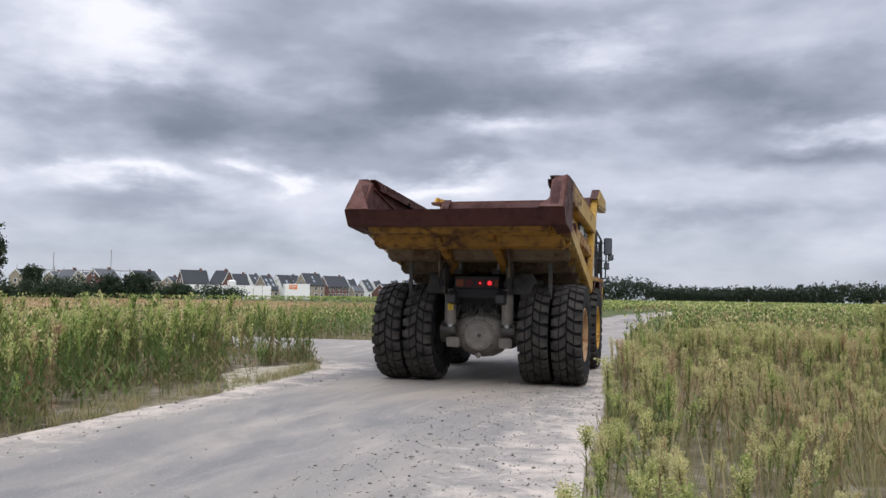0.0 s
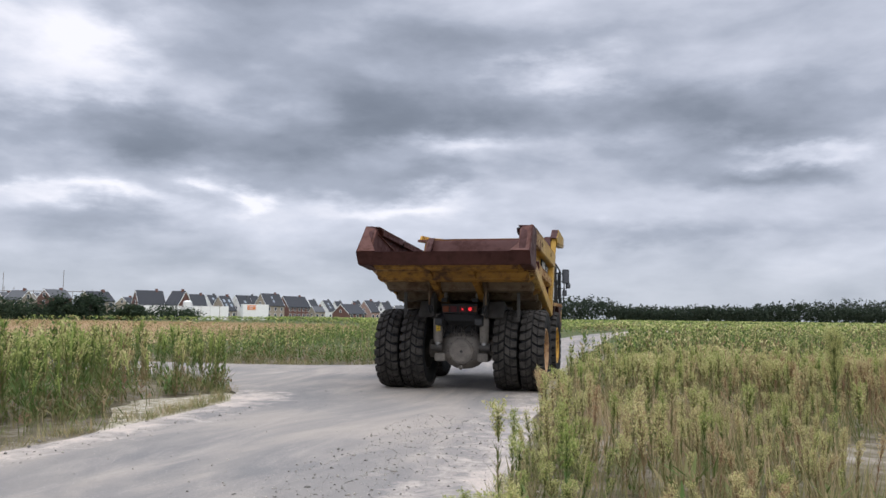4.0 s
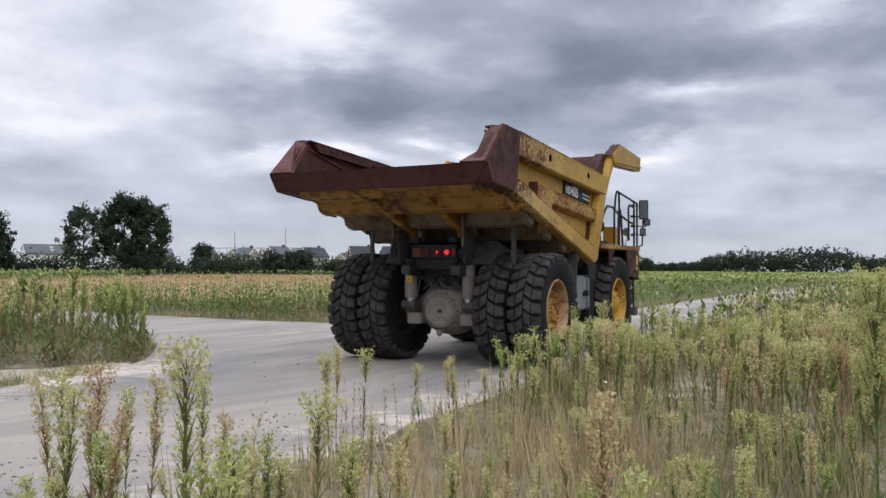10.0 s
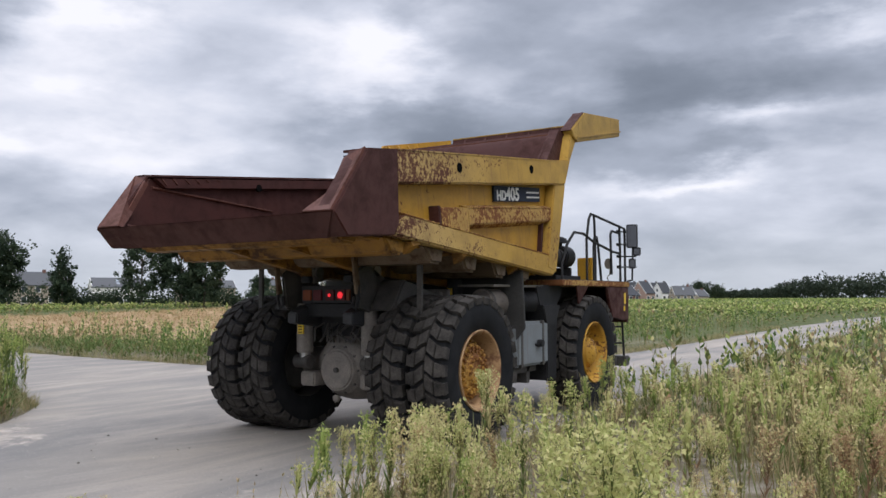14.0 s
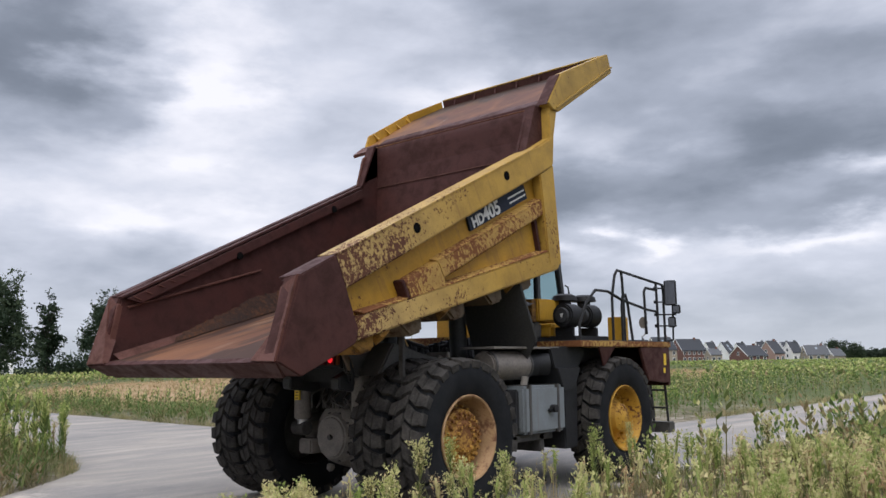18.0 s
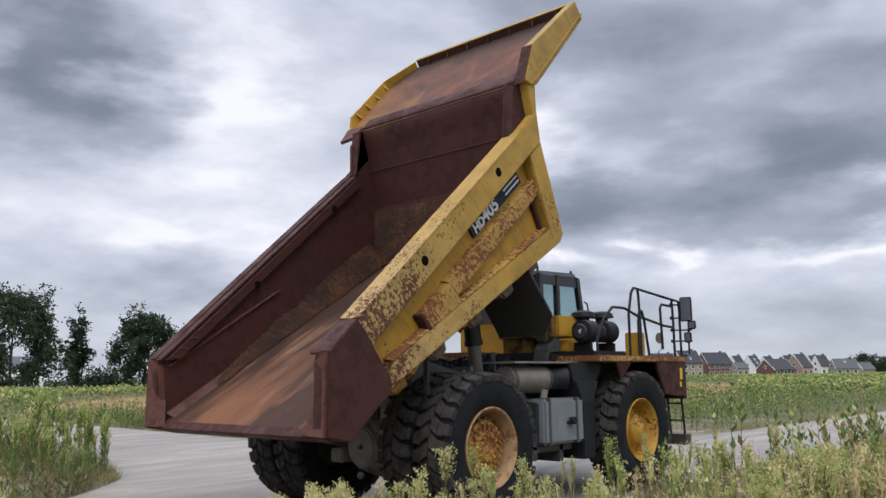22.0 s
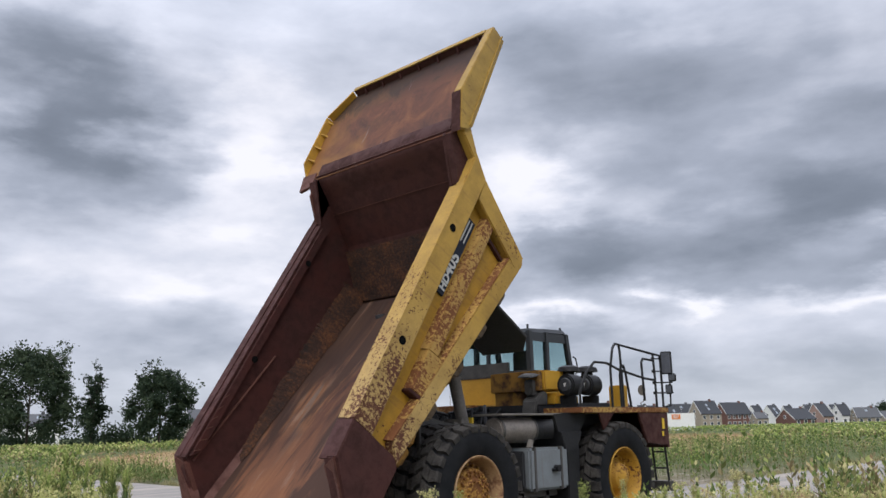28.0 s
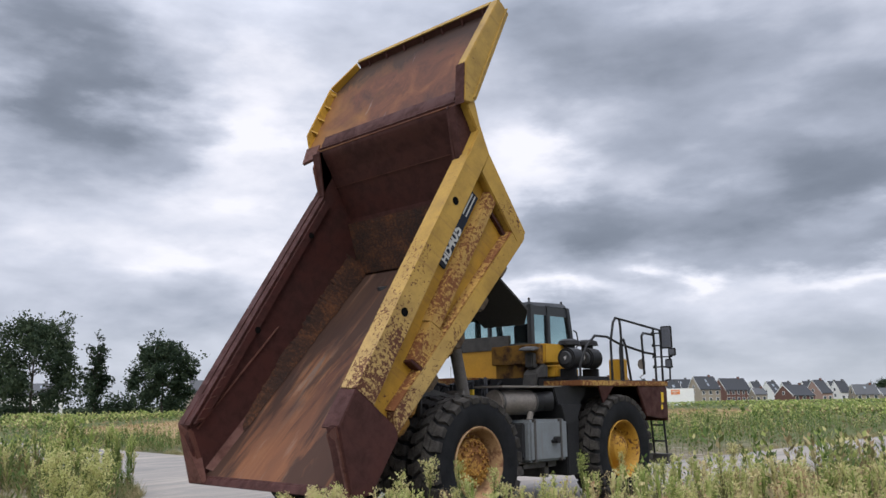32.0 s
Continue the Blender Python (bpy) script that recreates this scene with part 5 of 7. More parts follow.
part("roof", bm, CABGREY, cab, "dark grey cab roof", False, 0.015)
for x in (-0.05, -1.2):
    for y in (3.6, 4.6):
        bm = bm_new()
        cyl(bm, (x, y, 3.45), (x, y, 3.53), 0.02, n=8)
        part("roof_bolt", bm, BLACK, cab)


def post(x0, x1, y0, y1, top_shift=0.0):
    bm = bm_new()
    hexa(bm, [(x0, y0, 2.64), (x1, y0, 2.64), (x1, y1, 2.64), (x0, y1, 2.64)], [(x0, y0 + top_shift, 3.40), (x1, y0 + top_shift, 3.40), (x1, y1 + top_shift, 3.40), (x0, y1 + top_shift, 3.40)])
    part("pillar", bm, CABGREY, cab, "", False, 0.012)


for x0, x1 in ((CX1 - 0.09, CX1), (CX0, CX0 + 0.09)):
    post(x0, x1, CY0, CY0 + 0.12)
    post(x0, x1, CY0 + 0.50, CY0 + 0.60)
    post(x0, x1, CY1 - 0.02, CY1 + 0.09, -0.13)
post(-0.95, -0.87, CY0, CY0 + 0.06)
for x in (CX1 - 0.05, CX0 + 0.03):
    for y0, y1 in ((CY0 + 0.12, CY0 + 0.50), (CY0 + 0.60, CY1 - 0.06)):
        bm = bm_new()
        box(bm, x, x + 0.012, y0, y1, 2.68, 3.36)
        g = part("side_window", bm, GLASS, cab, "greenish side window")
        g.visible_shadow = False
        for z0, z1 in ((3.22, 3.38), (2.64, 2.70)):
            bm = bm_new()
            box(bm, x + 0.012, x + 0.03, y0, y1, z0, z1)
            part("window_frame", bm, CABGREY, cab)
for y in (CY0 + 0.03, CY1 + 0.02):
    bm = bm_new()
    box(bm, CX0 + 0.09, CX1 - 0.09, y, y + 0.012, 2.68, 3.36)
    g = part("window", bm, GLASS, cab, "greenish window")
    g.visible_shadow = False
bm = bm_new()
box(bm, CX0, CX1 - 0.50, CY0 - 0.02, CY0 + 0.05, 2.60, 2.86), box(bm, CX1 - 0.50, CX1, CY0 - 0.02, CY0 + 0.05, 2.60, 2.70)
part("sill", bm, GREASE, cab, "dusty grey band under the rear window", False, 0.01)
bm = bm_new()
tube(bm, [(CX1 + 0.02, CY1 + 0.1, 2.66), (CX1 + 0.04, CY1 + 0.16, 2.72), (CX1 + 0.04, CY1 + 0.10, 2.95), (CX1 + 0.02, CY1 + 0.04, 2.98)], 0.014, 6)
part("grab_handle", bm, BLACK, cab, "", True)
bm = bm_new()
box(bm, -0.72, -0.28, 3.95, 4.05, 2.60, 3.1), box(bm, -0.72, -0.28, 3.95, 4.40, 2.58, 2.68)
part("driver_seat", bm, BLACK, cab, "", False, 0.03)
bm = bm_new()
box(bm, -1.72, -0.70, 2.60, 3.44, 1.98, 2.10)
part("left_deck", bm, RUSTY, truck, "yellow left deck", False, 0.01)
bm = bm_new()
slab(bm, [(2.10, 1.90), (3.0, 1.92), (3.0, 1.80), (2.35, 1.30)], -1.50, -1.00)
slab(bm, [(2.30, 1.45), (2.62, 1.42), (2.60, 0.55), (2.34, 0.55)], -1.42, -0.70)
part("front_fender", bm, BLACK, truck, "", False, 0.015)
bm = bm_new()
cyl(bm, (-1.25, 3.7, 0.9), (1.25, 3.7, 0.9), 0.16, n=16)
part("front_axle", bm, BLACK, truck, "black front axle", True)
bm = bm_new()
box(bm, -1.55, -1.0, 1.25, 2.3, 0.8, 1.4)
part("left_tank", bm, GREY, truck, "", False, 0.03)

# hoist cylinders: the barrel follows the bed, the rod the frame
hoists = []
for s in (1, -1):
    bm = bm_new()
    cyl(bm, (0, 0, 0.35), (0, 0, 1.45), 0.115, n=20)
    cyl(bm, (0, 0, 0.35), (0, 0, 0.43), 0.130, n=20)
    barrel = part("hoist_barrel", bm, DARK, truck, "dark grey hoist cylinder", True, 0.008)
    bm = bm_new()
    cyl(bm, (0, 0, -0.1), (0, 0, 1.30), 0.078, n=18)
    rod = part("hoist_rod", bm, DUSTY, truck, "dusty grey hoist piston rod", True)
    bm = bm_new()
    cyl(bm, (0, 0, 0.0), (0, 0, 1.2), 0.092, n=18)
    cyl(bm, (0, 0, 0.0), (0, 0, 0.05), 0.102, n=18)
    sleeve = part("hoist_sleeve", bm, DUSTY, truck, "dusty grey middle stage of the hoist", True)
    hoists.append((s, barrel, sleeve, rod))
# bars that hang between the twin wheels
ejectors = []
for s in (1, -1):
    bm = bm_new()
    box(bm, -0.035, 0.035, -0.02, 0.02, -0.72, 0.05)
    ej = part("rock_ejector", bm, GREASE, truck, "rusty bar hanging between the twin wheels", False, 0.006)
    bm = bm_new()
    slab(bm, [(-0.06, 0.14), (0.06, 0.14), (0.06, -0.05), (0.0, -0.10), (-0.06, -0.05)], 0.045, 0.075)
    slab(bm, [(-0.06, 0.14), (0.06, 0.14), (0.06, -0.05), (0.0, -0.10), (-0.06, -0.05)], -0.075, -0.045)
    cyl(bm, (-0.09, 0, 0), (0.09, 0, 0), 0.028, n=10)
    part("ejector_bracket", bm, UNDER, ej, "", False, 0.006)
    ejectors.append((s, ej))


# ---- ground and road ----
def sheet(name, outline, z, material, label, category, jitter=0.0, step=0.6, thick=0.0):
    """A flat polygon with a slightly ragged edge."""
    rng = random.Random(len(outline))
    pts = []
    for (x0, y0), (x1, y1) in zip(outline, outline[1:] + outline[:1]):
        n = max(1, int(math.hypot(x1 - x0, y1 - y0) / step)) if abs(x0) < 40 and abs(y0) < 60 else 1
        for i in range(n):
            t = i / n
            x, y = x0 + (x1 - x0) * t, y0 + (y1 - y0) * t
            j = jitter * noise.noise((x * 0.9, y * 0.9, 1.7)) * 2 + rng.uniform(-1, 1) * jitter * 0.35
            pts.append((x + j, y + j * 0.6))
    bm = bm_new()
    f = face(bm, [(x, y, z) for x, y in pts])
    if thick:
        r = bmesh.ops.extrude_face_region(bm, geom=[f])
        bmesh.ops.translate(bm, verts=[v for v in r["geom"] if isinstance(v, bmesh.types.BMVert)], vec=(0, 0, -thick))
    bmesh.ops.triangulate(bm, faces=[f for f in bm.faces if len(f.verts) > 4])
    ob = part(name, bm, material)
    return tagged(ob, label, category, kind="structure")


bm = bm_new()
box(bm, -2500, 2500, -2500, 2500, -1.0, -0.03)
tagged(part("ground", bm, SOIL), "weedy sandy soil of the open field", "ground", kind="structure")
ROAD_LINE = [(-3.0, -70), (-3.1, -30), (-3.33, -12.7), (-3.3, -9), (-3.4, -5.6), (-3.6, -4.2), (-4.1, -2.7), (-4.8, -1.8), (-6.3, -0.4), (-8, 0.3), (-12, 0.8), (-30, 1.5), (-90, 2.5),
             (-90, 9), (-46, 7.6), (-27, 7.4), (-16, 6.6), (-9, 6.3), (-6.4, 6.8), (-4.9, 7.6), (-3.4, 9.5), (-2.6, 12.5), (-2.3, 17), (-2.2, 25), (-2.1, 40), (-1.4, 60), (2, 85), (12, 110), (30, 130),
             (31, 126), (16, 108), (6, 84), (2.0, 58), (1.75, 30), (1.78, 13.7), (1.9, 5), (2.0, 0), (2.2, -5), (2.5, -9), (2.6, -13.4), (2.8, -20), (3.2, -70)]
sheet("road", ROAD_LINE, 0.0, ROAD, "grey dusty concrete road with gravel at its edges", "road", 0.05, 0.4, 0.034)
TIP_LINE = [(-3.35, -8.4), (-3.2, -7.0), (-3.2, -4.8), (-3.9, -2.9), (-4.3, -2.5), (-4.6, -3.4), (-5.2, -4.3), (-5.0, -5.8), (-4.0, -7.2)]
sheet("sandy_verge", TIP_LINE, -0.012, SAND, "pale sandy verge with moss at the road's bend", "verge", 0.16, 0.35)
TAN_LINE = [(-24, 9.5), (-52, 15), (-70, 33), (-100, 88), (-122, 112), (-80, 128), (-40, 108), (-22, 62), (-21, 34), (-21, 18)]
sheet("dry_grass_field", TAN_LINE, -0.02, TAN, "field of dry tan grass", "field", 1.2, 2.0)


def inside(poly, x, y):
    """Which of the points lie in the polygon."""
    hit = np.zeros(len(x), bool)
    for (x0, y0), (x1, y1) in zip(poly, poly[1:] + poly[:1]):
        c = (y0 > y) != (y1 > y)
        hit ^= c & (x < (x1 - x0) * (y - y0) / (y1 - y0 + 1e-12) + x0)
    return hit


def np_mesh(name, verts, tris, mats, mat_index=None, tone=None):
    """A mesh from arrays of corners and triangles."""
    me = bpy.data.meshes.new(name)
    me.vertices.add(len(verts))
    me.vertices.foreach_set("co", np.asarray(verts, np.float32).ravel())
    me.loops.add(len(tris) * 3)
    me.loops.foreach_set("vertex_index", np.asarray(tris, np.int32).ravel())
    me.polygons.add(len(tris))
    me.polygons.foreach_set("loop_start", np.arange(0, len(tris) * 3, 3, dtype=np.int32))
    for m in mats:
        me.materials.append(m)
    if mat_index is not None:
        me.polygons.foreach_set("material_index", np.asarray(mat_index, np.int32))
    if tone is not None:
        a = me.attributes.new("tone", "FLOAT", "POINT")
        a.data.foreach_set("value", np.asarray(tone, np.float32))
    me.update(calc_edges=True)
    return me


class Bits:
    """Collects small triangles of three materials: stem, leaf, bud."""

    def __init__(self):
        self.v, self.t, self.m, self.o = [], [], [], []
        self.shift = 0.0

    def tri(self, a, b, c, m):
        n = len(self.v)
        self.v += [a, b, c]
        self.o += [self.shift] * 3
        self.t.append((n, n + 1, n + 2))
        self.m.append(m)

    def kite(self, base, way, side, length, width, m):
        p = np.asarray(base)
        a, b = p + way * length * 0.4 + side * width / 2, p + way * length * 0.4 - side * width / 2
        n = len(self.v)
        self.v += [p, a, p + way * length, b]
        self.o += [self.shift] * 4
        self.t += [(n, n + 1, n + 2), (n, n + 2, n + 3)]
        self.m += [m, m]

    def core(self, rings, m):
        """A closed lumpy column through rings of points."""
        n, k = len(self.v), len(rings[0])
        for ring in rings:
            self.v += list(ring)
            self.o += [self.shift] * k
        for i in range(len(rings) - 1):
            for j in range(k):
                a, b = n + i * k + j, n + i * k + (j + 1) % k
                self.t += [(a, b, b + k), (a, b + k, a + k)]
                self.m += [m, m]
        for j in range(1, k - 1):
            e = n + (len(rings) - 1) * k
            self.t.append((e, e + j, e + j + 1))
            self.m.append(m)

    def arrays(self):
        return np.array(self.v, np.float32), np.array(self.t, np.int32), np.array(self.m, np.int32), np.array(self.o, np.float32)


def unit(v):
    return v / (np.linalg.norm(v) + 1e-9)


def weed(seed, lod, width=0.24, start=0.55, leafy=1.0, bare=0.0):
    """One fleabane about 1.1 m high: a leafy stem whose rising branchlets make a loose plume of small buds."""
    r = np.random.RandomState(seed)
    B = Bits()
    h = 1.1
    lean = r.normal(0, 0.045, 2)
    at = lambda u: np.array([lean[0] * u * h, lean[1] * u * h, u * h])
    thick = (0.005, 0.007, 0.013, 0.03)[lod]
    if lod < 3:
        for a in (0, 2.1, 4.2)[: 3 if lod < 2 else 1]:
            s = np.array([math.cos(a), math.sin(a), 0]) * thick
            s2 = np.array([math.cos(a + 2.1), math.sin(a + 2.1), 0]) * thick
            B.tri(at(0) + s, at(0) + s2, at(0.97), 0)
    # narrow leaves up the stem, withered ones low down
    for i in range(int((54, 22, 6, 3)[lod] * leafy)):
        u = (0.04 + 0.30 * bare) + (start + 0.10 - 0.30 * bare) * r.uniform(0, 1) ** 0.8
        a = r.uniform(0, TAU)
        B.shift = r.uniform(0.1, 0.5) if u < 0.28 else r.uniform(-0.12, 0.12)
        way = unit(np.array([math.cos(a), math.sin(a), r.uniform(-0.3, 0.8) if u < 0.3 else r.uniform(0.9, 2.4)]))
        side = np.array([-math.sin(a), math.cos(a), 0])
        L = r.uniform(0.06, 0.115) * (1.0, 1.25, 2.0, 3.2)[lod] * (1.25 if leafy > 1 else 1.0)
        if lod == 0:
            B.tri(at(u) + side * L * 0.055, at(u) - side * L * 0.055, at(u) + way * L, 1)
        else:
            B.kite(at(u), way, side, L, L * (0, 0.20, 0.40, 0.5)[lod], 1)
    reach_at = lambda q: width * 0.31 * (1.0 - 0.45 * q ** 3.0) * (0.60 + 0.40 * min(1.0, q * 2))
    if lod < 2:
        # added uneven heart, greener to paint inner shade; no light passes through the plume
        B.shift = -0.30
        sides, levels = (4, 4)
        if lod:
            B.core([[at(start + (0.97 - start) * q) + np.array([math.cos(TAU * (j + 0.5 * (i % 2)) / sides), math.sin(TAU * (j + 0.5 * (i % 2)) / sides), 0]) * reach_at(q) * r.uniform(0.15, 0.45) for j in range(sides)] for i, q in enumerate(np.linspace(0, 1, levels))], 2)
        n, per = ((28, 17), (11, 7))[lod]
        for i in range(n):
            q = (i + r.uniform(0, 1)) / n
            a = i * 2.4 + r.uniform(-0.5, 0.5)
            out = np.array([math.cos(a), math.sin(a), 0])
            side = np.array([-math.sin(a), math.cos(a), 0])
            reach = reach_at(q) * r.uniform(0.55, 1.05)
            p0 = at(start + (0.90 - start) * q)
            p1 = p0 + out * reach + np.array([0, 0, reach * r.uniform(1.5, 2.6) + 0.03])
            p1[2] = min(p1[2], h * 1.0 - 2.2 * reach * reach / width + r.normal(0, 0.015))
            way = unit(p1 - p0)
            B.shift = 0.0
            if lod == 0:
                B.tri(p0 + side * 0.0022, p0 - side * 0.0022, p1, 0)
                B.kite(p0, unit(way + r.normal(0, 0.25, 3)), side, r.uniform(0.035, 0.07), 0.008, 1)
            else:
                B.tri(p0 + side * 0.005, p0 - side * 0.005, p1, 1)
            for j in range(per):
                c = p0 + (p1 - p0) * (1.08 - 0.80 * r.uniform(0, 1) ** 1.4) + r.normal(0, (0.010, 0.018)[lod], 3)
                w = (0.0145, 0.028)[lod] * r.uniform(0.6, 1.35)
                e1 = unit(r.normal(0, 1, 3)) * w
                e2 = unit(r.normal(0, 0.55, 3) + np.array([0, 0, 0.8]) + out * 0.4) * w * 1.15
                B.shift = r.uniform(-0.28, 0.22)
                B.tri(c - e1 * 0.5, c + e1 * 0.5, c + e2, 2)
        for j in range((16, 4)[lod]):
            c = at(r.uniform(0.92, 1.00)) + r.normal(0, 0.016, 3)
            w = (0.016, 0.028)[lod]
            e1 = unit(r.normal(0, 1, 3)) * w
            B.shift = r.uniform(-0.2, 0.2)
            B.tri(c - e1 * 0.5, c + e1 * 0.5, c + unit(r.normal(0, 0.4, 3) + np.array([0, 0, 1.0])) * w * 1.3, 2)
    else:
        n = (7, 3)[lod - 2]
        for i in range(n):
            q = (i + r.uniform(0, 1)) / n
            a = i * 2.4 + r.uniform(-0.5, 0.5)
            out = np.array([math.cos(a), math.sin(a), 0])
            side = unit(np.array([-math.sin(a), math.cos(a), 0]) + r.normal(0, 0.5, 3))
            B.shift = r.uniform(-0.25, 0.15)
            B.kite(at(start + (0.95 - start) * q) + out * reach_at(q) * r.uniform(0.2, 0.9), unit(out * 0.5 + np.array([0, 0, 1.0])), side, (0.10, 0.22)[lod - 2], (0.06, 0.12)[lod - 2], 1 if i % 3 == 0 else 2)
    return B.arrays()


def dead_stalk(seed):
    """A thin dry stalk with short brown side tufts near its top, about 0.8 m high."""
    r = np.random.RandomState(seed)
    B = Bits()
    lean = r.normal(0, 0.07, 2)
    at = lambda u: np.array([lean[0] * u, lean[1] * u, u * 0.8])
    for a in (0, 2.1):
        B.tri(at(0) + np.array([math.cos(a), math.sin(a), 0]) * 0.004, at(0) - np.array([math.cos(a), math.sin(a), 0]) * 0.004, at(1.0), 0)
    for i in range(26):
        u = r.uniform(0.45, 1.0)
        a = r.uniform(0, TAU)
        B.shift = r.uniform(-0.2, 0.3)
        B.kite(at(u), unit(np.array([math.cos(a), math.sin(a), r.uniform(1.0, 2.6)])), np.array([-math.sin(a), math.cos(a), 0]), r.uniform(0.025, 0.07) * (1.25 - 0.7 * u), 0.009, 0)
    return B.arrays()


def clump(seed):
    """Low leafy undergrowth: arching green leaves from one root, about half a metre high."""
    r = np.random.RandomState(seed)
    B = Bits()
    for i in range(22):
        a = r.uniform(0, TAU)
        p = np.array([*(r.normal(0, 0.07, 2)), 0])
        B.shift = r.uniform(-0.25, 0.2)
        B.kite(p + np.array([0, 0, r.uniform(0, 0.25)]), unit(np.array([math.cos(a) * 0.8, math.sin(a) * 0.8, r.uniform(0.5, 1.6)])), np.array([-math.sin(a), math.cos(a), 0]), r.uniform(0.09, 0.22), r.uniform(0.014, 0.028), 0)
    return B.arrays()


def tuft(seed, blades=9, h=0.55):
    """A tuft of thin dry grass."""
    r = np.random.RandomState(seed)
    B = Bits()
    for i in range(blades):
        a = r.uniform(0, TAU)
        p = np.array([*(r.normal(0, 0.05, 2)), 0])
        B.kite(p, unit(np.array([math.cos(a) * 0.35, math.sin(a) * 0.35, 1])), np.array([-math.sin(a), math.cos(a), 0]), h * r.uniform(0.5, 1.1), 0.012, 0)
    return B.arrays()


def scatter(name, xy, scale, tone, templates, mats, seed, label, category, widen=None):
    """Many copies of the templates joined into one mesh of stuff."""
    r = np.random.RandomState(seed)
    which = r.randint(0, len(templates), len(xy))
    vs, ts, ms, tn, base = [], [], [], [], 0
    for k, (v, t, m, o) in enumerate(templates):
        sel = np.where(which == k)[0]
        if not len(sel):
            continue
        n = len(sel)
        a = r.uniform(0, TAU, n)
        sc = scale[sel]
        lx, ly = r.normal(0, 0.075, n), r.normal(0, 0.075, n)
        w = sc if widen is None else sc * widen
        ca, sa = np.cos(a) * w, np.sin(a) * w
        x = v[None, :, 0] * ca[:, None] - v[None, :, 1] * sa[:, None] + xy[sel, 0][:, None] + lx[:, None] * v[None, :, 2]
        y = v[None, :, 0] * sa[:, None] + v[None, :, 1] * ca[:, None] + xy[sel, 1][:, None] + ly[:, None] * v[None, :, 2]
        z = v[None, :, 2] * sc[:, None] - 0.03
        vs.append(np.stack([x, y, z], -1).reshape(-1, 3))
        ts.append((t[None] + (np.arange(n) * len(v))[:, None, None] + base).reshape(-1, 3))
        ms.append(np.tile(m, n))
        tn.append((tone[sel][:, None] + o[None]).ravel())
        base += n * len(v)
    me = np_mesh(name, np.concatenate(vs), np.concatenate(ts), mats, np.concatenate(ms), np.concatenate(tn))
    return tagged(new(name, me), label, category, kind="stuff")


WALKED = np.array([(3.3, -20), (3.6, -18.4), (4.3, -17.3), (5.0, -15.7), (5.5, -13.7), (6.2, -12.0), (6.8, -10.3), (6.5, -9.1), (6.9, -8.0), (7.2, -7.1), (7.8, -7.3), (8.6, -7.9), (9.1, -8.3)])


def path_distance(x, y):
    d = np.full(len(x), 1e9)
    for (x0, y0), (x1, y1) in zip(WALKED, WALKED[1:]):
        dx, dy = x1 - x0, y1 - y0
        t = np.clip(((x - x0) * dx + (y - y0) * dy) / (dx * dx + dy * dy), 0, 1)
        d = np.minimum(d, np.hypot(x - x0 - t * dx, y - y0 - t * dy))
    return d


def spots(seed, x0, x1, y0, y1, density):
    r = np.random.RandomState(seed)
    n = int((x1 - x0) * (y1 - y0) * density)
    x, y = r.uniform(x0, x1, n), r.uniform(y0, y1, n)
    off_road = ~inside(ROAD_LINE, x, y)
    for ox, oy in ((0.18, 0), (-0.18, 0), (0, 0.18), (0, -0.18)):
        off_road &= ~inside(ROAD_LINE, x + ox, y + oy)
    # patches: bare and thick places
    c = np.array([noise.noise((a * 0.33, b * 0.33, 0.5)) + 0.5 * noise.noise((a * 1.1, b * 1.1, 3.5)) for a, b in zip(x, y)])
    keep = off_road & (c > np.where(x < 0, r.uniform(-0.75, 0.02, n), r.uniform(-0.95, 0.0, n)))
    # thin at the right-hand edge of the road
    edge = np.interp(y, [-22, -13.4, -9, -5, 0, 14], [2.8, 2.6, 2.5, 2.2, 2.0, 1.8])
    keep &= ~((x > 0) & (x < edge + 1.5) & (y < -4) & (r.uniform(0, 1, n) > 0.10 + 0.55 * np.clip((x - edge) / 1.5, 0, 1)))
    # the sandy point of the left island is thinly grown
    bare = inside(TIP_LINE, x, y) & (r.uniform(0, 1, n) < 0.93)
    keep &= ~bare
    keep &= ~((x > 1.6) & (x < 3.4) & (y > 3) & (y < 60) & (r.uniform(0, 1, n) < 0.75))
    return x[keep], y[keep]


def swell(x, y):
    """Taller and lower clumps."""
    return 1 + 0.50 * np.array([noise.noise((a * 0.55, b * 0.55, 11.5)) + 0.4 * noise.noise((a * 1.7, b * 1.7, 2.5)) for a, b in zip(x, y)])


def tones(x, y, seed):
    r = np.random.RandomState(seed)
    c = np.array([noise.noise((a * 0.22, b * 0.22, 7.5)) for a, b in zip(x, y)])
    mean = np.where(x < -2, 0.24, np.where(y < 7, 0.56, 0.43))
    return np.clip(mean + 0.42 * c + r.normal(0, 0.22, len(x)), 0, 1)


MATS = [STEM, LEAF, BUD]
W0 = [weed(q, 0, wd, st, lf, br) for q, wd, st, lf, br in ((1, 0.26, 0.66, 1.2, 0), (2, 0.20, 0.60, 1.1, 0.4), (3, 0.36, 0.69, 1.3, 0.1), (4, 0.18, 0.62, 0.8, 0.6), (5, 0.30, 0.72, 1.1, 0.3), (6, 0.23, 0.58, 1.3, 0.1))]
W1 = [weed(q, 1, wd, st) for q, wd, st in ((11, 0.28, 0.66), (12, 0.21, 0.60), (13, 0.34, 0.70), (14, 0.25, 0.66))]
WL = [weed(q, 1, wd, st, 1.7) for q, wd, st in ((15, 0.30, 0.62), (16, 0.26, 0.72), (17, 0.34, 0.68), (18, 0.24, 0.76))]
W2 = [weed(q, 2, wd, st) for q, wd, st in ((21, 0.26, 0.58), (22, 0.32, 0.64), (23, 0.22, 0.52))]
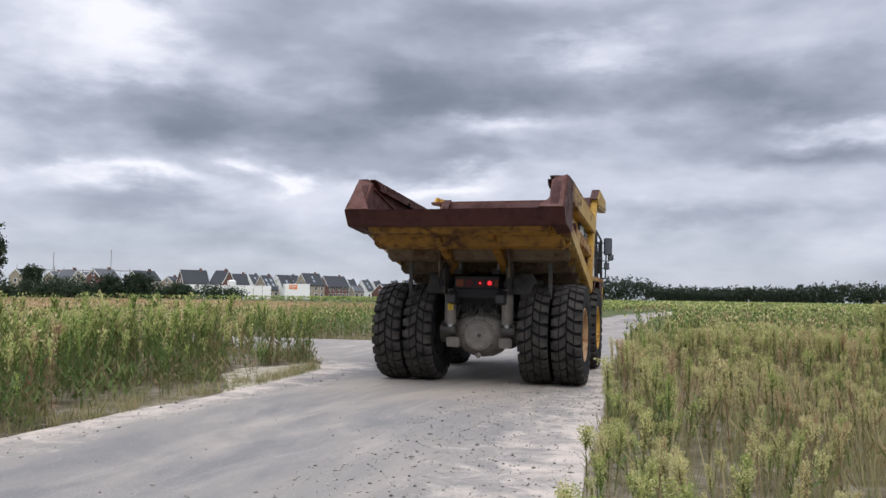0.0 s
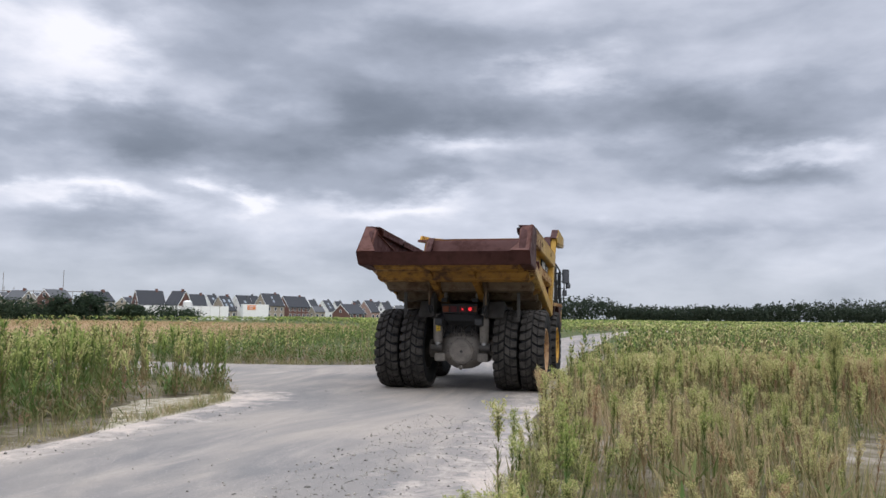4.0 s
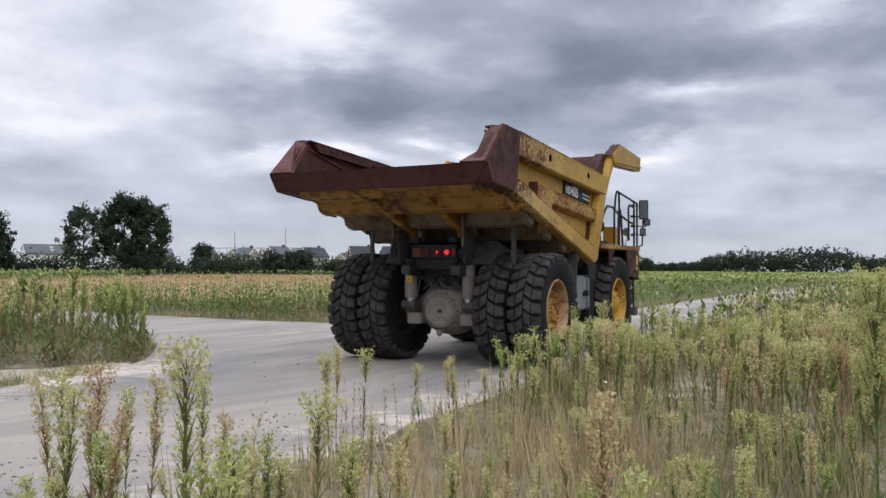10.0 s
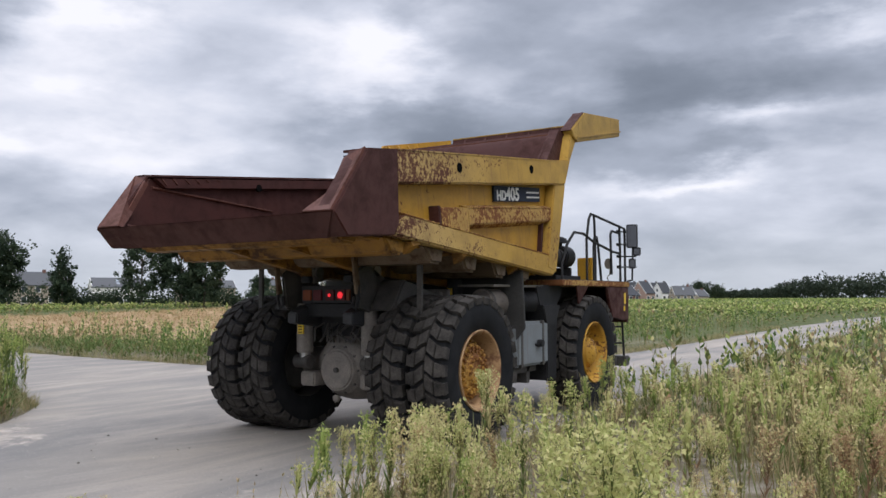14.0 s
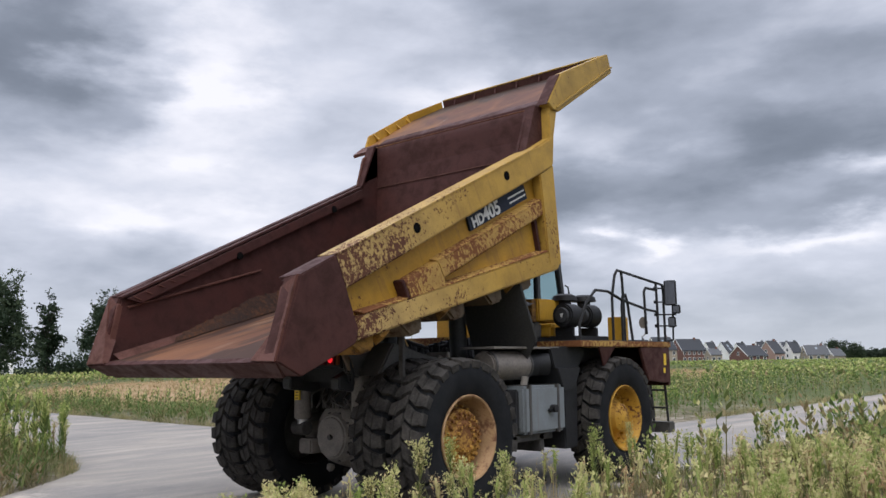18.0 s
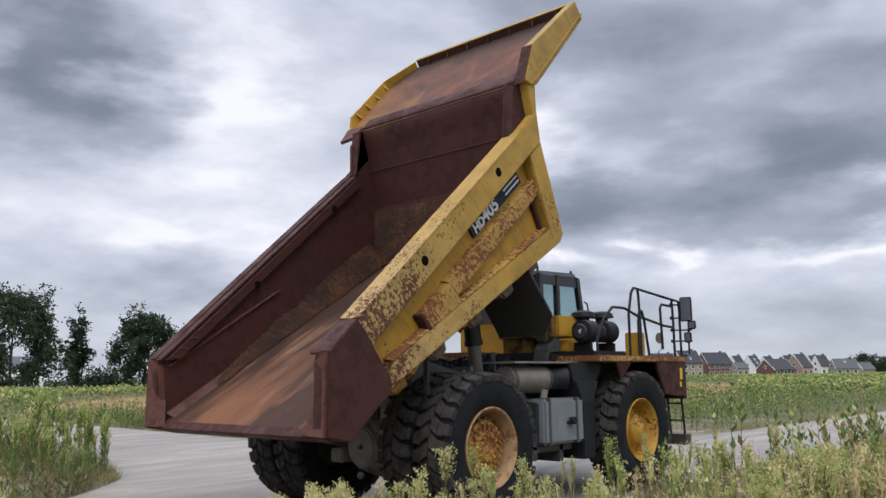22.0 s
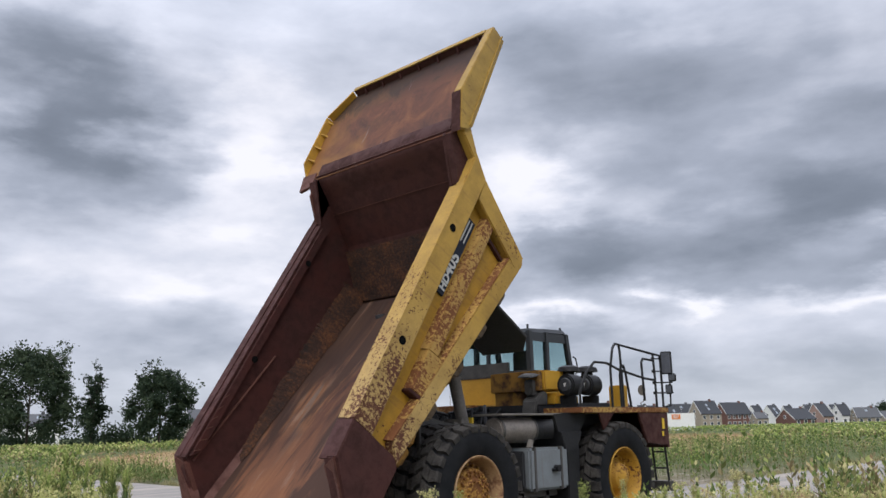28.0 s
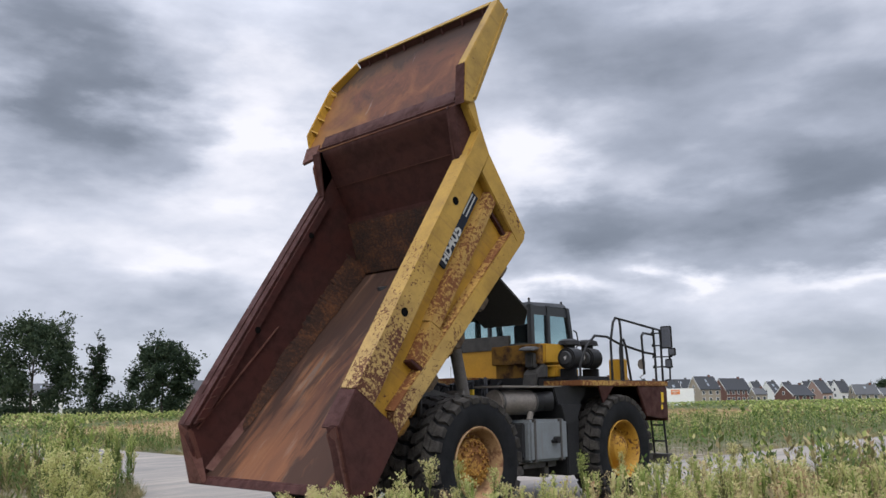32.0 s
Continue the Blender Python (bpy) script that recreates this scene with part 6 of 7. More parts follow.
W3 = [weed(q, 3, 0.26, 0.60) for q in (41, 42, 43)]
STALK = [dead_stalk(q) for q in (51, 52, 53, 54)]
TUFT = [tuft(s) for s in (31, 32, 33)]


# plants that stand out: x, y, height, kind
PLANTS = ((2.72, -11.10, 0.85, 0), (3.08, -10.70, 0.92, 5), (2.68, -8.90, 0.92, 1), (2.92, -8.61, 0.98, 1), (3.885, -9.655, 1.27, 2), (2.80, -7.24, 0.95, 4), (4.85, -4.83, 0.97, 2), (3.84, -6.30, 0.83, 0), (5.36, -9.26, 1.13, 3), (5.66, -10.1, 1.08, 0), (4.24, -9.86, 0.98, 4), (3.74, -10.82, 1.02, 3))
PLANTS += ((2.44, -6.67, 0.96, 3), (2.70, -6.69, 0.94, 4), (3.12, -5.96, 0.84, 1), (2.80, -3.70, 0.84, 4), (3.13, -3.74, 0.84, 0), (2.91, -2.56, 0.87, 4), (2.51, -1.06, 1.05, 0), (3.19, -1.16, 0.84, 4), (5.02, -4.43, 1.13, 2), (4.71, -2.49, 0.95, 0), (4.56, -4.25, 0.93, 2))
PLANTS += ((3.19, -2.38, 1.17, 4), (3.96, -2.28, 1.10, 0), (4.33, -3.83, 1.18, 5), (3.04, -1.73, 0.82, 4), (3.17, 0.33, 1.08, 0), (2.53, 2.34, 0.98, 1), (3.75, 1.27, 0.97, 0), (3.52, 2.55, 0.90, 4), (4.39, 1.94, 1.15, 4), (4.64, 1.85, 0.93, 2), (6.45, -2.67, 1.32, 2), (6.03, -2.82, 1.18, 0))


LOW_LINE = [(2.0, -9.0), (4.6, -8.9), (5.3, -8.2), (5.5, -5.8), (4.0, -4.7), (2.0, -4.3)]


def field():
    r = np.random.RandomState(5)
    # near the walk
    x, y = spots(1, -14, 20, -22, 8, 17.5)
    d = path_distance(x, y)
    reach = np.where(x > 1.9, 4.9, 3.0)
    near = (d > 1.0) & (d < reach)
    x0, y0, d0 = x[near], y[near], d[near]
    height = np.where(d0 < 1.9, r.uniform(0.4, 0.68, len(x0)), r.uniform(0.62, 1.0, len(x0)) * r.choice([1, 1, 1.15], len(x0)) * swell(x0, y0))
    height = np.clip(height, 0.3, 0.96)
    tone = tones(x0, y0, 2)
    low = inside(LOW_LINE, x0, y0)
    height = np.where((x0 < 3.4) & (y0 > -5.5) & (y0 < 1.0), np.minimum(height, r.uniform(0.45, 0.72, len(x0)) + 0.14 * (x0 > 2.6)), height)
    height = np.where(low, np.minimum(height, r.uniform(0.42, 0.72, len(x0))), height)
    some = ~low | (r.uniform(0, 1, len(x0)) < 0.5)
    x0, y0, d0, height, tone = x0[some], y0[some], d0[some], height[some], np.where(low, 0.62, tone)[some]
    # leave room for the plants that are set one by one
    clear = np.ones(len(x0), bool)
    for px_, py_, ph_, pk_ in PLANTS:
        clear &= np.hypot(x0 - px_, y0 - py_) > 0.16
    clear &= np.hypot(x0 - 6.16, y0 + 7.08) > 0.45
    x0, y0, d0, height, tone = x0[clear], y0[clear], d0[clear], height[clear], tone[clear]
    single = np.where((x0 > 1.9) & (x0 < 7) & (y0 > -10) & (y0 < 1))[0][:110]
    rest = np.ones(len(x0), bool)
    rest[single] = False
    xy = np.stack([x0, y0], -1)
    scatter("weeds", xy[rest], height[rest], tone[rest], W0, MATS, 3, "tall flowering fleabane weeds beside the road", "weeds")
    limit = np.where((x < -2.5) & (y < 4), 18.0, 11.0)
    mid = (d >= reach) & (d < limit) & (r.uniform(0, 1, len(x)) < 0.76)
    xm, ym = x[mid], y[mid]
    hm = r.uniform(0.60, 1.0, len(xm)) * np.where((xm < -2.5) & (ym < 2), 1.12, np.where(xm < 0, 0.9, 1.0)) * swell(xm, ym)
    hm = np.where(xm > 1.9, np.minimum(hm, r.uniform(0.75, 1.02, len(xm))), hm)
    hm = np.where((xm > 1.5) & (xm < 3.6) & (ym > -6) & (ym < 4), np.minimum(hm, r.uniform(0.45, 0.72, len(xm)) + 0.14 * (xm > 2.6)), hm)
    tm = tones(xm, ym, 4)
    isle = (xm < -2.5) & (ym < 2)
    scatter("weeds", np.stack([xm, ym], -1)[isle], hm[isle], tm[isle], WL, MATS, 25, "tall leafy green weeds on the island beside the road", "weeds")
    scatter("weeds", np.stack([xm, ym], -1)[~isle], hm[~isle], tm[~isle], W1, MATS, 5, "tall green weeds on the field", "weeds")
    # a low fringe of pale green plants along the road's right-hand edge
    ye = r.uniform(-19, -8.5, 150)
    xe = np.interp(ye, [-22, -13.4, -9], [2.8, 2.6, 2.5]) + 0.12 + np.abs(r.normal(0, 0.5, len(ye)))
    k = path_distance(xe, ye) > 0.75
    xe, ye = xe[k], ye[k]
    scatter("fringe_weeds", np.stack([xe, ye], -1), r.uniform(0.28, 0.62, len(xe)), np.clip(r.normal(0.22, 0.12, len(xe)), 0, 1), W0, MATS, 27, "low pale green weeds fringing the road", "weeds", 1.35)
    # leafy undergrowth: thick on the island, along the side road and in patches on the right
    xa, ya = spots(41, -14, -3.4, -17, 1.5, 11.0)
    xb, yb = spots(42, -32, -3.0, 6.6, 12, 7.0)
    xc, yc = spots(43, 2.6, 16, -14, 8, 3.5)
    xa, ya = np.concatenate([xa, xb, xc]), np.concatenate([ya, yb, yc])
    k = (path_distance(xa, ya) > 0.9) & ~inside(TIP_LINE, xa, ya) & ~inside(LOW_LINE, xa, ya)
    xa, ya = xa[k], ya[k]
    scatter("undergrowth", np.stack([xa, ya], -1), r.uniform(0.6, 1.5, len(xa)), np.clip(r.normal(0.28, 0.18, len(xa)) + 0.2 * (xa > 0), 0, 1), [clump(q) for q in (61, 62, 63)], [LEAF], 44, "low leafy green undergrowth between the weeds", "weeds", 1.2)
    # thin dry stalks
    xs, ys = spots(31, 2.0, 15, -16, 6, 5.0)
    xk, yk = spots(32, 2.1, 8.2, -9.0, -4.3, 22.0)
    k = inside(LOW_LINE, xk, yk)
    xs, ys = np.concatenate([xs, xk[k]]), np.concatenate([ys, yk[k]])
    k = path_distance(xs, ys) > 1.2
    xs, ys = xs[k], ys[k]
    scatter("dry_stalks", np.stack([xs, ys], -1), r.uniform(0.5, 1.05, len(xs)), np.clip(r.normal(0.75, 0.2, len(xs)), 0, 1), STALK, [DEAD], 33, "thin reddish-brown dry stalks among the weeds", "weeds")
    out = d >= limit
    x2, y2 = spots(2, -40, 36, 8, 44, 4.7)
    x3, y3 = spots(3, -40, -14, -16, 8, 4.7)
    x4, y4 = spots(4, 20, 40, -8, 8, 5.0)
    xm, ym = np.concatenate([x[out], x2, x3, x4]), np.concatenate([y[out], y2, y3, y4])
    thin = inside(TAN_LINE, xm, ym) & (r.uniform(0, 1, len(xm)) < 0.93)
    xm, ym = xm[~thin], ym[~thin]
    scatter("weeds", np.stack([xm, ym], -1), r.uniform(0.55, 0.95, len(xm)) * np.where((xm < -2.5) & (ym < 2), 1.15, np.where(xm < 0, 0.92, 1.0)) * swell(xm, ym), tones(xm, ym, 14), W2, MATS, 15, "tall green weeds across the field", "weeds")
    xf, yf = spots(6, -110, 110, 44, 115, 1.3)
    xg, yg = spots(7, -110, -40, -30, 44, 1.5)
    xf, yf = np.concatenate([xf, xg]), np.concatenate([yf, yg])
    thin = inside(TAN_LINE, xf, yf) & (r.uniform(0, 1, len(xf)) < 0.97)
    xf, yf = xf[~thin], yf[~thin]
    scatter("weeds", np.stack([xf, yf], -1), r.uniform(0.6, 0.95, len(xf)) * swell(xf, yf), np.clip(tones(xf, yf, 6) - 0.18, 0, 1), W3, MATS, 7, "distant green weeds on the field", "weeds", 1.7)
    xh, yh = spots(8, -240, 230, 115, 440, 0.10)
    scatter("weeds", np.stack([xh, yh], -1), r.uniform(0.7, 1.1, len(xh)), np.clip(tones(xh, yh, 8) - 0.18, 0, 1), W3, MATS, 9, "far green weeds on the field", "weeds", 3.8)
    # dry grass between the weeds and on the tan field
    xt, yt = spots(9, -12, 14, -21, 8, 18.0)
    xv, yv = spots(10, 2.2, 8.5, -13, 3, 11.0)
    xt, yt = np.concatenate([xt, xv]), np.concatenate([yt, yv])
    keep = (path_distance(xt, yt) > 0.8) & (~inside(TIP_LINE, xt, yt) | (r.uniform(0, 1, len(xt)) < 0.3))
    xt, yt = xt[keep], yt[keep]
    scatter("dry_grass", np.stack([xt, yt], -1), r.uniform(0.45, 1.25, len(xt)) * np.where(xt < 0, 0.6, 1.0), np.clip(r.normal(0.42, 0.28, len(xt)) - 0.25 * (xt < 0) + 0.45 * inside(LOW_LINE, xt, yt), 0, 1), TUFT, [DEAD], 10, "thin dry brown grass between the weeds", "grass")
    ex, ey = [], []
    for (ax, ay), (bx, by) in zip(ROAD_LINE, ROAD_LINE[1:]):
        if max(abs(ax), abs(bx)) > 31 or max(abs(ay), abs(by)) > 41:
            continue
        k = int(45 * math.hypot(bx - ax, by - ay))
        q = r.uniform(0, 1, k)
        off = np.abs(r.normal(0, 0.28, k)) + 0.02
        nx, ny = (by - ay) / math.hypot(bx - ax, by - ay), -(bx - ax) / math.hypot(bx - ax, by - ay)
        for side in (1, -1):
            ex.append(ax + (bx - ax) * q + nx * off * side), ey.append(ay + (by - ay) * q + ny * off * side)
    ex, ey = np.concatenate(ex), np.concatenate(ey)
    k = ~inside(ROAD_LINE, ex, ey) & (path_distance(ex, ey) > 0.5)
    k &= np.array([noise.noise((a * 0.8, b * 0.8, 6.5)) for a, b in zip(ex, ey)]) > r.uniform(-0.5, 0.35, len(ex))
    ex, ey = ex[k], ey[k]
    scatter("verge_grass", np.stack([ex, ey], -1), r.uniform(0.15, 0.5, len(ex)), np.clip(r.normal(0.28, 0.25, len(ex)), 0, 1), TUFT, [DEAD], 21, "short green and brown grass fringing the road", "grass", 1.8)
    xu, yu = r.uniform(-110, -20, 7000), r.uniform(9, 120, 7000)
    k = inside(TAN_LINE, xu, yu)
    scatter("dry_grass", np.stack([xu[k], yu[k]], -1), r.uniform(0.5, 0.9, k.sum()), np.clip(r.normal(0.6, 0.2, k.sum()), 0, 1), TUFT, [STRAW], 12, "dry tan grass of the field", "grass", 5.0)
    return xy[single], height[single], tone[single]


def weed_things(xy, height):
    """Single plants that can be told apart, each with stem, leaves and flower head."""
    kinds = []
    for i, (v, t, m, o) in enumerate(W0):
        tone = (0.24, 0.42, 0.42, 0.72, 0.46, 0.28)[i] + o
        pieces = []
        for k, nm in enumerate(("weed_plant", "leaves", "flower_head")):
            tt = t[m == k]
            used = np.unique(tt)
            remap = np.zeros(len(v), int)
            remap[used] = np.arange(len(used))
            pieces.append(np_mesh(nm, v[used], remap[tt], [MATS[k]], None, tone[used]))
        kinds.append(pieces)
    r = random.Random(9)
    firsts = {}
    spots_ = [(x, y, h / 1.0, r.randrange(len(kinds))) for (x, y), h in zip(xy, height)] + [(x, y, h / 1.1, i) for x, y, h, i in PLANTS]
    for x, y, h, i in spots_:
        m = pose(x, y, -0.03, r.uniform(-4, 4), r.uniform(-4, 4), r.uniform(0, 360))
        if i not in firsts:
            stem = tagged(new("weed_plant", kinds[i][0]), ("slender green fleabane with pale buds", "brownish fleabane with dry lower leaves", "bushy green fleabane with cream buds", "dried brown fleabane beside the road", "yellow-green fleabane in flower", "leafy green fleabane with a narrow head")[i], "weed", "weeds at the road's edge")
            for k in (1, 2):
                tagged(new(("", "leaves", "flower_head")[k], kinds[i][k]), kind="stuff").parent = stem
            stem.scale = (1, 1, 1)
            firsts[i] = stem
            stem.matrix_basis = m @ Matrix.Scale(h, 4)
        else:
            c = copy_thing(firsts[i], m)
            c.scale = (h, h, h)


def candelabra(seed, width):
    """A stout stem whose many rising branches spread into a rounded crown of tiny buds, 1.1 m high."""
    r = np.random.RandomState(seed)
    B = Bits()
    ring = [np.array([math.cos(a), math.sin(a), 0]) for a in (0, 2.1, 4.2)]
    for q in range(3):
        B.tri(ring[q] * 0.009, ring[(q + 1) % 3] * 0.009, np.array([0, 0, 0.95]), 0)
    for i in range(70):
        a, u = r.uniform(0, TAU), r.uniform(0.08, 0.62)
        B.kite(np.array([0, 0, u]), unit(np.array([math.cos(a), math.sin(a), r.uniform(0.3, 1.4)])), np.array([-math.sin(a), math.cos(a), 0]), r.uniform(0.05, 0.09), 0.009, 1)
    for i in range(64):
        u0 = 0.50 + 0.42 * (i + r.uniform(0, 1)) / 64
        a = i * 2.4 + r.uniform(-0.4, 0.4)
        reach = width / 2 * r.uniform(0.25, 1.0) ** 0.6
        top = min(1.10 - 0.5 * (reach / width) ** 2 * 0.30, u0 + reach * r.uniform(1.6, 2.6) + 0.06)
        p0, p1 = np.array([0, 0, u0]), np.array([math.cos(a) * reach, math.sin(a) * reach, top])
        side = np.array([-math.sin(a), math.cos(a), 0])
        B.tri(p0 + side * 0.0035, p0 - side * 0.0035, p1, 0)
        for j in range(5):
            c = p0 + (p1 - p0) * r.uniform(0.15, 0.9)
            B.kite(c, unit(p1 - p0 + r.normal(0, 0.06, 3)), unit(r.normal(0, 1, 3)), r.uniform(0.02, 0.036), 0.004, 1)
        for j in range(10):
            w_ = unit(p1 - p0 + r.normal(0, 0.05, 3))
            c = p0 + (p1 - p0) * r.uniform(0.62, 0.95)
            e = c + w_ * r.uniform(0.015, 0.035) + r.normal(0, 0.008, 3)
            B.tri(c + side * 0.0012, c - side * 0.0012, e, 0)
            for k in range(18):
                g = e + r.normal(0, 0.008, 3)
                e1, e2 = unit(r.normal(0, 1, 3)) * 0.0062, unit(r.normal(0, 1, 3) + np.array([0, 0, 0.8])) * 0.0068
                B.tri(g - e1 * 0.5, g + e1 * 0.5, g + e2, 2)
    return B.arrays()


def bush(x, y, h, seed, label, width=0.12, tone=0.3):
    v, t, m, o = candelabra(seed, width)
    tn = tone + o + np.where(np.isin(np.arange(len(v)), np.unique(t[m == 2])), 0.28, 0.0)
    top = None
    for k, nm in enumerate(("bushy_weed", "leaves", "flower_head")):
        tt = t[m == k]
        used = np.unique(tt)
        remap = np.zeros(len(v), int)
        remap[used] = np.arange(len(used))
        ob = new(nm, np_mesh(nm, v[used], remap[tt], [MATS[k]], None, tn[used]))
        if top is None:
            top = tagged(ob, label, "weed")
            top.matrix_basis = pose(x, y, -0.03, 0, 0, seed * 40) @ Matrix.Scale(h / 1.1, 4)
        else:
            tagged(ob, kind="stuff").parent = top


def gravel():
    r = np.random.RandomState(12)
    n = 4600
    x = np.concatenate([r.uniform(0.2, 2.9, 3400), r.uniform(-4.0, -2.6, 700), r.uniform(-3.3, 2.4, n - 4100)])
    y = np.concatenate([r.uniform(-18, -5, 3400), r.uniform(-16, -5, 700), r.uniform(-18, 6, n - 4100)])
    s = r.gamma(1.4, 0.0042, n) + 0.003
    octa = np.array([(1, 0, 0), (0, 1, 0), (-1, 0, 0), (0, -1, 0), (0, 0, 0.7), (0, 0, -0.4)], float)
    tri = np.array([(0, 1, 4), (1, 2, 4), (2, 3, 4), (3, 0, 4), (1, 0, 5), (2, 1, 5), (3, 2, 5), (0, 3, 5)])
    v = octa[None] * (s[:, None, None] * r.uniform(0.6, 1.4, (n, 6, 1)))
    a = r.uniform(0, TAU, n)
    vx = v[:, :, 0] * np.cos(a)[:, None] - v[:, :, 1] * np.sin(a)[:, None] + x[:, None]
    vy = v[:, :, 0] * np.sin(a)[:, None] + v[:, :, 1] * np.cos(a)[:, None] + y[:, None]
    me = np_mesh("gravel", np.stack([vx, vy, v[:, :, 2] + 0.003], -1).reshape(-1, 3), (tri[None] + (np.arange(n) * 6)[:, None, None]).reshape(-1, 3), [STONE], None, np.repeat(np.clip(r.normal(0.68, 0.25, n), 0, 1), 6))
    tagged(new("gravel", me), "loose pale gravel strewn on the road", "gravel", kind="stuff")


# ---- trees ----
def leaf_cloud(r, centres, per, size, spread):
    """Small leaf quads round each centre."""
    n = len(centres) * per
    c = np.repeat(centres, per, 0) + r.normal(0, 1, (n, 3)) * np.repeat(spread, per, 0)[:, None]
    e1 = r.normal(0, 1, (n, 3))
    e1 /= np.linalg.norm(e1, axis=1)[:, None]
    e2 = np.cross(e1, r.normal(0, 1, (n, 3)))
    e2 /= np.linalg.norm(e2, axis=1)[:, None] + 1e-9
    w = size * r.uniform(0.6, 1.4, (n, 1))
    v = np.stack([c - e1 * w, c + e2 * w * 0.6, c + e1 * w, c - e2 * w * 0.6], 1).reshape(-1, 3)
    b = (np.arange(n) * 4)[:, None]
    t = np.concatenate([np.concatenate([b, b + 1, b + 2], 1), np.concatenate([b, b + 2, b + 3], 1)])
    tone = np.repeat(np.repeat(r.uniform(0.1, 0.9, len(centres)), per), 4)
    return v, t, tone


def tree(x, y, h, w, seed, label, shape="round", density=1.0, trunk=0.22):
    r = np.random.RandomState(seed)
    root = tagged(new("tree"), label, "tree")
    root.location = (x, y, -0.03)
    bm = bm_new()
    tops = []
    th_ = h * (0.28 if shape != "shrub" else 0.08)
    cyl(bm, (0, 0, 0), (0, 0, th_), trunk, trunk * 0.75, 9)
    cyl(bm, (0, 0, th_), (r.normal(0, 0.2), r.normal(0, 0.2), h * 0.85), trunk * 0.75, 0.03, 8)
    for i in range(16):
        u = r.uniform(0.25, 0.85)
        a = r.uniform(0, TAU)
        rad = w / 2 * (0.95 - 0.75 * abs(u - 0.45) * 1.3) * r.uniform(0.5, 0.9)
        p0 = (0, 0, h * u * 0.8)
        p1 = (rad * math.cos(a), rad * math.sin(a), h * u + h * 0.07)
        cyl(bm, p0, p1, trunk * 0.32, 0.025, 6)
        tops.append(p1)
    part("trunk", bm, BARK, root, "dark trunk and limbs", True)
    n = int(470 * density * (w * h / 100) ** 0.7)
    cs = []
    if shape == "slim":
        while len(cs) < n:
            p = r.uniform(-1, 1, 3)
            u = (p[2] + 1) / 2
            lim = 0.95 * (1 - u) ** 0.75 * min(1, 0.35 + 2.5 * u) * (0.55 + 0.45 * math.sin(u * 17 + seed + 2 * math.atan2(p[1], p[0])))
            if math.hypot(p[0], p[1]) <= lim:
                cs.append((p[0] * w / 2, p[1] * w / 2, h * (0.10 + 0.90 * u)))
    else:
        low_ = 0.13 if shape == "round" else 0.06
        lobes = [(0.0, 0.0, h * 0.84, w * 0.17)]
        for q in range(24):
            a, z_ = 2.4 * q + r.uniform(-0.4, 0.4), low_ + 0.06 + (0.86 - low_) * ((q + r.uniform(0, 1)) / 24)
            full = math.sqrt(max(0.08, 1 - abs((z_ - 0.45) / 0.56) ** 2.2))
            rad = w * 0.40 * full * r.uniform(0.55, 1.05)
            lobes.append((rad * math.cos(a), rad * math.sin(a), h * z_, w * r.uniform(0.09, 0.20)))
        # sprigs that break the outline
        for q in range(40):
            lx, ly, lz, lr = lobes[r.randint(len(lobes))]
            p = r.normal(0, 1, 3) + np.array([lx, ly, 0.5 * (lz - h * 0.4)]) / w * 2.5
            p = p / np.linalg.norm(p) * r.uniform(0.95, 1.25) * lr
            cs.append((lx + p[0], ly + p[1], lz + p[2]))
        while len(cs) < n:
            lx, ly, lz, lr = lobes[r.randint(len(lobes))]
            p = r.normal(0, 1, 3)
            p = p / np.linalg.norm(p) * r.uniform(0.2, 1.0) * lr
            if h * (0.10 if shape == "round" else 0.02) < lz + p[2]:
                cs.append((lx + p[0], ly + p[1], lz + p[2] * 0.9))
    cs = np.array(cs + tops)
    cs += r.normal(0, 0.25, cs.shape)
    v, t, tone = leaf_cloud(r, cs, 20, 0.20, r.uniform(0.20, 0.42, len(cs)) * (w / 11) ** 0.5)
    v[:, 2] = np.maximum(v[:, 2], 0.05)
    ob = new("crown", np_mesh("crown", v, t, [FOLIAGE], None, tone))
    ob.parent = root


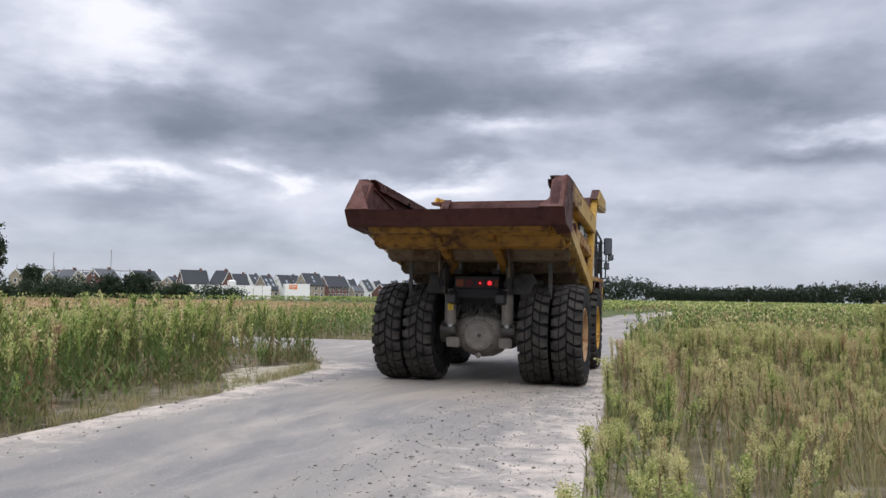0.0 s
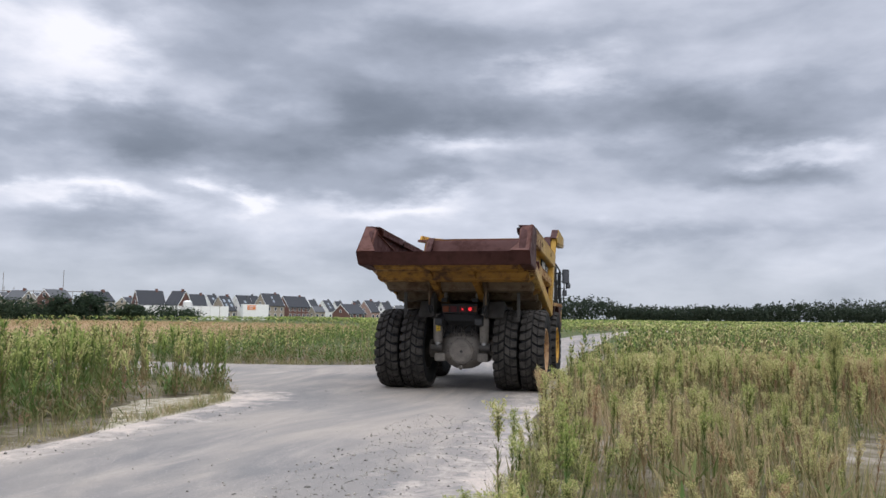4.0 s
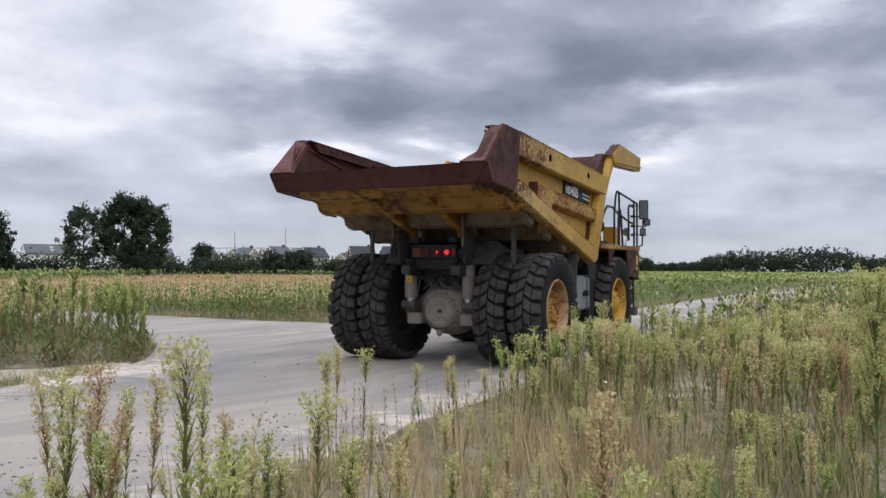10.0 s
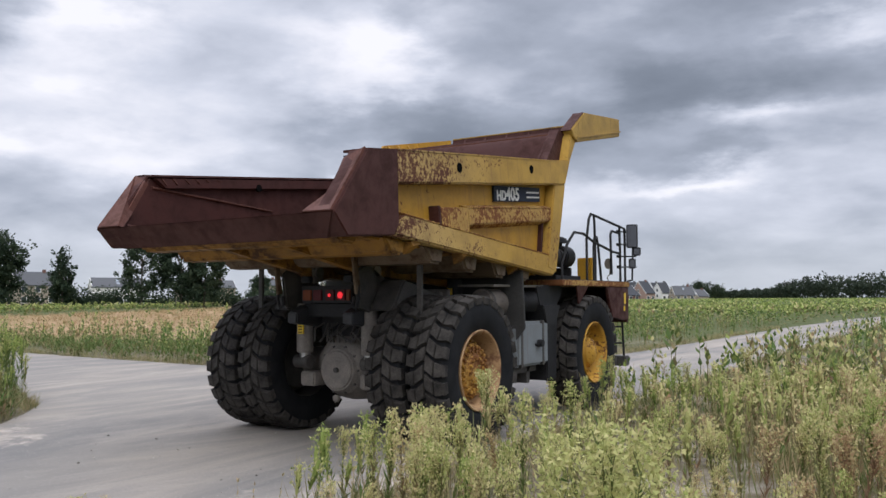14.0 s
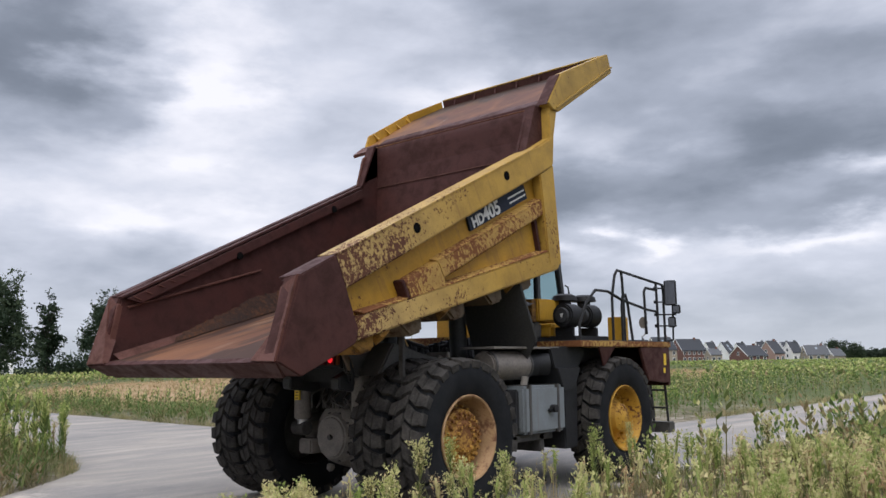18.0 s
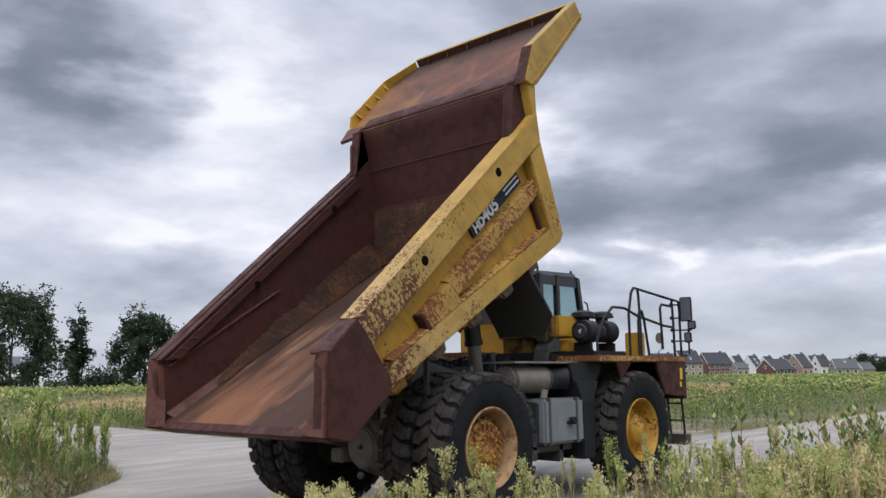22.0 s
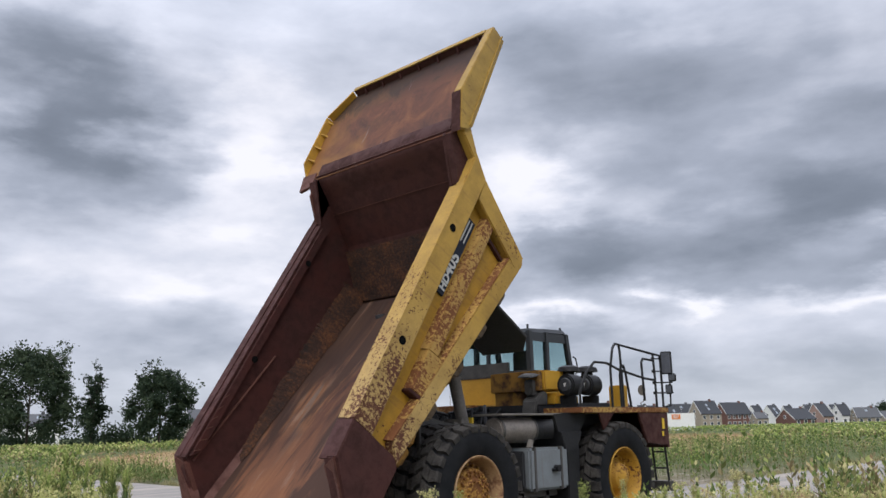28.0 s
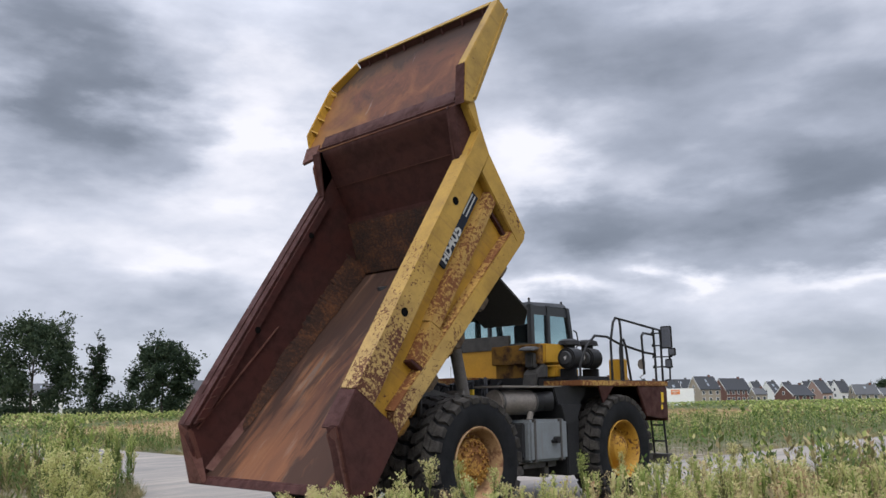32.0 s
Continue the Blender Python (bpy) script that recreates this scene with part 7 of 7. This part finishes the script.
# ---- houses ----
def house(x, y, turn, w, d, eave, ridge, wall_m, roof_m, label, skylights=0):
    """A house with a pitched roof; its front faces -y and its ridge runs along x before the turn."""
    root = tagged(new("house"), label, "house", "houses beyond the field")
    root.matrix_basis = pose(x, y, -0.03, 0, 0, turn)
    rx, ry = w / 2, d / 2
    bm = bm_new()
    prof = [(-ry, 0), (ry, 0), (ry, eave), (0, ridge - 0.12), (-ry, eave)]
    hexa(bm, [(-rx, a, b) for a, b in prof], [(rx, a, b) for a, b in prof])
    part("wall", bm, wall_m, root)
    bm = bm_new()
    k = (ridge - eave) / ry
    o = ry + 0.3
    ze = eave - 0.3 * k
    for s in (1, -1):
        hexa(bm, [(-rx - 0.1, 0, ridge), (rx + 0.1, 0, ridge), (rx + 0.1, s * o, ze), (-rx - 0.1, s * o, ze)], [(-rx - 0.1, 0, ridge + 0.2), (rx + 0.1, 0, ridge + 0.2), (rx + 0.1, s * o, ze + 0.2), (-rx - 0.1, s * o, ze + 0.2)])
    roof = part("roof", bm, roof_m, root, "dark tiled pitched roof")
    # white verge boards along the gables
    for e in (-1, 1):
        bm = bm_new()
        x0, x1 = sorted((e * (rx + 0.1), e * (rx + 0.16)))
        for s in (1, -1):
            slab(bm, [(0, ridge + 0.2), (s * o, ze + 0.2), (s * o, ze - 0.12), (0, ridge - 0.12)], x0, x1)
        part("verge_board", bm, RENDER_WHITE, roof)
    bm = bm_new()
    box(bm, rx * 0.55 - 0.35, rx * 0.55 + 0.35, -0.35, 0.35, ridge - 0.5, ridge + 0.75)
    part("chimney", bm, BRICK_RED if wall_m is not RENDER_WHITE else SLATE_GREY, roof)
    for i in range(skylights):
        u, q = -rx + w * (i // 2 + 0.6) / ((skylights + 1) // 2 + 0.2), 0.35 + 0.3 * (i % 2)
        ya, yb = -o * (q - 0.09), -o * (q + 0.09)
        za, zb = ridge + 0.24 - k * -ya, ridge + 0.24 - k * -yb
        bm = bm_new()
        hexa(bm, [(u - 0.4, ya, za), (u + 0.4, ya, za), (u + 0.4, yb, zb), (u - 0.4, yb, zb)], [(u - 0.4, ya, za + 0.08), (u + 0.4, ya, za + 0.08), (u + 0.4, yb, zb + 0.08), (u - 0.4, yb, zb + 0.08)])
        part("skylight", bm, SKYLIGHT, roof)
    n = max(2, int(w / 2.4))
    for z in (0.8, 3.3):
        if z + 1.4 > eave:
            continue
        for i in range(n):
            cx = -w / 2 + w * (i + 0.5) / n
            bm = bm_new()
            box(bm, cx - 0.66, cx + 0.66, -ry - 0.05, -ry + 0.02, z - 0.06, z + 1.4)
            win = part("window", bm, RENDER_WHITE, root)
            bm = bm_new()
            box(bm, cx - 0.52, cx + 0.52, -ry - 0.075, -ry - 0.05, z + 0.06, z + 1.28)
            part("pane", bm, PANE, win)
    for z in (eave - 2.0, eave + 0.2):
        if z > 0.4 and z + 1.2 < ridge - 0.8:
            for e in (-1, 1):
                x0, x1 = sorted((e * (rx - 0.02), e * (rx + 0.05)))
                bm = bm_new()
                box(bm, x0, x1, -0.6, 0.6, z, z + 1.3)
                win = part("window", bm, RENDER_WHITE, root)
                x0, x1 = sorted((e * (rx + 0.05), e * (rx + 0.075)))
                bm = bm_new()
                box(bm, x0, x1, -0.45, 0.45, z + 0.12, z + 1.18)
                part("pane", bm, PANE, win)


def neighbourhood():
    spec = [  # x, y, turn, width, depth, eave, ridge, wall, roof, skylights
        (-189.0, 190.7, 80, 4.5, 6.1, 5.9, 7.9, BRICK_TAN, SLATE_GREY, 0),
        (-185.3, 200.7, 79, 4.5, 6.0, 5.4, 7.5, BRICK_TAN, SLATE_GREY, 0),
        (-169.3, 188.0, 2, 5.3, 6.0, 5.2, 7.7, BRICK_TAN, SLATE_GREY, 0),
        (-184.2, 214.5, 77, 4.5, 6.0, 5.5, 7.7, BRICK_TAN, SLATE_GREY, 0),
        (-168.3, 201.6, 76, 7.4, 6.0, 6.1, 8.4, BRICK_RED, SLATE_GREY, 0),
        (-148.4, 194.0, 73, 7.9, 6.0, 5.1, 7.7, BRICK_TAN, SLATE, 0),
        (-180.2, 256.7, 72, 4.5, 8.0, 5.0, 7.4, BRICK_TAN, SLATE, 0),
        (-149.7, 222.9, 55, 9.0, 6.0, 4.4, 8.9, BRICK_RED, SLATE, 0),
        (-140.8, 226.1, -7, 5.3, 7.7, 4.2, 8.9, BRICK_RED, SLATE, 0),
        (-142.4, 240.2, 52, 5.4, 6.0, 4.3, 8.2, BRICK_TAN, SLATE, 0),
        (-154.4, 272.4, 67, 4.5, 7.0, 4.8, 8.8, RENDER_WHITE, SLATE, 1),
        (-131.6, 239.3, 66, 4.5, 8.1, 3.0, 7.7, BRICK_TAN, SLATE, 4),
        (-126.8, 244.0, 65, 5.7, 6.0, 3.0, 7.3, RENDER_WHITE, SLATE, 2),
        (-151.8, 296.9, 66, 11.4, 6.0, 5.7, 9.3, RENDER_WHITE, SLATE, 1),
        (-139.1, 292.1, 64, 9.4, 7.4, 5.4, 10.0, BRICK_TAN, SLATE, 2),
        (-138.3, 314.6, 63, 12.1, 7.7, 5.1, 9.5, BRICK_RED, SLATE, 0),
        (-148.1, 359.5, 61, 4.5, 6.0, 5.1, 8.9, RENDER_WHITE, SLATE, 0),
        (-123.6, 304.7, 45, 4.5, 6.0, 3.1, 5.3, BRICK_TAN, SLATE_GREY, 0),
        (-136.3, 348.2, 60, 4.5, 9.5, 3.7, 8.5, RENDER_WHITE, SLATE, 2),
        (-143.2, 383.1, 59, 4.5, 6.0, 4.5, 8.7, RENDER_WHITE, SLATE, 0),
        (-104.0, 288.9, 59, 8.7, 10.1, 2.4, 6.0, BRICK_RED, SLATE, 0),
        (-128.2, 367.4, 58, 4.6, 6.0, 4.2, 8.6, RENDER_WHITE, SLATE, 0),
        (-102.3, 307.6, 57, 4.5, 9.2, 3.3, 7.8, BRICK_PINK, SLATE, 0),
        (-118.6, 370.7, 57, 4.5, 6.0, 4.5, 8.3, RENDER_WHITE, SLATE, 0),
        (-98.6, 319.4, 56, 4.5, 6.0, 3.6, 7.4, RENDER_WHITE, SLATE, 0),
        (-89.7, 317.0, 39, 8.4, 6.0, 2.6, 5.9, BRICK_TAN, SLATE_GREY, 1),
        (-89.0, 338.1, 54, 5.3, 6.0, 2.1, 4.7, BRICK_TAN, SLATE_GREY, 0),
        (-107.4, 363.9, 55, 4.9, 7.9, 3.0, 6.1, BRICK_TAN, SLATE_GREY, 0),
        (-181.8, 104.6, 75, 9, 8, 5.0, 8.0, BRICK_TAN, SLATE_GREY, 0), (-174.3, 122, 63, 12, 8, 4.6, 6.8, RENDER_WHITE, SLATE_GREY, 2), (-183.6, 47.4, 100, 11, 9, 4.4, 8.0, BRICK_RED, SLATE_GREY, 0),
        (-186, 62, 68, 16, 9, 4.6, 7.0, RENDER_WHITE, SLATE_GREY, 3), (-160, 138, 56, 14, 9, 4.4, 6.2, BRICK_TAN, SLATE_GREY, 0)]
    words = {"red_brown_brick": "red-brown brick house", "beige_brick": "beige brick house", "pinkish_brick": "pinkish brick house", "white_house_wall": "white-walled house"}
    for x, y, t, w, d, e, rg, wm, rm, sk in spec:
        house(x, y, t, w, d, e, rg, wm, rm, words[wm.name] + (" with skylights in a dark pitched roof" if sk else " with a dark pitched roof"), sk)
    # white site fence, tank and sign
    fence = tagged(new("site_fence"), "white building-site hoarding in front of the houses", "fence")
    fence.location = (-128.7, 182.8, 0)
    for i in range(10):
        x0, y0 = 2.17 * i, 1.29 * i
        bm = bm_new()
        hexa(bm, [(x0, y0, 0), (x0 + 2.05, y0 + 1.22, 0), (x0 + 2.0, y0 + 1.32, 0), (x0 - 0.05, y0 + 0.1, 0)], [(x0, y0, 3.8), (x0 + 2.05, y0 + 1.22, 3.8), (x0 + 2.0, y0 + 1.32, 3.8), (x0 - 0.05, y0 + 0.1, 3.8)])
        part("fence_panel", bm, RENDER_WHITE, fence)
    bm = bm_new()
    cyl(bm, (-109.3, 177.3, 0), (-109.3, 177.3, 4.7), 1.15, n=20)
    cyl(bm, (-109.3, 177.3, 4.7), (-109.3, 177.3, 5.1), 1.15, 0.5, 20)
    tagged(part("storage_tank", bm, RENDER_WHITE, None, "", True), "white round storage tank beside the houses", "tank")
    bm = bm_new()
    site = pose(-103.4, 207.0, 0, 0, 0, 40)
    box(bm, -4.6, 3.0, 0, 2.4, 0, 4.6)
    bmesh.ops.transform(bm, matrix=site, verts=bm.verts)
    cont = tagged(part("site_container", bm, RENDER_WHITE), "white site container with an orange sign", "container")
    bm = bm_new()
    box(bm, -3.3, -0.9, -0.08, 0, 3.0, 4.3)
    bmesh.ops.transform(bm, matrix=site, verts=bm.verts)
    part("sign_panel", bm, plain("orange_sign", (0.75, 0.22, 0.05), 0.6), cont, "orange sign with pale bars")
    bm = bm_new()
    box(bm, -3.0, -1.2, -0.12, -0.08, 3.75, 4.0), box(bm, -3.0, -1.7, -0.12, -0.08, 3.3, 3.5)
    bmesh.ops.transform(bm, matrix=site, verts=bm.verts)
    part("bar", bm, WHITE, cont)
    # scaffolding of the building site
    bm = bm_new()
    r = random.Random(2)
    for i in range(14):
        a = i / 13
        x0, y0 = -196 + 36 * a, 196 + 12 * a
        cyl(bm, (x0, y0, 0), (x0, y0, 8.0 + r.uniform(0, 1.6)), 0.09, n=5)
    for z in (3.0, 5.5, 8.0):
        cyl(bm, (-196, 196, z), (-160, 208, z + 0.1), 0.12, n=5)
    for x0, y0, hh in ((-190, 205, 14.0), (-172, 210, 15.0)):
        cyl(bm, (x0, y0, 0), (x0, y0, hh), 0.10, n=5)
    tagged(part("scaffolding", bm, DUSTY), "grey scaffolding poles round houses being built", "scaffolding")


def woodland():
    prof = [(-134, 8), (-124, 7.5), (-117, 5), (-104, 5.3), (-84, 6.6), (-80, 10), (-72, 12.5), (-58, 15), (-44, 14), (-24, 16.6), (-13, 16.2), (-4, 13.2), (0, 10.6), (5, 10.6), (20, 9.6), (33, 9.4), (40, 11.3), (58, 9.8), (78, 12.6), (93, 14.2), (100, 13.2), (120, 15), (150, 14), (260, 15)]
    r = np.random.RandomState(77)
    cs = []
    for row in range(2):
        x = -134.0 - 4 * row
        while x < 260:
            h = np.interp(x, [p[0] for p in prof], [p[1] for p in prof]) * (r.uniform(0.93, 1.05) if row == 0 else r.uniform(0.55, 0.88))
            w = h * r.uniform(0.30, 0.48)
            u = r.normal(0, 1, (80, 3))
            u = u / np.linalg.norm(u, axis=1)[:, None] * r.uniform(0.35, 0.96, (80, 1))
            # crowns are domes that reach down to the ground
            cs.append(np.stack([x + u[:, 0] * w, 467 - row * 7 + u[:, 1] * w * 0.6, h * np.where(u[:, 2] > 0, 0.5 + 0.48 * u[:, 2], 0.5 + 0.55 * u[:, 2])], -1))
            x += w * r.uniform(0.75, 1.2)
    cs = np.concatenate(cs)
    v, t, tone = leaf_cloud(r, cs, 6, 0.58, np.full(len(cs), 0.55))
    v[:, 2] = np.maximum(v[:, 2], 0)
    tagged(new("woodland", np_mesh("woodland", v, t, [WOODS], None, tone)), "dark green wood, paled for haze, along the far edge of the field", "woods", kind="stuff")


def hedges():
    r = np.random.RandomState(41)
    cs = []
    for x0, y0, x1, y1, h, n in ((-150, 30, -125, 62, 3.4, 60), (-125, 62, -112, 112, 3.6, 80), (-112, 112, -118, 150, 3.8, 60), (-118, 150, -105, 175, 3.2, 50), (-160, -20, -150, 30, 3.5, 70), (-150, 190, -175, 225, 2.6, 30)):
        for i in range(n):
            a = r.uniform(0, 1)
            hh = h * r.uniform(0.45, 1.1)
            k = 14
            cs.append(np.stack([x0 + (x1 - x0) * a + r.normal(0, 0.9, k), y0 + (y1 - y0) * a + r.normal(0, 0.9, k), hh * r.uniform(0.1, 1, k)], -1))
    cs = np.concatenate(cs)
    v, t, tone = leaf_cloud(r, cs, 9, 0.24, np.full(len(cs), 0.45))
    v[:, 2] = np.maximum(v[:, 2], 0)
    tagged(new("hedge", np_mesh("hedge", v, t, [FOLIAGE], None, tone)), "dark green hedge and scrub behind the field", "hedge", kind="stuff")


for args in ((-111.8, 81.9, 12.2, 7.0, 1, "airy birch with drooping limbs at the field's edge", "round", 0.75), (-107.8, 86.9, 14.1, 9.0, 2, "dense dark tree beside a birch", "round", 1.6), (-105.1, 89.7, 13.0, 8.0, 3, "dense dark tree in a clump", "round", 1.5),
             (-118.8, 71.9, 10.5, 6.2, 4, "slender young birch before a hedge", "slim", 0.6), (-113.2, 56.4, 12.2, 10.4, 5, "round dark broadleaf tree", "round", 1.7),
             (-119.5, 48.6, 14.2, 6.0, 6, "slender conical tree between two round trees", "slim", 0.5), (-118.2, 38.6, 15.1, 15.3, 7, "wide spreading dark oak-like tree", "round", 1.3), (-122.5, 26.0, 17.8, 9.5, 8, "tall loose dark tree", "round", 1.0),
             (-119.9, 117.8, 6.4, 4.5, 9, "young round bush on the field's edge", "shrub", 1.0), (-108, 126, 4.5, 6, 10, "low dark bush behind the field", "shrub", 1.0), (-104, 130, 5.2, 7, 11, "spreading dark bush behind the field", "shrub", 1.1), (-97.3, 134.5, 3.2, 5.5, 12, "low dark bush behind the field", "shrub", 1.0),
             (-99, 376, 8.5, 12, 13, "dark tree beside the houses", "round", 1.0), (-92, 380, 7, 9, 14, "dark tree beside the houses", "round", 1.0)):
    tree(*args)
neighbourhood()
woodland()
hedges()
gravel()
near_xy, near_h, near_tone = field()
weed_things(near_xy, near_h)
bush(6.16, -7.08, 1.57, 3, "tall bushy green fleabane with white buds", 0.16, 0.08)


# ---- what moves ----
DRIVE = ((0, 0.02, -5.07, -0.2), (0.5, 0.05, -4.25, 0), (1.0, 0.07, -3.46, 0.1), (1.5, 0.08, -2.71, 0), (2.0, 0.10, -2.05, -0.1), (2.5, 0.10, -1.42, -0.3), (3.0, 0.10, -0.82, -0.4), (3.5, 0.08, -0.32, -0.5), (4.0, 0.03, -0.05, -0.2), (4.4, 0, 0, 0), (32, 0, 0, 0))
TIP = ((0, 0), (10.2, 0), (11, 2.0), (11.5, 3.1), (12, 4.2), (12.5, 5.3), (13, 6.5), (13.5, 7.8), (14, 9.3), (14.5, 11.4), (15.5, 16.3), (16.5, 21.5), (17, 24.3), (17.5, 26.9), (18, 29.5), (18.5, 31.8), (19, 33.6), (19.5, 35.5), (20, 37.4), (20.5, 39.5), (21, 41.6), (21.5, 43.5), (22, 45.2), (22.5, 46.8), (23, 48.4), (23.5, 49.8), (24, 51.3), (24.5, 52.7), (25, 54.2), (25.5, 55.9), (26, 57.7), (26.5, 59.3), (27.3, 60.8), (28.5, 60.95), (32, 60.95))


def swung(y, z, degrees):
    """Where a point of the lowered bed goes when the bed is tipped."""
    a = radians(degrees)
    return HY + (y - HY) * math.cos(a) - (z - HZ) * math.sin(a), HZ + (y - HY) * math.sin(a) + (z - HZ) * math.cos(a)


def motions():
    walk(truck, [(t, pose(x, y, 0, 0, 0, yaw)) for t, x, y, yaw in DRIVE])
    for ob, x, y, turn in wheels:
        walk(ob, [(t, pose(x, y, R_TYRE, math.degrees(-(d + 5.07) / R_TYRE + turn), 0, 0)) for t, _, d, _ in DRIVE])
    walk(bed, [(t, pose(0, HY, HZ, a, 0, 0)) for t, a in TIP])
    for s, barrel, sleeve, rod in hoists:
        low = Vector((s * 0.64, 1.30, 0.70))
        br, sr, rr = [], [], []
        for t, a in TIP:
            y, z = swung(1.38, 1.95, a)
            high = Vector((s * 0.64, y, z))
            tilt_ = math.degrees(math.atan2(-(high.y - low.y), high.z - low.z))
            unit_ = (high - low).normalized()
            start = high - unit_ * 1.45
            br.append((t, pose(*start, tilt_, 0, 0)))
            sr.append((t, pose(*(low + (start + unit_ * 0.35 - low) * 0.5), tilt_, 0, 0)))
            rr.append((t, pose(*low, tilt_, 0, 0)))
        walk(barrel, br)
        walk(sleeve, sr)
        walk(rod, rr)
    for s, ej in ejectors:
        walk(ej, [(t, pose(s * 1.27, *swung(-0.42, 2.22, a), 0, 0, 0)) for t, a in TIP])


motions()
